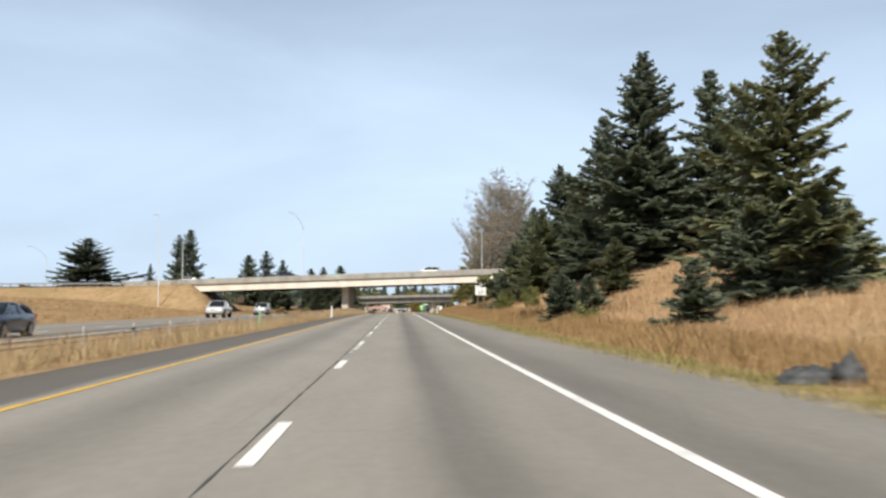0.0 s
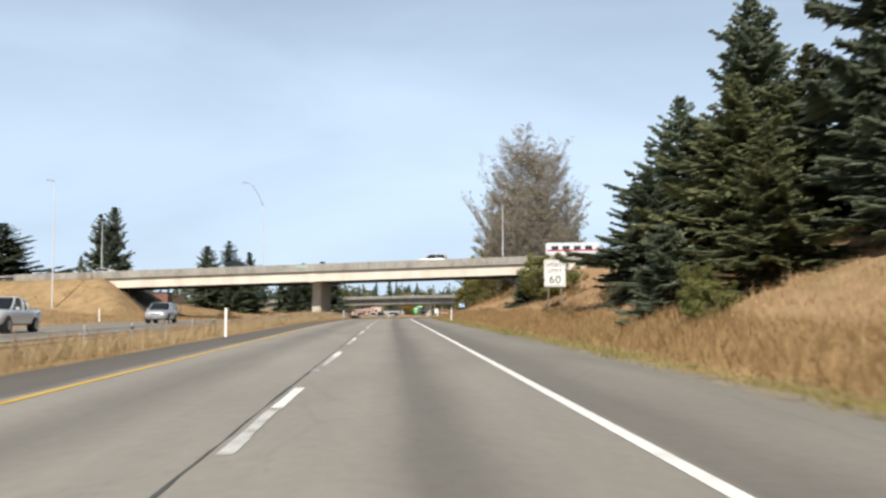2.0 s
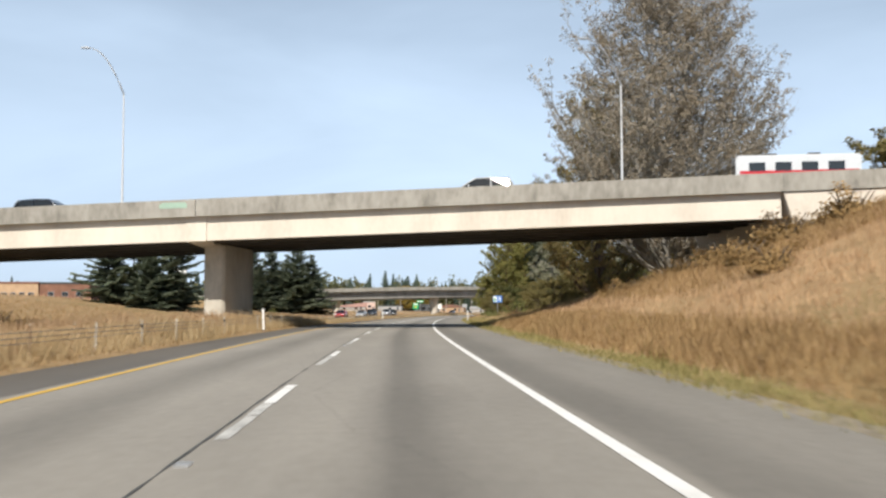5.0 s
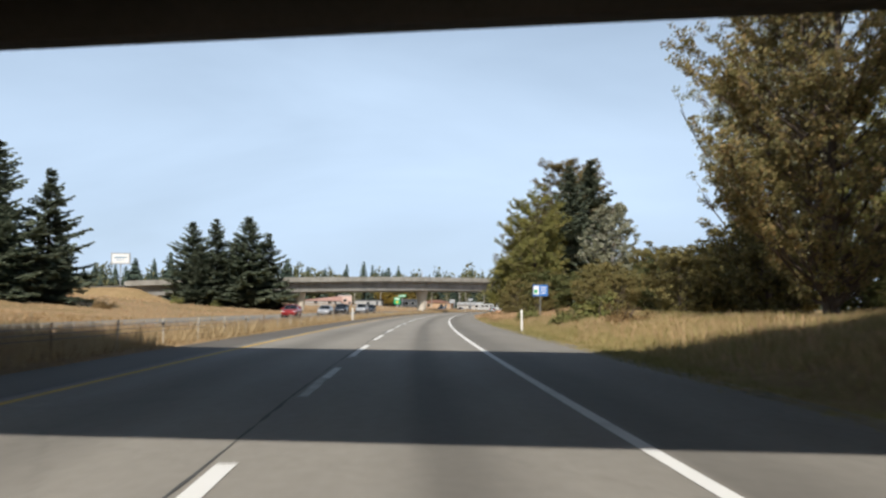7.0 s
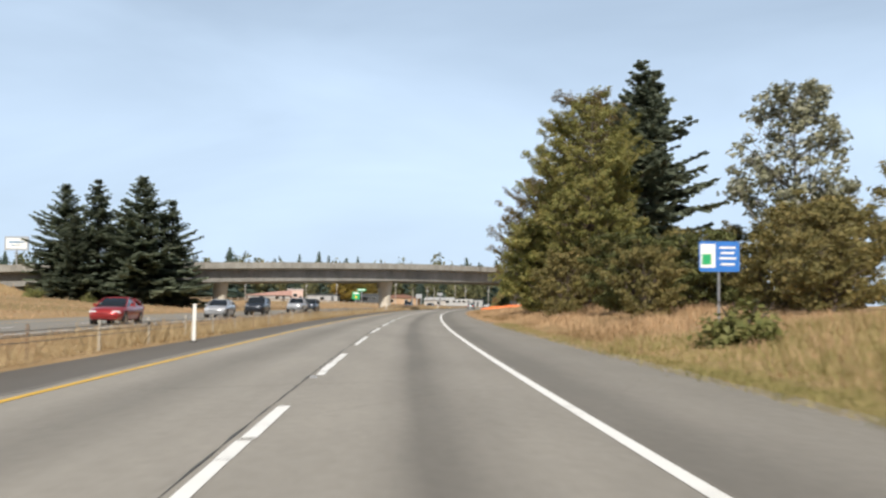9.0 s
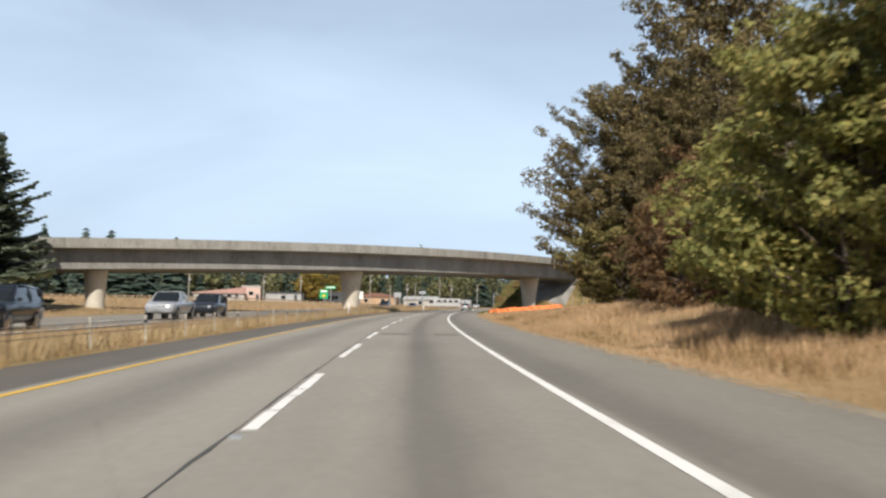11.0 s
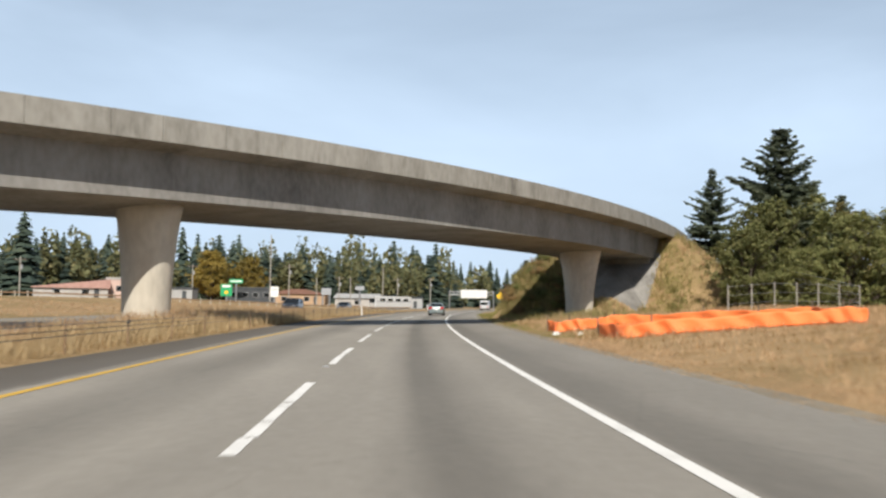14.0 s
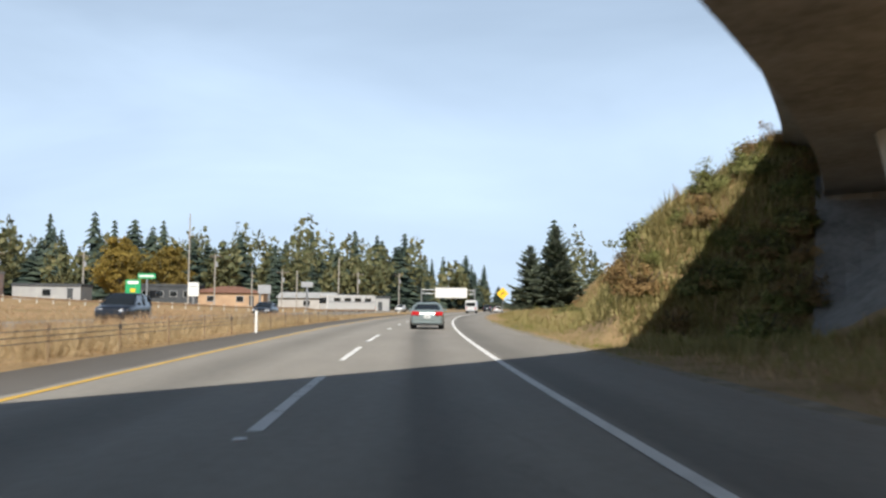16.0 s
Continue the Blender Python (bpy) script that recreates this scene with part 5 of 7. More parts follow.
# far woods: hundreds of small firs and round trees, told apart only by outline
def woods(name, spots, mat, kind):
    vs, fs, off = [], [], 0
    for x, y, h, r in spots:
        if -30 < float(road_u(x, y)) < 15:
            continue
        z = float(road_z(y)) + 0.6
        if kind == "fir":
            tv, tf = FAR_FIR[int(RNG.integers(0, len(FAR_FIR)))]
            a = RNG.uniform(0, 6.28)
            p = np.stack([tv[:, 0] * math.cos(a) - tv[:, 1] * math.sin(a), tv[:, 0] * math.sin(a) + tv[:, 1] * math.cos(a), tv[:, 2]], -1)
            vs.append(p * np.array([r / 4, r / 4, h / 18]) + np.array([x, y, z - 0.8]))
            fs.append(tf + off)
            off += len(tv)
        else:
            n = 200
            c = unit(n) * RNG.uniform(0.5, 1.0, (n, 1)) * np.array([r, r, h * 0.45]) + np.array([x, y, z + h * 0.55])
            a, b = unit(n), unit(n)
            s = 0.19 * r * RNG.uniform(0.6, 1.4, (n, 1))
            vs.append(np.stack([c - a * s, c + b * s, c + a * s, c - b * s], 1).reshape(-1, 3))
            fs.append(np.arange(4 * n).reshape(n, 4) + off)
            off += 4 * n
    me = fast_mesh(name, np.concatenate(vs), np.concatenate(fs), mat)
    return piece(name, me, "distant woods of dark firs along the horizon" if kind == "fir" else "distant autumn broad-leaved woods", "woods", "stuff")


RNG = np.random.default_rng(51)


def far_fir(h, r, whorls):
    """A small distant fir: rings of drooping pointed boughs."""
    vs = []
    for w in range(whorls):
        t = w / whorls
        nb = 9 if t < 0.6 else 6
        L = r * (1.02 - t) ** 0.75 * RNG.uniform(0.6, 1.15, nb) + 0.1
        a = np.arange(nb) * 6.283 / nb + RNG.uniform(0, 6.28) + RNG.normal(0, 0.25, nb)
        d, s = np.stack([np.cos(a), np.sin(a), 0 * a], -1), np.stack([-np.sin(a), np.cos(a), 0 * a], -1)
        L, up = L[:, None], np.array([0, 0, 1.0])
        root = up * (h * (0.03 + 0.95 * t) + 0.12 * h / whorls)
        wid, drop = 0.34 * L + 0.25, RNG.uniform(0.3, 0.75, (nb, 1)) * L
        vs.append(np.stack([root + 0 * d + up * 0.35, root + d * L * 0.55 + s * wid - up * drop * 0.7, root + d * L - up * drop * 0.8, root + d * L * 0.55 - s * wid - up * drop * 0.7], 1).reshape(-1, 3))
    v = np.concatenate(vs)
    return v, np.arange(len(v)).reshape(-1, 4)


FAR_FIR = [far_fir(18, 6.6, int(RNG.integers(20, 26))) for _ in range(8)]


def spread(n, x0, x1, y0, y1, h0, h1, k):
    return [(RNG.uniform(x0, x1), RNG.uniform(y0, y1), RNG.uniform(h0, h1) * RNG.uniform(0.6, 1.2), RNG.uniform(0.12, 0.24) * (h0 + h1) / 2 * k) for _ in range(n)]


woods("far_woods", spread(250, -160, 130, 735, 830, 14, 25, 1.2) + spread(16, -110, -30, 690, 730, 21, 28, 1.3) + spread(60, 110, 240, 840, 1000, 15, 24, 0.95) + spread(60, 100, 330, 640, 860, 12, 19, 0.85) + spread(110, -330, -60, 660, 800, 14, 22, 0.8) + spread(40, 20, 140, 860, 960, 16, 24, 0.9), M["needles_far"], "fir")
woods("far_woods_autumn", spread(210, -160, 150, 728, 810, 14, 24, 1.05) + spread(50, 120, 260, 820, 960, 10, 17, 1.4) + spread(45, 110, 330, 650, 820, 9, 14, 1.4) + spread(50, -330, -60, 650, 760, 9, 14, 1.4) + spread(30, 60, 160, 790, 900, 9, 15, 1.4) + spread(110, -180, 160, 830, 900, 14, 20, 1.5), M["leaf_far"], "round")


# ---- grass ----
def grass(name, n, y0, y1, u0, u1, h0, h1, mat, label, blades=6, near=0.0, patch=None, edge=False, wide=1.0):
    """Tufts of bent blades scattered over a stretch; near: how far the height drops towards the road."""
    y = RNG.uniform(y0, y1, n)
    u = RNG.uniform(u0, u1, n)
    if patch is not None:
        w = np.sin(y * 0.13 + u * 0.5 + patch) + np.sin(y * 0.31 - u * 0.9 + patch * 2) + RNG.normal(0, 0.6, n)
        keep = w > 0.5
        y, u = y[keep], u[keep]
    if edge:
        u = u + edge_u(y) - 7.0
    x = road_x(y, u)
    z = land(x, y)
    al, dd, _sd = by_arc(x, y)
    ok = (z - road_z(y) > -0.55) & ~((al > 50) & (al < 63) & (_sd > -3.9) & (_sd < 3.6))
    x, y, z, u = x[ok], y[ok], z[ok], u[ok]
    n = len(x)
    h = RNG.uniform(h0, h1, n) * (0.85 + 0.2 * np.sin(x * 1.3 + y * 0.55) * np.sin(y * 0.9 - x * 0.7) + 0.15 * np.sin(x * 0.45 - y * 0.31))
    if near:
        h = h * np.clip(0.3 + np.abs(u - (u0 if u0 > 0 else u1)) / near, 0.3, 1)
    o = np.repeat(np.stack([x, y, z - 0.05], -1), blades, 0) + RNG.normal(0, 0.17, (n * blades, 3)) * np.array([1, 1, 0])
    a = RNG.uniform(0, 6.28, n * blades)
    hh = np.repeat(h, blades) * RNG.uniform(0.6, 1.15, n * blades)
    lean = RNG.uniform(0.15, 0.9, n * blades) * hh
    w = RNG.uniform(0.007, 0.018, n * blades) * (0.6 + hh) * wide
    d = np.stack([np.cos(a), np.sin(a), 0 * a], -1)
    s = np.stack([-np.sin(a), np.cos(a), 0 * a], -1) * w[:, None]
    tip = o + d * lean[:, None] + np.stack([0 * a, 0 * a, hh], -1)
    v = np.stack([o - s, o + s, tip], 1).reshape(-1, 3)
    me = fast_mesh(name, v, np.arange(len(v)).reshape(-1, 3), M[mat])
    return piece(name, me, label, "grass", "stuff")


grass("bank_grass", 33000, -5, 215, 9.2, 26, 0.24, 0.5, "grass_dry", "tall dry golden grass on the cut bank", 8, 2.0)
grass("bank_weeds", 5000, -5, 215, 8.3, 15, 0.3, 0.65, "grass_weed", "rusty brown weeds in patches on the bank", 7, 1.8, 1.0)
grass("foot_weeds", 20000, -5, 215, 7.8, 10.8, 0.25, 0.6, "grass_weed", "rusty and olive weeds along the foot of the bank", 7)
grass("abutment_weeds", 5000, 184, 206, 13, 34, 0.4, 0.8, "grass_weed", "brown weeds on the slope below the overpass", 7)
grass("foot_green", 5000, -5, 215, 7.6, 10.4, 0.15, 0.4, "grass_green", "olive grass in patches along the foot of the bank", 7, 0.0, 3.0)
grass("foot_grass", 3000, -5, 215, 7.5, 10.0, 0.14, 0.36, "grass_dry", "thin dry grass along the foot of the bank", 6, 0.0)
grass("verge_olive", 17000, -5, 330, 7.02, 8.0, 0.08, 0.22, "grass_olive", "short yellow-green grass along the shoulder", 6, 0.0, None, True, 1.4)
grass("verge_green", 6000, -5, 330, 7.1, 8.0, 0.08, 0.22, "grass_green", "short green grass along the shoulder", 6, 0.0, None, True)
grass("verge_straw", 9000, 290, 450, 7.02, 8.4, 0.07, 0.22, "grass_dry", "short dry grass along the shoulder", 6, 0.0, None, True)
grass("ramp_verge_green", 2400, 452, 560, 7.08, 9.2, 0.08, 0.25, "grass_green", "short green grass along the shoulder", 6, 0.0, None, True)
grass("verge_grass", 11000, 215, 403, 7.9, 17, 0.3, 0.6, "grass_dry", "dry pale grass on the verge", 7, 2.0)
grass("verge_weeds", 9000, 290, 412, 7.7, 17, 0.25, 0.5, "grass_weed", "brown weeds in the dry verge", 6, 0.0, 1.7)
grass("verge_grass_green", 16000, 218, 296, 7.6, 18, 0.22, 0.5, "grass_olive", "yellow-green grass on the verge", 7, 1.5)
grass("field_grass", 13000, 402, 500, 7.9, 42, 0.2, 0.42, "grass_dry", "dry grass of the field beside the ramp", 6)
grass("field_weeds", 11000, 402, 500, 8.0, 42, 0.2, 0.42, "grass_weed", "brown weeds in the field beside the ramp", 6)
grass("slope_growth", 17000, 484, 640, 8.6, 34, 0.4, 0.9, "grass_olive", "green and golden growth on the far bank", 6, 2.0, None, False, 2.2)
grass("slope_dry", 8000, 484, 640, 9.5, 40, 0.4, 0.8, "grass_dry", "golden dry grass on the far bank", 6, 2.0, None, False, 2.0)
grass("slope_weeds", 10000, 490, 640, 12, 34, 0.4, 0.9, "grass_weed", "brown weeds on the far bank", 7, 0.0, 2.0, False, 2.0)
grass("median_verge", 14000, -5, 560, -8.2, -6.0, 0.4, 0.8, "grass_pale", "tall pale grass along the cable barrier", 6)
grass("median_grass", 13000, -5, 560, -11.6, -7.0, 0.3, 0.62, "grass_dry", "dry golden grass of the median", 7)
grass("median_weeds", 4000, -5, 560, -6.9, -5.7, 0.12, 0.3, "grass_weed", "brown weeds at the edge of the median", 6)
grass("far_field_grass", 8000, 60, 560, -120, -50, 0.4, 0.75, "grass_dry", "brown and golden grass of the far field", 5, 0.0, None, False, 2.4)
grass("far_bank_weeds", 11000, 60, 300, -70, -24.2, 0.2, 0.5, "grass_weed", "brown weeds on the far banks", 6, 0.0, None, False, 2.0)
grass("far_side_grass", 10500, -5, 620, -50, -24.2, 0.25, 0.5, "grass_dry", "dry grass beyond the oncoming lanes", 5, 0.0, None, False, 2.0)
grass("slope_tufts", 7000, 498, 552, 12.5, 26, 0.4, 0.9, "grass_green", "thick green tufts on the far bank", 6, 0.0, 1.0, False, 2.4)
grass("slope_straw", 6000, 498, 552, 12.0, 26, 0.4, 0.9, "grass_olive", "thick golden tufts on the far bank", 6, 0.0, None, False, 2.4)
grass("slope_face", 12000, 499, 522, 8.8, 19, 0.25, 0.55, "grass_olive", "yellow-green growth on the lit slope by the overpass", 6, 0.0, None, False, 2.4)
grass("slope_face_green", 2000, 499, 522, 9.0, 19, 0.3, 0.75, "grass_green", "green tufts on the lit slope by the overpass", 6, 0.0, 1.2, False, 2.4)
grass("embankment_grass", 6000, 480, 560, 16, 60, 0.3, 0.7, "grass_dry", "dry grass on the ramp embankment", 6, 0.0, None, False, 2.0)
for i in range(275):
    y = RNG.uniform(500, 625) if i < 70 else RNG.uniform(499, 535) if i < 230 else RNG.uniform(502, 518)
    u = RNG.uniform(14.0, 30) if i < 70 else RNG.uniform(12.5, 24) if i < 230 else RNG.uniform(9.6, 18)
    x, k = float(road_x(y, u)), int(RNG.integers(0, 3))
    al, dd, _sd = by_arc(np.array([x]), np.array([y]))
    if 42 < al[0] < 68 and -10 < _sd[0] < 3.8:
        continue
    sc = RNG.uniform(0.45, 0.9) * (0.5 if k == 2 else 1)
    plant("shrub", SHRUB[k], ("stem", "foliage"), ("low green shrub in dry grass", "low rusty brown shrub in dry grass", "rounded olive green bush on the bank")[k], "shrub", x, y, None, 1, i * 1.7, sc, "shrubs on the banks", 0.1, sc)


# ---- roadside things ----
def upright(x, y, turn=0.0, z=None):
    return pose(x, y, land1(x, y) if z is None else z, 0, 0, turn)


def rows_along(y0, y1, gap):
    return [y0 + i * gap for i in range(int((y1 - y0) / gap) + 1)]


# cable barrier of the median
BAR_U = lambda y: float(np.interp(y, [0, 120, 300, 520], [-6.9, -6.6, -6.2, -5.75]))
cable_barrier = thing("cable_barrier", "steel cable barrier on thin posts along the median", "barrier")
gp, gc = Geo(), Geo()
gp.box((0.035, 0.05, 1.05), pose(0, 0, 0.32))
gc.box((0.045, 0.06, 0.05), pose(0, 0, 0.82))
M["cable"] = plain("weathered_cable", (0.16, 0.15, 0.14), 0.6, 0.3)
M["rust"] = plain("rusty_steel", (0.26, 0.17, 0.1), 0.8, 0.1, vary=0.2)
M["post_white"] = plain("grubby_white_steel", (0.5, 0.46, 0.39), 0.7, vary=0.25)
me_post, me_cap = gp.mesh("post", M["post_white"]), gc.mesh("post_cap", M["post_white"])
me_rust = gp.mesh("post", M["rust"])
gc2 = Geo()
gc2.box((0.07, 0.098, 0.1), pose(0, 0, 0.68))
me_band = gc2.mesh("band", M["black"])
for i, y in enumerate(rows_along(2, 575, 4.9)):
    x = float(road_x(y, BAR_U(y)))
    m = pose(x, y, land1(x, y) - 0.05, random.uniform(-2, 2), random.uniform(-2, 2), -math.degrees(heading(y)))
    for nm, me in (("post", me_rust if y > 435 or i % 6 == 4 else me_post), ("post_cap", me_cap), ("band", me_band)):
        if (nm == "band" and i % 3) or (nm == "post_cap" and (y > 435 or i % 6 == 4)):
            continue
        o = part(nm, me, None, cable_barrier)
        o.matrix_local = m
for hgt in (0.42, 0.54, 0.66):
    g = Geo()
    ys = rows_along(-10, 580, 4.25)
    g.tube([(float(road_x(y, BAR_U(y))) + 0.05, y, land1(float(road_x(y, BAR_U(y))), y) + hgt) for y in ys], [0.009] * len(ys), 4)
    part("cable", g, M["cable"], cable_barrier)

# white flexible markers
g1, g2, g3 = Geo(), Geo(), Geo()
g1.loft([[(0.055 * c, 0.018 * s, z) for c, s in ((-1, -0.4), (0, -1), (1, -0.4), (1, 0.6), (0, 0.1), (-1, 0.6))] for z in (-0.15, 0.6, 1.22)])
g2.box((0.08, 0.006, 0.2), pose(0, -0.024, 1.06))
g3.box((0.2, 0.16, 0.05), pose(0, 0, 0.02))
marker = [g1.mesh("post", M["white"]), g2.mesh("reflector", M["sign_white"]), g3.mesh("foot", M["black"])]
for y, u in ((155.5, 7.22), (259.5, 7.25), (99.2, -5.2), (202.0, -5.95), (297.5, -5.2), (422.1, -5.95), (520.0, -5.4), (60.0, -24.6), (150, -24.6), (620.0, -6)):
    x, z = at_u(y, u)
    mk = thing("marker_post", "slim white flexible marker post with reflector", "marker post", "marker posts along the road", "", pose(x, y, z, random.uniform(-2, 2), random.uniform(-2, 2), -math.degrees(heading(y))))
    for nm, me in zip(("post", "reflector", "foot"), marker):
        part(nm, me, None, mk)
gm, gw = Geo(), Geo()
gm.loft([[(0.05 * c, 0.016 * q, z) for c, q in ((-1, -0.4), (0, -1), (1, -0.4), (1, 0.6), (0, 0.1), (-1, 0.6))] for z in (-0.15, 0.5, 1.02)])
gw.box((0.1, 0.02, 0.26), pose(0, -0.005, 1.15))
green_marker = thing("marker_post", "slim green flexible marker post with white top in dry grass", "marker post", "marker posts along the road", "", pose(-7.7, 57.8, land1(-7.7, 57.8)))
part("post", gm, plain("pale_green_plastic", (0.16, 0.36, 0.2), 0.5), green_marker)
part("plate", gw, M["white"], green_marker, "white top plate")
gs = Geo()
gs.loft([[(0.04 * math.cos(a), 0.04 * math.sin(a), z) for a in (0, 1.05, 2.1, 3.14, 4.19, 5.24)] for z in (-0.1, 0.55)])
me_peg = gs.mesh("peg", M["white"])
for i in range(5):
    x, z = at_u(178 + 4.6 * i, -11.6 + 0.1 * i)
    tagged(new("white_peg", me_peg), "short white peg standing in dry grass", "marker post", "white pegs in the median").matrix_world = pose(x, 178 + 4.6 * i, z)


# ---- signs ----
def text_mesh(name, body, size, mat, wide=1.0):
    cu = bpy.data.curves.new(name, "FONT")
    cu.body, cu.size, cu.align_x, cu.align_y, cu.extrude, cu.space_character = body, size, "CENTER", "CENTER", 0.004, 1.08
    ob = bpy.data.objects.new(name, cu)
    me = bpy.data.meshes.new_from_object(ob)
    bpy.data.objects.remove(ob)
    me.transform(pose(0, 0, 0, 90) @ Matrix.Diagonal((wide, 1, 1, 1)))
    me.materials.clear()
    me.materials.append(mat)
    return me


def panel(w, h, t=0.02, r=0.06):
    g = Geo()
    pts = []
    for cx, cz, a0 in ((w / 2 - r, h / 2 - r, 0), (-w / 2 + r, h / 2 - r, 90), (-w / 2 + r, -h / 2 + r, 180), (w / 2 - r, -h / 2 + r, 270)):
        pts += [(cx + r * math.cos(radians(a0 + k * 30)), cz + r * math.sin(radians(a0 + k * 30))) for k in range(4)]
    g.loft([[(x, -t / 2, z) for x, z in pts], [(x, t / 2, z) for x, z in pts]])
    return g


def bar(w, h, x, z, y=-0.016):
    g = Geo()
    g.box((w, 0.006, h), pose(x, y, z))
    return g


sx, sy = 9.68, 114.4
sz = land1(sx, sy)
speed = thing("speed_limit_sign", "white speed limit sign with black lettering on posts", "road sign", m=pose(sx, sy, sz, 0, 0, -3))
cz = 2.74 - sz
for dx in (-0.36, 0.36):
    g = Geo()
    g.box((0.1, 0.1, cz + 0.9), pose(dx, 0.07, (cz + 0.9) / 2 - 0.35))
    part("post", g, M["wood"], speed)
face = part("face", panel(1.22, 1.52), M["sign_white"], speed)
face.location = (0, 0, cz)
for nm, w, h, x, z in (("border", 1.12, 0.018, 0, 0.7), ("border", 1.12, 0.018, 0, -0.7), ("border", 0.018, 1.4, 0.555, 0), ("border", 0.018, 1.4, -0.555, 0)):
    part(nm, bar(w, h, x, z), M["sign_black"], face)
for body, size, z, wd in (("SPEED", 0.33, 0.47, 0.98), ("LIMIT", 0.33, 0.12, 0.98), ("60", 0.62, -0.38, 1.05)):
    o = part("lettering", text_mesh("lettering", body, size, M["sign_black"], wd), None, face, "black lettering")
    o.location = (0, -0.018, z - 0.0)

x, y = 17.9, 297.0
z = land1(x, y)
blue = thing("blue_sign", "blue roadside information sign with pale map panel on a post", "road sign", m=pose(x, y, z, 0, 0, -8))
g = Geo()
g.tube([(0, 0.05, -0.3), (0, 0.05, 2.9)], [0.045, 0.045], 8)
part("post", g, M["steel"], blue)
face = part("face", panel(1.35, 1.02), M["sign_blue"], blue)
face.location = (0, 0, 2.95 - z + 0.05)
part("pale_panel", bar(0.5, 0.8, -0.38, 0.02), M["sign_white"], face)
part("green_patch", bar(0.3, 0.35, -0.42, -0.1, -0.021), M["sign_green"], face)
for k, zz in enumerate((0.3, 0.12, -0.06, -0.26)):
    part("lettering_bar", bar(0.55 - 0.1 * (k % 2), 0.07, 0.28, zz), M["sign_white"], face)

x, y = 72.2, 610.0
z = land1(x, y)
dia = thing("warning_sign", "yellow diamond warning sign on a steel post", "road sign", m=pose(x, y, z, 0, 0, -16))
g = Geo()
g.tube([(0, 0.05, -0.3), (0, 0.05, 3.3 - z)], [0.05, 0.05], 8)
part("post", g, M["steel"], dia)
face = part("face", panel(1.22, 1.22), M["sign_yellow"], dia)
face.matrix_local = pose(0, 0, 3.15 - z, 0, 45, 0)
g = Geo()
g.box((0.12, 0.006, 0.5), pose(-0.05, -0.016, -0.05))
g.box((0.3, 0.006, 0.12), pose(0.05, -0.016, 0.2))
part("arrow", g, M["sign_black"], face)

# gantry over the far road
gx0, gx1, gy = 93.5, 109.0, 760.0
gz = float(road_z(gy))
gantry = thing("sign_gantry", "steel sign gantry with a pale panel across the road", "sign gantry", m=pose(gx0, gy, gz, 0, 0, -8))
for dx in (0.0, gx1 - gx0):
    g = Geo()
    g.tube([(dx, 0, -0.5), (dx, 0, 6.3)], [0.22, 0.2], 8)
    part("upright", g, M["steel"], gantry)
for zz in (4.9, 6.0):
    g = Geo()
    g.tube([(0, 0, zz), (gx1 - gx0, 0, zz)], [0.12, 0.12], 6)
    part("beam", g, M["steel"], gantry)
g = Geo()
for k in range(13):
    a, b = (gx1 - gx0) * k / 13, (gx1 - gx0) * (k + 1) / 13
    g.tube([(a, 0, 4.9 + (k % 2) * 1.1), (b, 0, 6.0 - (k % 2) * 1.1)], [0.05, 0.05], 5)
part("bracing", g, M["steel"], gantry)
pn = part("panel", panel(9.2, 2.9, 0.1, 0.15), M["sign_white"], gantry, "pale sign panel")
pn.location = (8.6, -0.25, 5.2)
for k in range(5):
    part("rib", bar(9.0, 0.06, 0, -1.1 + 0.55 * k, -0.06), M["sign_back"], pn)


# ---- lamps and poles ----
def street_lamp(x, y, z, top, reach, rise, turn, label="tall galvanised street lamp with a long curved arm"):
    ob = thing("street_lamp", label, "street lamp", "street lamps by the overpass", "", pose(x, y, z, 0, 0, turn))
    h = top - z
    g = Geo()
    g.tube([(0, 0, -0.3), (0, 0, h * 0.5), (0, 0, h)], [0.11, 0.085, 0.06], 8)
    part("pole", g, M["lamp_grey"], ob)
    g = Geo()
    g.tube([(reach * t, 0, h + rise * (1 - (1 - t) ** 2)) for t in np.linspace(0, 1, 9)], [0.075 - 0.035 * t for t in np.linspace(0, 1, 9)], 7)
    part("arm", g, M["steel"], ob)
    g = Geo()
    g.box((0.7, 0.28, 0.16), pose(reach + 0.3, 0, h + rise + 0.02))
    part("luminaire", g, M["sign_back"], ob, "grey lamp head", bevel=0.05)
    g = Geo()
    g.box((0.34, 0.34, 0.3), pose(0, 0, 0.1))
    part("base", g, M["concrete"], ob)
    return ob


street_lamp(-20.8, b1_y(-20.8, 18.2), 8.0, 19.2, 2.9, 3.9, 180)
street_lamp(19.1, b1_y(19.1, 18.2), 9.0, 18.6, 2.6, 3.6, 180)
street_lamp(-47.5, 205.0, land1(-47.5, 205.0), 19.8, 0.5, 0.3, 180, "thin tall galvanised lighting pole")
street_lamp(-49.0, 235.0, land1(-49.0, 235.0), 16.8, 0.6, 0.3, 180, "thin tall galvanised lighting pole")
street_lamp(49.0, 199.0, land1(49.0, 199.0), 21.5, 2.2, 2.0, 180)
street_lamp(-103.0, 303.0, land1(-103.0, 303.0), 17.0, 5.0, 3.4, 180)


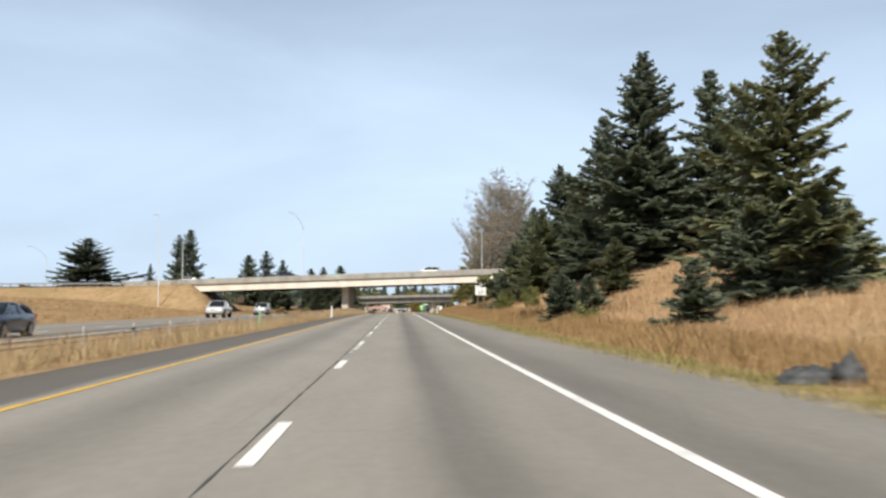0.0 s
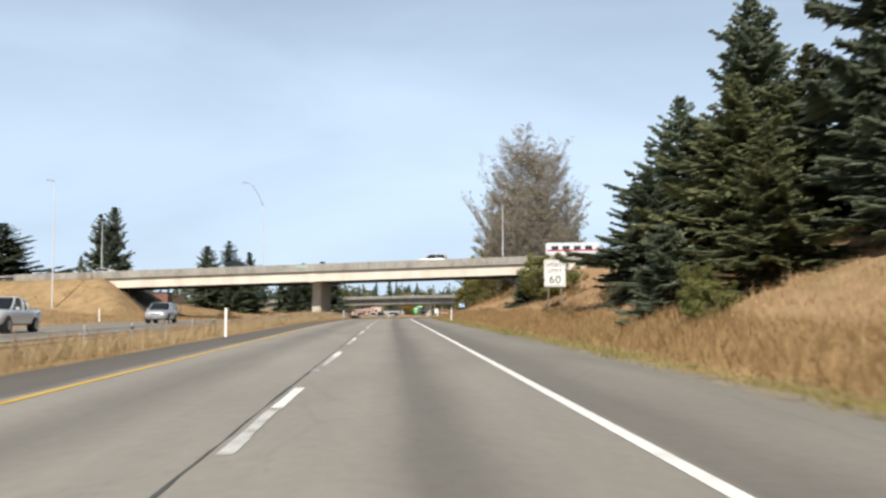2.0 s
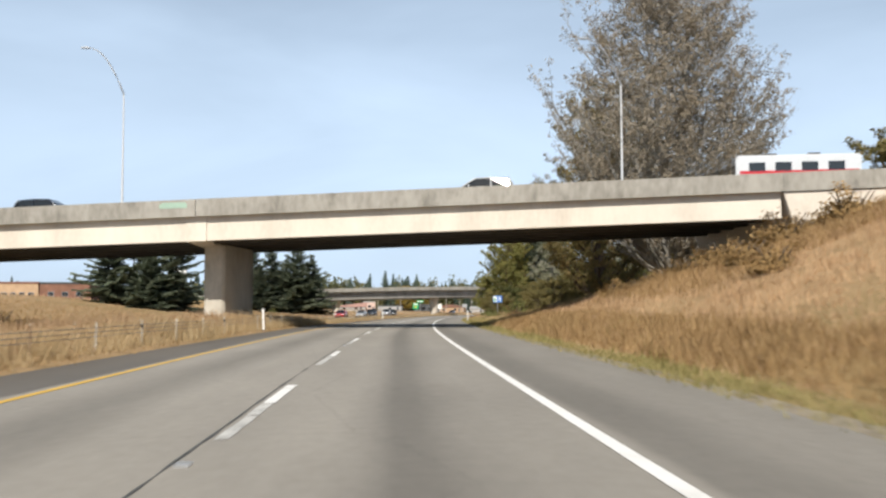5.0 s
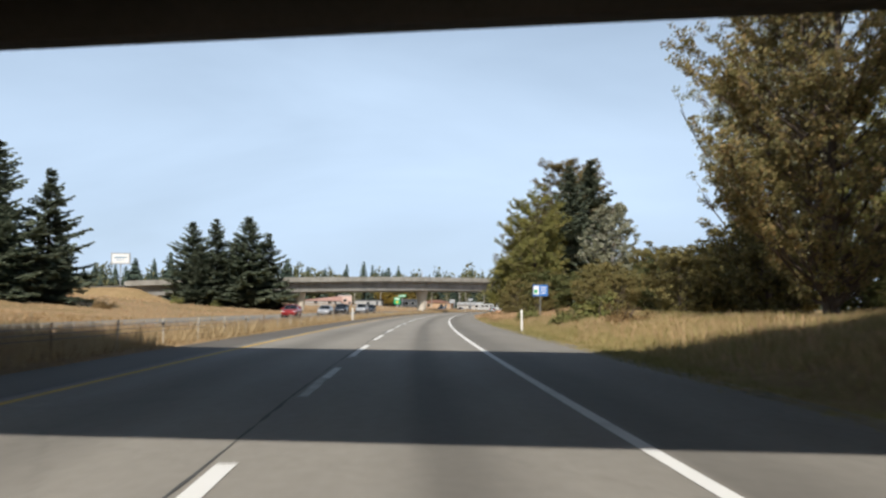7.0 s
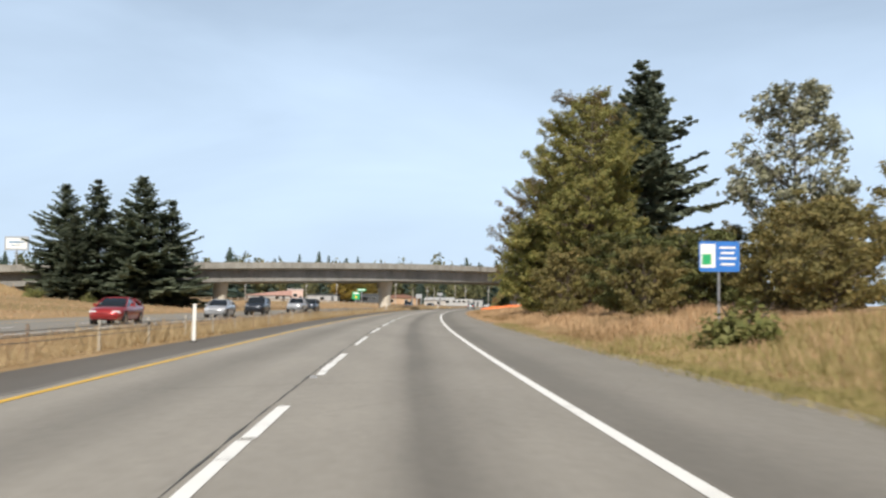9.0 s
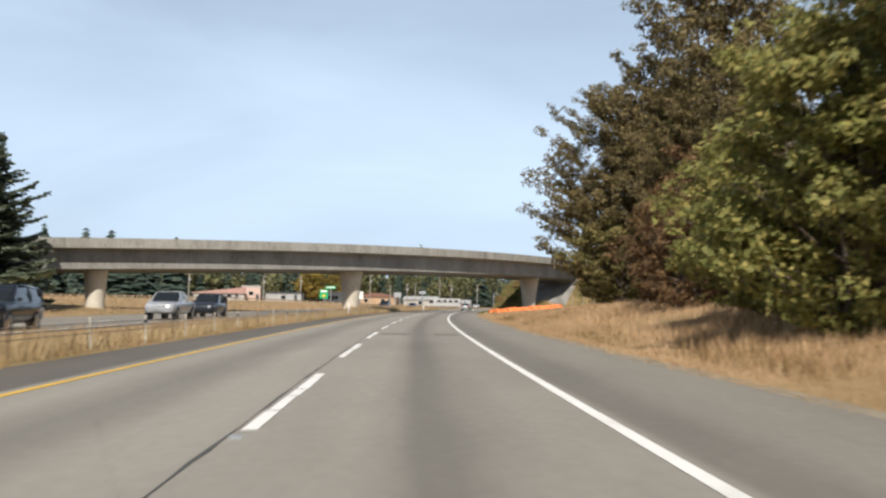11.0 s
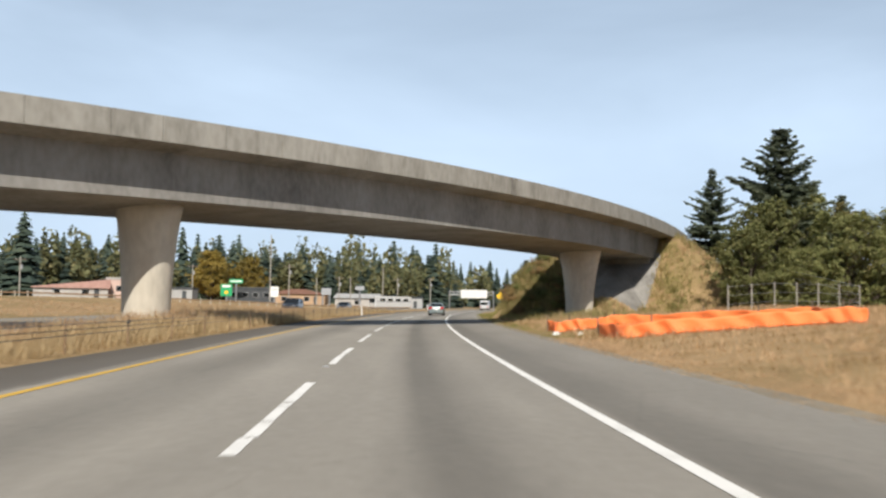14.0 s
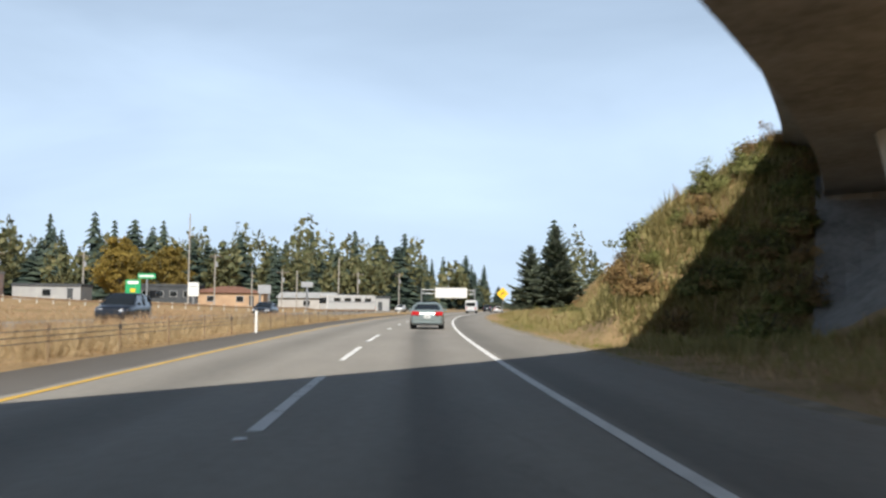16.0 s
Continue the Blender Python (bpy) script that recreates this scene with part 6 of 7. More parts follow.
def utility_pole(x, y, top, arms=1):
    z = land1(x, y)
    ob = thing("utility_pole", "weathered wooden utility pole with crossarm", "utility pole", "utility poles along the far road", "", pose(x, y, z, 0, 0, random.uniform(-20, 20)))
    g = Geo()
    g.tube([(0, 0, -0.5), (0, 0, top - z)], [0.17, 0.11], 8)
    part("pole", g, M["pole_grey"], ob)
    for k in range(arms):
        g = Geo()
        g.box((2.4, 0.12, 0.14), pose(0, 0.1, top - z - 0.6 - k * 1.1))
        part("crossarm", g, M["wood"], ob)
        for dx in (-1.05, -0.5, 0.5, 1.05):
            g = Geo()
            g.tube([(dx, 0.1, top - z - 0.53 - k * 1.1), (dx, 0.1, top - z - 0.36 - k * 1.1)], [0.05, 0.035], 6)
            part("insulator", g, M["sign_back"], ob)
    if arms:
        g = Geo()
        g.tube([(0.3, 0.1, top - z - 2.6), (0.3, 0.1, top - z - 1.7)], [0.24, 0.24], 10)
        part("transformer", g, M["sign_back"], ob)
    return ob


POLES = [(-2.2, 658, 9.9, 1), (9.7, 676, 10.5, 1), (29.0, 676, 18.5, 0), (34.0, 681, 11.2, 1), (60.0, 690, 11.2, 0), (66.0, 702, 8.8, 1), (48.0, 690, 8.6, 1), (51.5, 694, 8.6, 0), (-24, 640, 10, 1), (-48, 622, 10, 1), (80, 725, 9.5, 1), (41.5, 685, 8.0, 0)]
for p in POLES:
    utility_pole(*p)
wires = thing("power_lines", "thin power lines slung between the poles", "power line")
run = sorted([p for p in POLES if p[3]])
for a, b in zip(run, run[1:]):
    g = Geo()
    g.tube([(a[0] + (b[0] - a[0]) * t, a[1] + (b[1] - a[1]) * t, a[2] - 0.3 + (b[2] - a[2]) * t - 2.4 * t * (1 - t)) for t in np.linspace(0, 1, 9)], [0.02] * 9, 4)
    part("wire", g, M["black"], wires)

# signs of the businesses beyond the far road
def pylon_sign(x, y, z0, w, h, top, mat, label, bars, poles=1):
    z = land1(x, y)
    ob = thing("pylon_sign", label, "business sign", "", "", pose(x, y, z, 0, 0, -8))
    for dx in ((0,) if poles == 1 else (-w * 0.35, w * 0.35)):
        g = Geo()
        g.tube([(dx, 0.1, -0.5), (dx, 0.1, top - z - h * 0.5)], [0.25, 0.22], 8)
        part("pole", g, M["steel"], ob)
    f = part("face", panel(w, h, 0.5, 0.2), M[mat], ob)
    f.location = (0, 0, top - z - h / 2)
    for bw, bh, bx, bz, bm in bars:
        part("emblem", bar(bw, bh, bx, bz, -0.26), M[bm], f)
    return ob


pylon_sign(18.0, 689, 0, 3.0, 3.2, 5.9, "sign_green", "green roadside sign of a filling station", [(2.2, 0.6, 0, 1.0, "sign_white"), (1.0, 0.8, 0, -0.6, "sign_yellow")])
pylon_sign(20.5, 692, 0, 3.6, 1.1, 7.3, "sign_green", "small green sign above the filling station", [(3.0, 0.4, 0, 0, "sign_white")])
pylon_sign(-84.0, 569, 0, 7.0, 4.0, 19.4, "sign_back", "large pale sign board with blue emblem on a tall pole", [(6.0, 3.0, 0, 0.0, "sign_white"), (4.6, 0.6, 0, 0.35, "sign_pale_blue"), (3.0, 0.35, 0, -0.6, "sign_pale_blue")])
pylon_sign(44.0, 684, 0, 2.6, 1.8, 5.2, "sign_back", "white business sign on two posts", [(2.6, 0.3, 0, 0.3, "sign_back")], 2)
pylon_sign(30.0, 672, 0, 2.0, 2.6, 5.2, "sign_white", "white business sign on a post", [(1.4, 0.25, 0, 0.5, "sign_back")])
pylon_sign(51.0, 668, 0, 2.2, 1.0, 5.6, "sign_back", "white business sign on a post", [(2.2, 0.3, 0, 0.0, "sign_back")])
x, y = -36.5, 240.0
bs = thing("sign_from_behind", "dark brown back of a road sign on a post", "road sign", m=upright(x, y, 10))
g = Geo()
g.box((0.12, 0.12, 3.2), pose(0, 0, 1.3))
part("post", g, M["wood"], bs)
f = part("face", panel(1.7, 1.3, 0.05), plain("dark_brown_board", (0.075, 0.045, 0.03), 0.7), bs)
f.location = (0, -0.1, 2.6)

# ---- buildings beyond the far road ----
M["wall_pink"] = surface("pink_stucco", [(0.3, (0.5, 0.36, 0.3)), (0.7, (0.62, 0.46, 0.4))], 0.6, 8, 0.85, 0.1)
M["wall_white"] = surface("white_siding", [(0.3, (0.34, 0.32, 0.3)), (0.7, (0.46, 0.44, 0.41))], 0.6, 8, 0.8, 0.1)
M["wall_grey"] = surface("grey_siding", [(0.3, (0.3, 0.3, 0.3)), (0.7, (0.4, 0.4, 0.39))], 0.6, 8, 0.8, 0.1)
M["wall_tan"] = surface("tan_brick", [(0.3, (0.36, 0.24, 0.15)), (0.7, (0.5, 0.35, 0.22))], 0.6, 8, 0.85, 0.2)
M["roof_brown"] = surface("brown_shingles", [(0.3, (0.15, 0.075, 0.05)), (0.7, (0.25, 0.13, 0.09))], 0.8, 12, 0.9, 0.3)
M["roof_dark"] = surface("dark_roofing", [(0.3, (0.045, 0.05, 0.055)), (0.7, (0.09, 0.095, 0.1))], 0.8, 12, 0.9, 0.2)
M["roof_red"] = surface("red_roofing", [(0.3, (0.34, 0.2, 0.17)), (0.7, (0.48, 0.3, 0.26))], 0.8, 12, 0.9, 0.2)


def building(x, y, w, d, h, wall, roof, shape, label, turn=-10, windows=4, doors=1):
    ob = thing("building", label, "building", "", "", pose(x, y, land1(x, y) - 0.2, 0, 0, turn))
    g = Geo()
    g.box((w, d, h), pose(0, 0, h / 2))
    part("wall", g, M[wall], ob)
    g = Geo()
    o = 0.5
    if shape == "flat":
        g.box((w + 0.3, d + 0.3, 0.5), pose(0, 0, h + 0.2))
    elif shape == "shed":
        g.add([(-w / 2 - o, -d / 2 - o, h), (w / 2 + o, -d / 2 - o, h + 1.9), (w / 2 + o, d / 2 + o, h + 1.9), (-w / 2 - o, d / 2 + o, h), (-w / 2 - o, -d / 2 - o, h - 0.2), (w / 2 + o, -d / 2 - o, h - 0.2), (w / 2 + o, d / 2 + o, h - 0.2), (-w / 2 - o, d / 2 + o, h - 0.2)], [(0, 1, 2, 3), (7, 6, 5, 4), (0, 4, 5, 1), (1, 5, 6, 2), (2, 6, 7, 3), (3, 7, 4, 0)])
    else:
        r, i = h * 0.5, (d / 2 if shape == "hip" else 0)
        g.add([(-w / 2 - o, -d / 2 - o, h), (w / 2 + o, -d / 2 - o, h), (w / 2 + o, d / 2 + o, h), (-w / 2 - o, d / 2 + o, h), (-w / 2 + i, 0, h + r), (w / 2 - i, 0, h + r)], [(0, 1, 5, 4), (2, 3, 4, 5), (1, 2, 5), (3, 0, 4), (3, 2, 1, 0)])
    part("roof", g, M[roof], ob)
    for k in range(windows):
        wx = -w / 2 + w * (k + 0.8) / (windows + 0.6)
        g = Geo()
        g.box((min(1.6, w / windows * 0.6), 0.08, 1.3), pose(wx, -d / 2 - 0.03, h * 0.55))
        win = part("window", g, M["wall_grey"], ob)
        g = Geo()
        g.box((min(1.6, w / windows * 0.6) - 0.2, 0.04, 1.1), pose(wx, -d / 2 - 0.08, h * 0.55))
        part("pane", g, M["glass"], win)
    for k in range(doors):
        g = Geo()
        g.box((1.0, 0.08, 2.1), pose(w / 2 - w * (k + 0.5) / (doors + 2.2), -d / 2 - 0.03, 1.25))
        part("door", g, M["roof_dark"], ob)
    return ob


building(-17, 662, 16, 12, 2.5, "wall_white", "roof_red", "shed", "pale building with a slanting reddish roof", 8, 2)
building(-6.5, 668, 6, 8, 4.7, "wall_pink", "wall_white", "flat", "tall pink stucco building front", 0, 1)
building(4.5, 676, 12, 10, 2.7, "wall_grey", "roof_dark", "flat", "low grey flat-roofed building", -6, 1, 1)
building(25.0, 700, 13, 9, 3.6, "roof_dark", "roof_dark", "flat", "dark low filling station canopy and shop", -8, 4)
building(37.5, 700, 16, 12, 2.9, "wall_tan", "roof_brown", "hip", "low tan building with a brown hipped roof", -10, 2)
building(56.0, 712, 13, 9, 2.7, "wall_white", "wall_grey", "gable", "white low building with a grey roof", -12, 1)
building(70.0, 722, 14, 9, 3.2, "wall_grey", "roof_dark", "flat", "grey low commercial building", -12, 2)
building(-98.5, 425, 15, 14, 6.7, "wall_tan", "roof_brown", "flat", "tan brick building with a flat brown roof", 4, 6, 1)
building(-84.3, 426, 13, 13, 6.1, "roof_brown", "roof_dark", "flat", "dark brown sided building with a flat dark roof", 4, 3, 1)

# guardrail along the far road
rail = thing("far_guardrail", "row of pale guard posts with a rail along the far road", "guardrail")
gk = Geo()
gk.box((0.22, 0.22, 1.1), pose(0, 0, 0.4))
me_gp = gk.mesh("post", M["post_white"])
A, B = np.array([-60.0, 575.0]), np.array([62.0, 655.0])
pts = [A + (B - A) * t for t in np.linspace(0, 1, 64)]
for p in pts:
    o = part("post", me_gp, None, rail)
    o.location = (p[0], p[1], land1(p[0], p[1]))
g = Geo()
g.loft([[(p[0] + dx, p[1] - 0.14, land1(p[0], p[1]) + zz) for dx, zz in ((0, 0.5), (0.02, 0.5), (0.02, 0.78), (0, 0.78))] for p in pts])
part("rail", g, M["rust"], rail)
# guardrail on the left approach of the first overpass
rail2 = thing("approach_guardrail", "steel guardrail along the raised approach road", "guardrail")
g = Geo()
xs = np.linspace(-110, -58.3, 27)
g.loft([[(x, b1_y(x, 0.6) + a, float(b1_z(x)) + 1.84 + c) for a, c in ((0, 0.4), (0.06, 0.48), (0, 0.56), (0.06, 0.64), (0, 0.72), (0.09, 0.72), (0.09, 0.4))] for x in xs])
part("rail", g, M["steel"], rail2)
gk = Geo()
gk.box((0.15, 0.15, 1.2), pose(0, 0, 0.1))
me_gp = gk.mesh("post", M["wood"])
for x in xs:
    o = part("post", me_gp, None, rail2)
    o.location = (x, b1_y(x, 0.75), float(b1_z(x)) + 1.84)


# ---- orange netting by the ramp ----
def netting(name, yu, hgt, label):
    ob = thing(name, label, "safety netting", "orange netting round the work area")
    P = np.array(yu, float)
    t = np.linspace(0, len(P) - 1, (len(P) - 1) * 14 + 1)
    ys, us = np.interp(t, np.arange(len(P)), P[:, 0]), np.interp(t, np.arange(len(P)), P[:, 1])
    rows, nr = [], 7
    for i, (y, u) in enumerate(zip(ys, us)):
        sag = 0.9 + 0.07 * math.sin(i * 0.32) + 0.04 * math.sin(i * 1.1)
        row = []
        for k in range(nr):
            q = k / (nr - 1)
            x = float(road_x(y, u)) + 0.05 * math.sin(i * 0.8 + q * 4) + 0.08 * (1 - q) * math.sin(i * 0.37)
            row.append((x, y + 0.06 * math.sin(i * 1.1 + q * 3), land1(x, y) + 0.02 + q * hgt * sag))
        rows.append(row)
    back = [[(x + 0.012, y + 0.012, z) for x, y, z in r] for r in rows]
    g = Geo()
    g.loft([r + b[::-1] for r, b in zip(rows, back)])
    part("net", g, M["orange"], ob, "sagging bright orange plastic net", smooth=True)
    for i in range(0, len(ys), 21):
        x = float(road_x(ys[i], us[i]))
        g = Geo()
        g.box((0.04, 0.04, hgt + 0.35), pose(x, ys[i] + 0.08, land1(x, ys[i]) + hgt / 2 + 0.08, random.uniform(-4, 4), random.uniform(-4, 4)))
        part("stake", g, M["wood"], ob)


netting("orange_netting", [(451.8, 8.9), (448.6, 9.3), (447.6, 11.0), (446.6, 13.6), (445.8, 15.6), (445.1, 16.9)], 0.55, "sagging orange plastic safety netting on wooden stakes in dry grass")
netting("orange_netting", [(462.4, 8.3), (460.4, 8.5), (459.6, 9.6), (459.9, 11.2), (457.4, 13.2), (454.0, 15.6), (451.2, 17.6), (448.0, 17.2), (445.2, 16.95)], 0.55, "orange plastic safety netting strung across the dry field")

# wire fence posts by the ramp's embankment
gk = Geo()
gk.tube([(0, 0, -0.3), (0, 0, 1.6)], [0.045, 0.04], 6)
me_fp = gk.mesh("post", M["pole_grey"])
wf = thing("wire_fence", "wire fence on slim weathered posts beside the embankment", "fence")
fpts = [arc(a, -2.2 - 0.02 * a)[:2] for a in (96, 92, 88, 84, 80, 76)] + [(61.5 - 1.9 * i, 475.5 - 0.6 * i) for i in range(7)]
for x, y in fpts:
    o = part("post", me_fp, None, wf)
    o.location = (x, y, land1(x, y))
for hh in (0.4, 0.95, 1.5):
    g = Geo()
    g.tube([(x, y, land1(x, y) + hh) for x, y in fpts], [0.012] * len(fpts), 4)
    part("wire", g, M["steel"], wf)


# ---- litter on the shoulder ----
def crumpled(name, sx, sy, sz, seed, mat, label, category, x, y, n=14):
    bm = bmesh.new()
    bmesh.ops.create_uvsphere(bm, u_segments=18, v_segments=n, radius=1)
    for v in bm.verts:
        d = v.co.normalized()
        k = 1 + 0.55 * noise.noise(d * 2.2 + Vector((seed, 0, 0))) + 0.4 * noise.noise(d * 4.5 + Vector((0, seed, 0)))
        v.co = Vector((d.x * sx * k, d.y * sy * k, max(-0.04, d.z * sz * k)))
    me = bpy.data.meshes.new(name)
    bm.to_mesh(me)
    bm.free()
    me.materials.append(mat)
    me.polygons.foreach_set("use_smooth", [True] * len(me.polygons))
    ob = tagged(new(name, me), label, category)
    ob.matrix_world = pose(x, y, land1(x, y) + 0.02)
    return ob


M["tarp"] = surface("dull_grey_tarp", [(0.3, (0.03, 0.032, 0.034)), (0.7, (0.085, 0.088, 0.09))], 4, 20, 0.6, 0.4)
xt = float(road_x(15.3, 7.72))
crumpled("crumpled_tarp", 0.5, 0.26, 0.24, 3.0, M["tarp"], "crumpled dark grey tarp lying in dry grass", "tarp", xt - 0.1, 15.5)
crumpled("crumpled_tarp", 0.24, 0.3, 0.36, 8.0, M["tarp"], "torn bundle of dark grey tarp standing in dry grass", "tarp", xt + 0.42, 15.2)
crumpled("stone", 0.08, 0.06, 0.05, 2.0, M["tarp"], "small dark stone on the shoulder", "stone", float(road_x(14.3, 6.3)), 14.3, 8)
crumpled("white_bag", 0.16, 0.12, 0.1, 5.0, M["white"], "white plastic bag lying at the road edge", "litter", float(road_x(456.5, 7.9)), 456.5)
crumpled("white_bag", 0.12, 0.1, 0.08, 6.0, M["white"], "small white plastic bag lying in dry grass", "litter", float(road_x(455.6, 8.8)), 455.6)


# ---- vehicles ----
def paint(name, c):
    return plain(name, c, 0.28, 0.35, 0.7, 0.04)


PAINT = {"teal": paint("grey_teal_paint", (0.25, 0.3, 0.3)), "silver": paint("silver_paint", (0.42, 0.43, 0.45)), "dark": paint("dark_blue_paint", (0.02, 0.025, 0.035)), "white": paint("white_car_paint", (0.72, 0.72, 0.71)), "red": paint("red_paint", (0.35, 0.03, 0.03)), "navy": paint("slate_paint", (0.07, 0.09, 0.13))}


def section(w, zb, zt, crown):
    half = [(0.0, zb), (w * 0.86, zb), (w * 0.97, zb + 0.1), (w, zb + (zt - zb) * 0.45), (w * 0.985, zb + (zt - zb) * 0.8), (w * 0.93, zt), (w * 0.6, zt + crown), (0.0, zt + crown * 1.3)]
    return half + [(-x, z) for x, z in half[-2:0:-1]]


BODY = {
    "sedan": [(-2.38, 0.74, 0.42, 0.78, 0.02), (-2.3, 0.84, 0.3, 0.97, 0.03), (-2.0, 0.9, 0.22, 1.03, 0.04), (-1.3, 0.915, 0.2, 1.01, 0.04), (0.0, 0.915, 0.19, 0.97, 0.02), (1.0, 0.91, 0.2, 0.94, 0.03), (1.6, 0.9, 0.22, 0.88, 0.05), (2.1, 0.85, 0.25, 0.76, 0.05), (2.36, 0.72, 0.36, 0.62, 0.02)],
    "suv": [(-2.3, 0.8, 0.5, 1.05, 0.02), (-2.22, 0.9, 0.36, 1.15, 0.02), (-1.6, 0.94, 0.3, 1.16, 0.02), (0.0, 0.945, 0.28, 1.13, 0.02), (1.0, 0.94, 0.28, 1.11, 0.03), (1.6, 0.93, 0.3, 1.06, 0.05), (2.15, 0.88, 0.36, 0.95, 0.04), (2.32, 0.78, 0.45, 0.82, 0.02)],
    "pickup": [(-2.8, 0.88, 0.55, 1.1, 0.0), (-2.75, 0.95, 0.45, 1.18, 0.0), (-1.6, 0.97, 0.4, 1.18, 0.0), (0.0, 0.97, 0.38, 1.16, 0.02), (1.2, 0.97, 0.38, 1.15, 0.03), (2.0, 0.96, 0.4, 1.12, 0.04), (2.6, 0.92, 0.45, 1.02, 0.04), (2.8, 0.84, 0.5, 0.9, 0.02)],
}
CABIN = {
    "sedan": [(-1.95, 1.02, 0.8, 1.06, 0.68), (-1.2, 1.01, 0.84, 1.37, 0.6), (-0.5, 0.98, 0.85, 1.45, 0.62), (0.25, 0.97, 0.85, 1.43, 0.62), (0.75, 0.96, 0.84, 1.25, 0.66), (1.25, 0.94, 0.8, 0.99, 0.72)],
    "suv": [(-2.2, 1.13, 0.86, 1.2, 0.8), (-1.95, 1.15, 0.89, 1.68, 0.7), (-0.8, 1.13, 0.9, 1.75, 0.72), (0.2, 1.12, 0.9, 1.72, 0.72), (0.65, 1.11, 0.89, 1.5, 0.76), (1.15, 1.09, 0.86, 1.15, 0.8)],
    "pickup": [(-0.95, 1.15, 0.88, 1.2, 0.82), (-0.85, 1.15, 0.9, 1.7, 0.74), (-0.2, 1.14, 0.9, 1.8, 0.74), (0.6, 1.13, 0.9, 1.77, 0.74), (1.0, 1.13, 0.89, 1.5, 0.78), (1.45, 1.12, 0.86, 1.17, 0.82)],
}


def wheel_meshes(r, w):
    g = Geo()
    n = 22
    prof = [(-w / 2, r * 0.62), (-w / 2, r * 0.93), (-w * 0.36, r), (w * 0.36, r), (w / 2, r * 0.93), (w / 2, r * 0.62)]
    g.loft([[(x, rr * math.cos(6.2832 * k / n), rr * math.sin(6.2832 * k / n)) for k in range(n)] for x, rr in prof], cap=True)
    h = Geo()
    h.loft([[(x, rr * math.cos(6.2832 * k / n), rr * math.sin(6.2832 * k / n)) for k in range(n)] for x, rr in ((-w / 2 - 0.012, r * 0.62), (-w / 2 - 0.018, r * 0.5), (-w / 2 + 0.01, r * 0.2))], cap=True)
    h.loft([[(x, rr * math.cos(6.2832 * k / n), rr * math.sin(6.2832 * k / n)) for k in range(n)] for x, rr in ((w / 2 + 0.012, r * 0.62), (w / 2 + 0.018, r * 0.5), (w / 2 - 0.01, r * 0.2))], cap=True)
    return g.mesh("tyre", M["tyre"], True), h.mesh("rim", M["rim"])


WHEEL = {"sedan": wheel_meshes(0.33, 0.21), "suv": wheel_meshes(0.37, 0.24), "pickup": wheel_meshes(0.4, 0.26)}


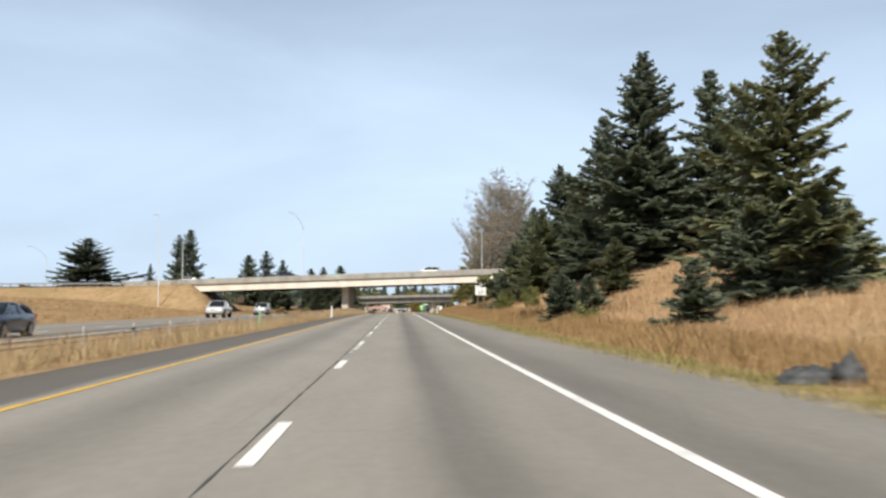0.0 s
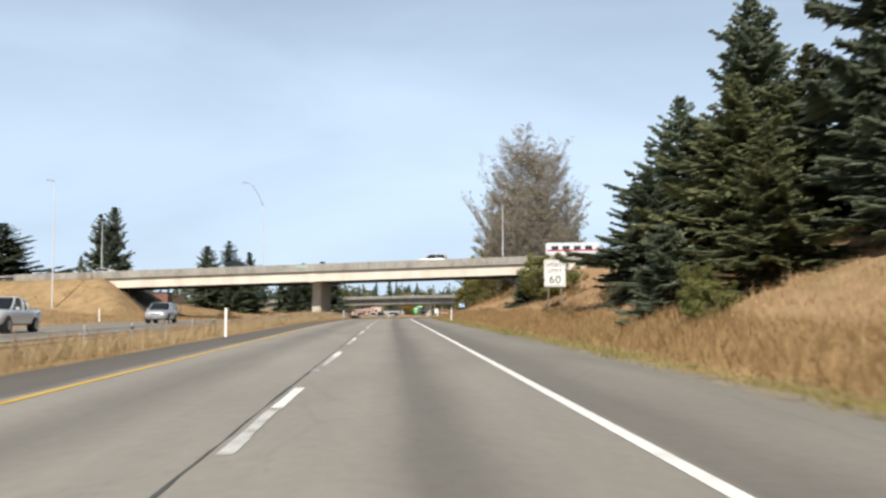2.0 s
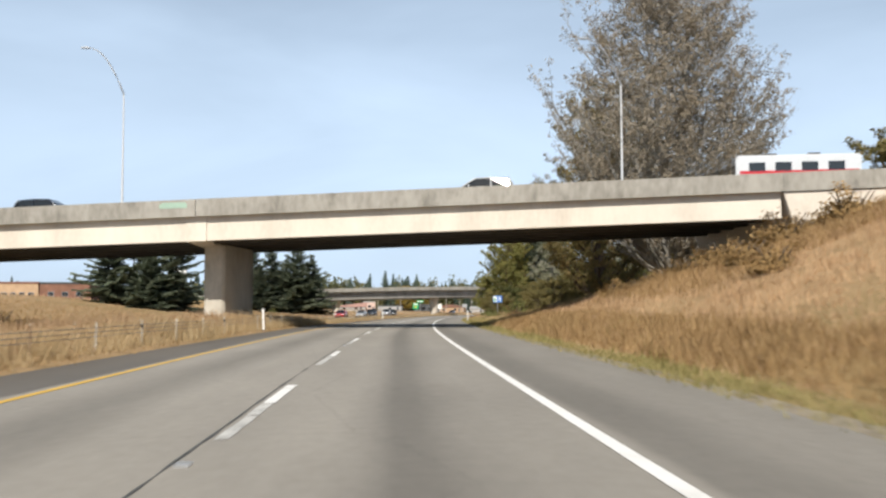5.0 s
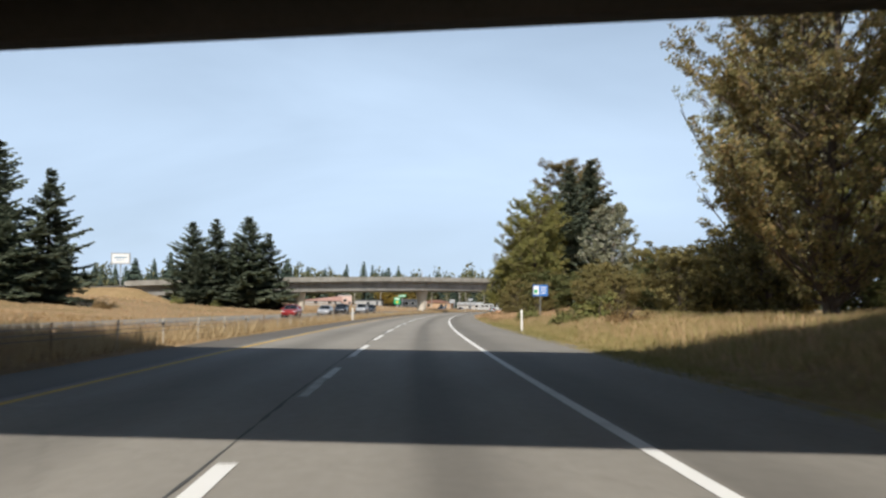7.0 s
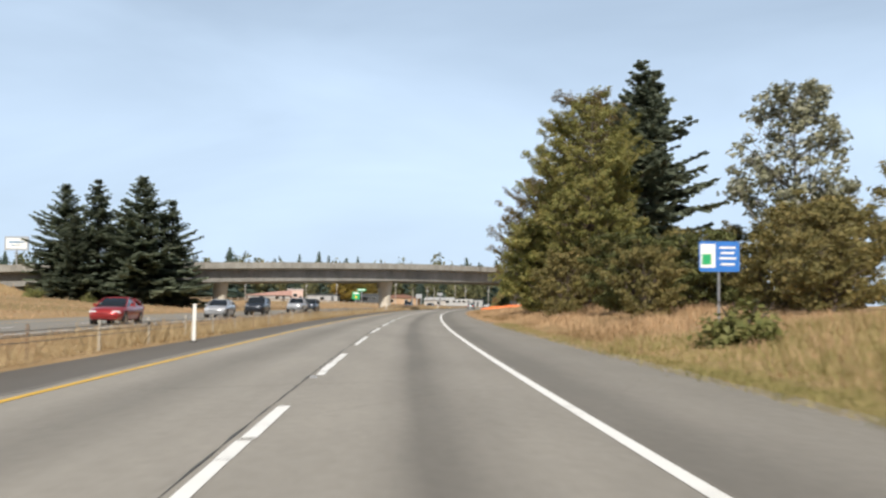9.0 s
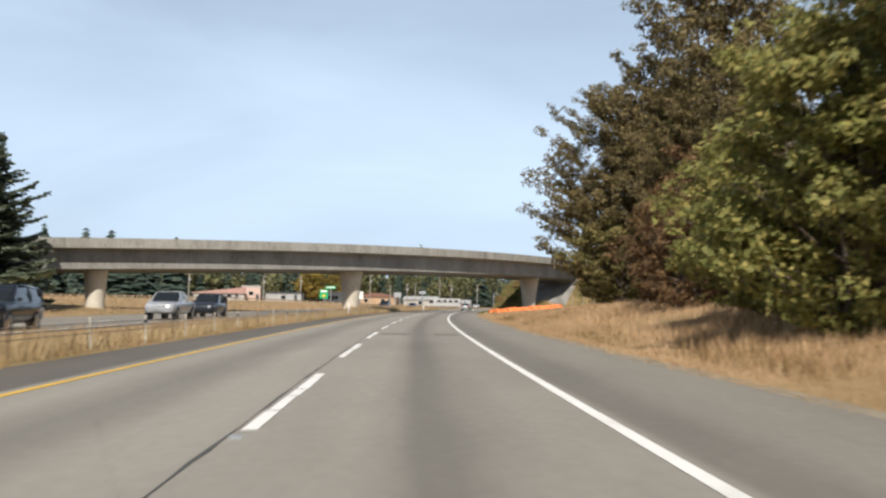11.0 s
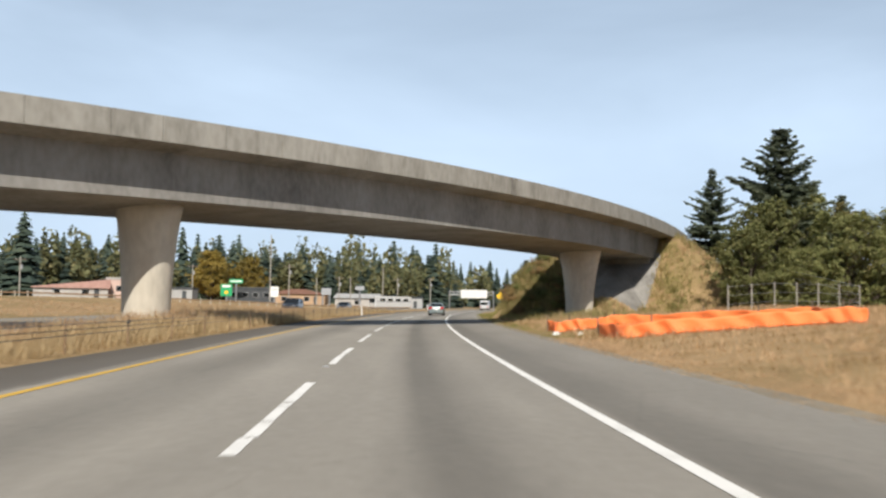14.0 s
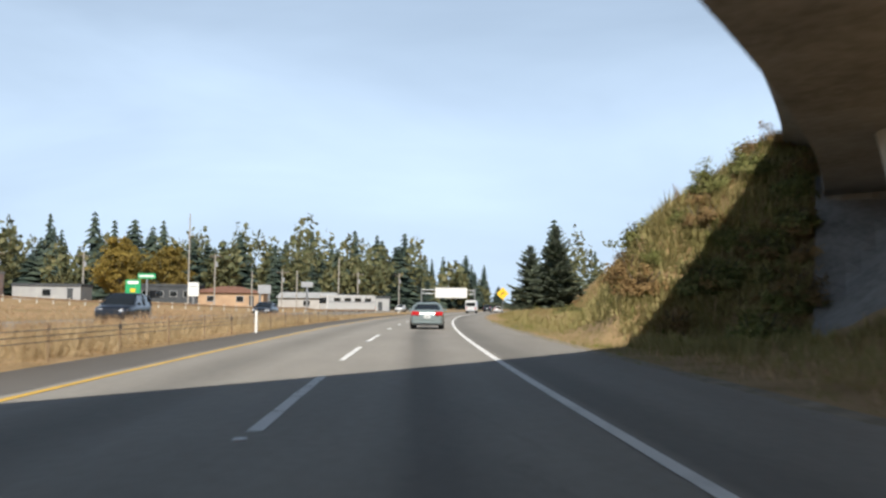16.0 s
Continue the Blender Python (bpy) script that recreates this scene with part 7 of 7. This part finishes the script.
def car(kind, colour, label, m, group="vehicles on the highway"):
    ob = thing("car" if kind != "pickup" else "pickup_truck", label, "car" if kind != "pickup" else "pickup truck", group, "", m)
    B, C = BODY[kind], CABIN[kind]
    W = max(b[1] for b in B)
    g = Geo()
    g.loft([[(x, y, z) for x, z in section(w, zb, zt, cr)] for y, w, zb, zt, cr in B])
    part("body", g, PAINT[colour], ob, smooth=True)
    g = Geo()
    g.loft([[(s * x, y, z) for s, x, z in ((-1, w0, z0 - 0.05), (-1, w1 + 0.03, z1 - 0.09), (-1, w1 - 0.08, z1), (1, w1 - 0.08, z1), (1, w1 + 0.03, z1 - 0.09), (1, w0, z0 - 0.05))] for y, z0, w0, z1, w1 in C])
    part("glazing", g, M["glass"], ob, "dark tinted windows", smooth=False)
    g = Geo()
    g.loft([[(s * x, y, z) for s, x, z in ((-1, w1 + 0.02, z1 - 0.05), (-1, w1 - 0.1, z1 + 0.022), (1, w1 - 0.1, z1 + 0.022), (1, w1 + 0.02, z1 - 0.05))] for y, z0, w0, z1, w1 in C[1:-2]])
    part("roof", g, PAINT[colour], ob, smooth=True)
    for s in (-1, 1):
        for i0, i1, nm in ((0, 1, "rear_pillar"), (2, 2, "middle_pillar"), (len(C) - 1, len(C) - 3, "front_pillar")):
            a, b = C[i0], C[i1]
            g = Geo()
            g.tube([(s * a[2], a[0], a[1] - 0.04), (s * ((a[2] + b[4]) / 2 + 0.06), (a[0] + b[0]) / 2, (a[1] + b[3]) / 2), (s * (b[4] - 0.0), b[0], b[3] - 0.03)], [0.075 if nm == "rear_pillar" else 0.04] * 3, 6)
            part(nm, g, PAINT[colour], ob)
    ty, ri = WHEEL[kind]
    r = {"sedan": 0.33, "suv": 0.37, "pickup": 0.4}[kind]
    yf, yr = B[-1][0] - 0.92, B[0][0] + 0.98
    for s in (-1, 1):
        for y in (yf, yr):
            g = Geo()
            g.loft([[(s * x, y + (r + 0.07) * math.cos(6.2832 * k / 20), r + (r + 0.07) * math.sin(6.2832 * k / 20)) for k in range(20)] for x in (W - 0.28, W - 0.01)])
            part("wheel_arch", g, M["black"], ob)
            wh = part("wheel", ty, None, ob)
            wh.location = (s * (W - 0.09), y, r)
            part("rim", ri, None, wh)
    y0, y1 = B[0][0], B[-1][0]
    zt = B[1][3]
    for s in (-1, 1):
        g = Geo()
        g.box((0.44 if kind == "sedan" else 0.2, 0.3, 0.24 if kind == "sedan" else 0.42), pose(s * (W - (0.3 if kind == "sedan" else 0.2)), y0 + (0.1 if kind == "sedan" else 0.17), zt - (0.12 if kind == "sedan" else 0.2), 0, 0, s * 14))
        part("tail_lamp", g, M["red_light"], ob, "red tail lamp", bevel=0.04)
        g = Geo()
        g.box((0.44, 0.3, 0.15), pose(s * (W - 0.33), y1 - 0.21, B[-2][3] - 0.1, 0, 0, -s * 16))
        part("headlamp", g, M["clear_light"], ob, "clear headlamp", bevel=0.04)
        g = Geo()
        g.box((0.2, 0.1, 0.13), pose(s * (W + 0.08), C[-2][0] - 0.02, C[-2][1] + 0.08))
        part("mirror", g, PAINT[colour], ob, bevel=0.03)
    g = Geo()
    g.box((W * 1.7, 0.16, 0.2), pose(0, y0 + 0.06, B[1][2] + 0.1))
    part("rear_bumper", g, M["black"] if kind != "sedan" else PAINT[colour], ob, bevel=0.05)
    g = Geo()
    g.box((W * 1.3, 0.12, 0.1), pose(0, y0 + 0.09, B[1][2] + 0.0))
    part("diffuser", g, M["black"], ob)
    g = Geo()
    g.box((0.32, 0.02, 0.16), pose(0, y0 - 0.015 if kind != "sedan" else y0 + 0.0, zt - 0.28))
    pl = part("licence_plate", g, M["sign_white"], ob, "white plate")
    g = Geo()
    g.box((0.22, 0.006, 0.05), pose(0, y0 - 0.03 if kind != "sedan" else y0 - 0.014, zt - 0.28))
    part("plate_bar", g, M["sign_back"], pl)
    g = Geo()
    g.box((W * 0.95, 0.1, 0.16), pose(0, y1 - 0.05, B[-2][3] - 0.18))
    part("grille", g, M["black"], ob, bevel=0.03)
    g = Geo()
    g.box((W * 1.5, 0.14, 0.18), pose(0, y1 - 0.07, B[-2][2] + 0.12))
    part("front_bumper", g, PAINT[colour], ob, bevel=0.05)
    if kind == "pickup":
        g = Geo()
        g.box((W * 1.6, 1.6, 0.04), pose(0, -1.8, 1.2))
        part("bed_opening", g, M["black"], ob)
    return ob


def on_road(y, u, back=False):
    x, z = at_u(y, u)
    return pose(x, y, z + 0.005, 0, 0, -math.degrees(heading(y)) + (180 if back else 0))


car("sedan", "teal", "grey-green sedan with red tail lamps driving ahead in the lane", on_road(531.0, 2.05))
car("sedan", "navy", "dark slate blue sedan in the oncoming lanes", on_road(42.5, -15.3, True))
car("pickup", "white", "white pickup truck in the oncoming lanes", on_road(110, -18.0, True))
car("suv", "silver", "silver sport utility car in the oncoming lanes", on_road(146, -18.2, True))
car("sedan", "silver", "silver sedan in the oncoming lanes", on_road(349, -14.5, True))
car("suv", "dark", "dark blue sport utility car in the oncoming lanes", on_road(366, -14.5, True))
car("pickup", "silver", "silver pickup truck in the oncoming lanes", on_road(392, -14.5, True))
car("suv", "dark", "dark sport utility car in the oncoming lanes", on_road(403, -14.5, True))
car("sedan", "red", "red sedan in the oncoming lanes", on_road(322, -14.6, True))
car("suv", "dark", "dark sport utility car in the oncoming lanes", on_road(533, -14.6, True))
car("sedan", "dark", "dark sedan in the oncoming lanes", on_road(574, -14.6, True))
car("sedan", "white", "white sedan far ahead on the highway", on_road(700, 5.2))
car("suv", "dark", "dark car far ahead on the highway", on_road(712, 1.8))
car("sedan", "white", "white sedan far ahead on the highway", on_road(690, -14.8, True))


def on_deck(x, off, back):
    return pose(x, b1_y(x, off), float(b1_z(x)) + 1.905, 0, 0, (-101.3 if back else 78.7))


car("suv", "white", "white sport utility car crossing the overpass", on_deck(7.0, 4.5, False), "vehicles on the overpass")
car("suv", "dark", "dark sport utility car crossing the overpass", on_deck(-22.5, 5.2, True), "vehicles on the overpass")
car("sedan", "white", "white sedan crossing the overpass", on_deck(-45, 4.6, False), "vehicles on the overpass")


def box_vehicle(name, label, category, w, L, h, z0, body, stripe_mat, glass_front, m, stripes=True):
    ob = thing(name, label, category, "", "", m)
    g = Geo()
    g.box((w, L, h - z0), pose(0, 0, (h + z0) / 2))
    part("body", g, body, ob, bevel=0.12)
    if stripes:
        for s in (-1, 1):
            g = Geo()
            g.box((0.012, L * 0.94, 0.22), pose(s * (w / 2 + 0.004), 0, h * 0.62))
            part("stripe", g, stripe_mat, ob, "painted side stripe")
    for s in (-1, 1):
        for k in range(4):
            g = Geo()
            g.box((0.02, L * 0.13, 0.6), pose(s * (w / 2 + 0.006), -L * 0.33 + k * L * 0.21, h * 0.74))
            part("window", g, M["glass"], ob)
    for y in (L / 2, -L / 2):
        g = Geo()
        g.box((w * 0.84, 0.03, (h - z0) * 0.36), pose(0, y, h * 0.68))
        part("window", g, M["glass"], ob)
    for s in (-1, 1):
        for y in (-L * 0.28, L * 0.34):
            wh = part("wheel", WHEEL["pickup"][0], None, ob)
            wh.location = (s * (w / 2 - 0.14), y, 0.4)
            part("rim", WHEEL["pickup"][1], None, wh)
        g = Geo()
        g.box((0.2, 0.04, 0.35), pose(s * (w / 2 - 0.2), -L / 2 - 0.01, z0 + 0.5))
        part("tail_lamp", g, M["red_light"], ob)
    g = Geo()
    g.box((w * 0.9, L * 0.9, 0.2), pose(0, 0, z0))
    part("chassis", g, M["black"], ob)
    for k in range(2):
        g = Geo()
        g.box((0.7, 0.9, 0.25), pose(0, -L * 0.2 + k * L * 0.35, h + 0.1))
        part("roof_unit", g, M["black"], ob, bevel=0.06)
    return ob


box_vehicle("motorhome", "white motorhome with a red stripe crossing the overpass", "motorhome", 2.4, 8.2, 3.1, 0.55, PAINT["white"], M["red_light"], True, on_deck(28.9, 11.0, True))
box_vehicle("coach", "pale grey coach standing beyond the far road", "bus", 2.5, 11.5, 3.4, 0.5, PAINT["white"], M["sign_back"], True, upright(58.0, 662.0, 120))
box_vehicle("white_van", "white delivery van far ahead on the highway", "van", 2.1, 5.4, 2.5, 0.45, PAINT["white"], M["sign_back"], True, on_road(668, 2.0), False)
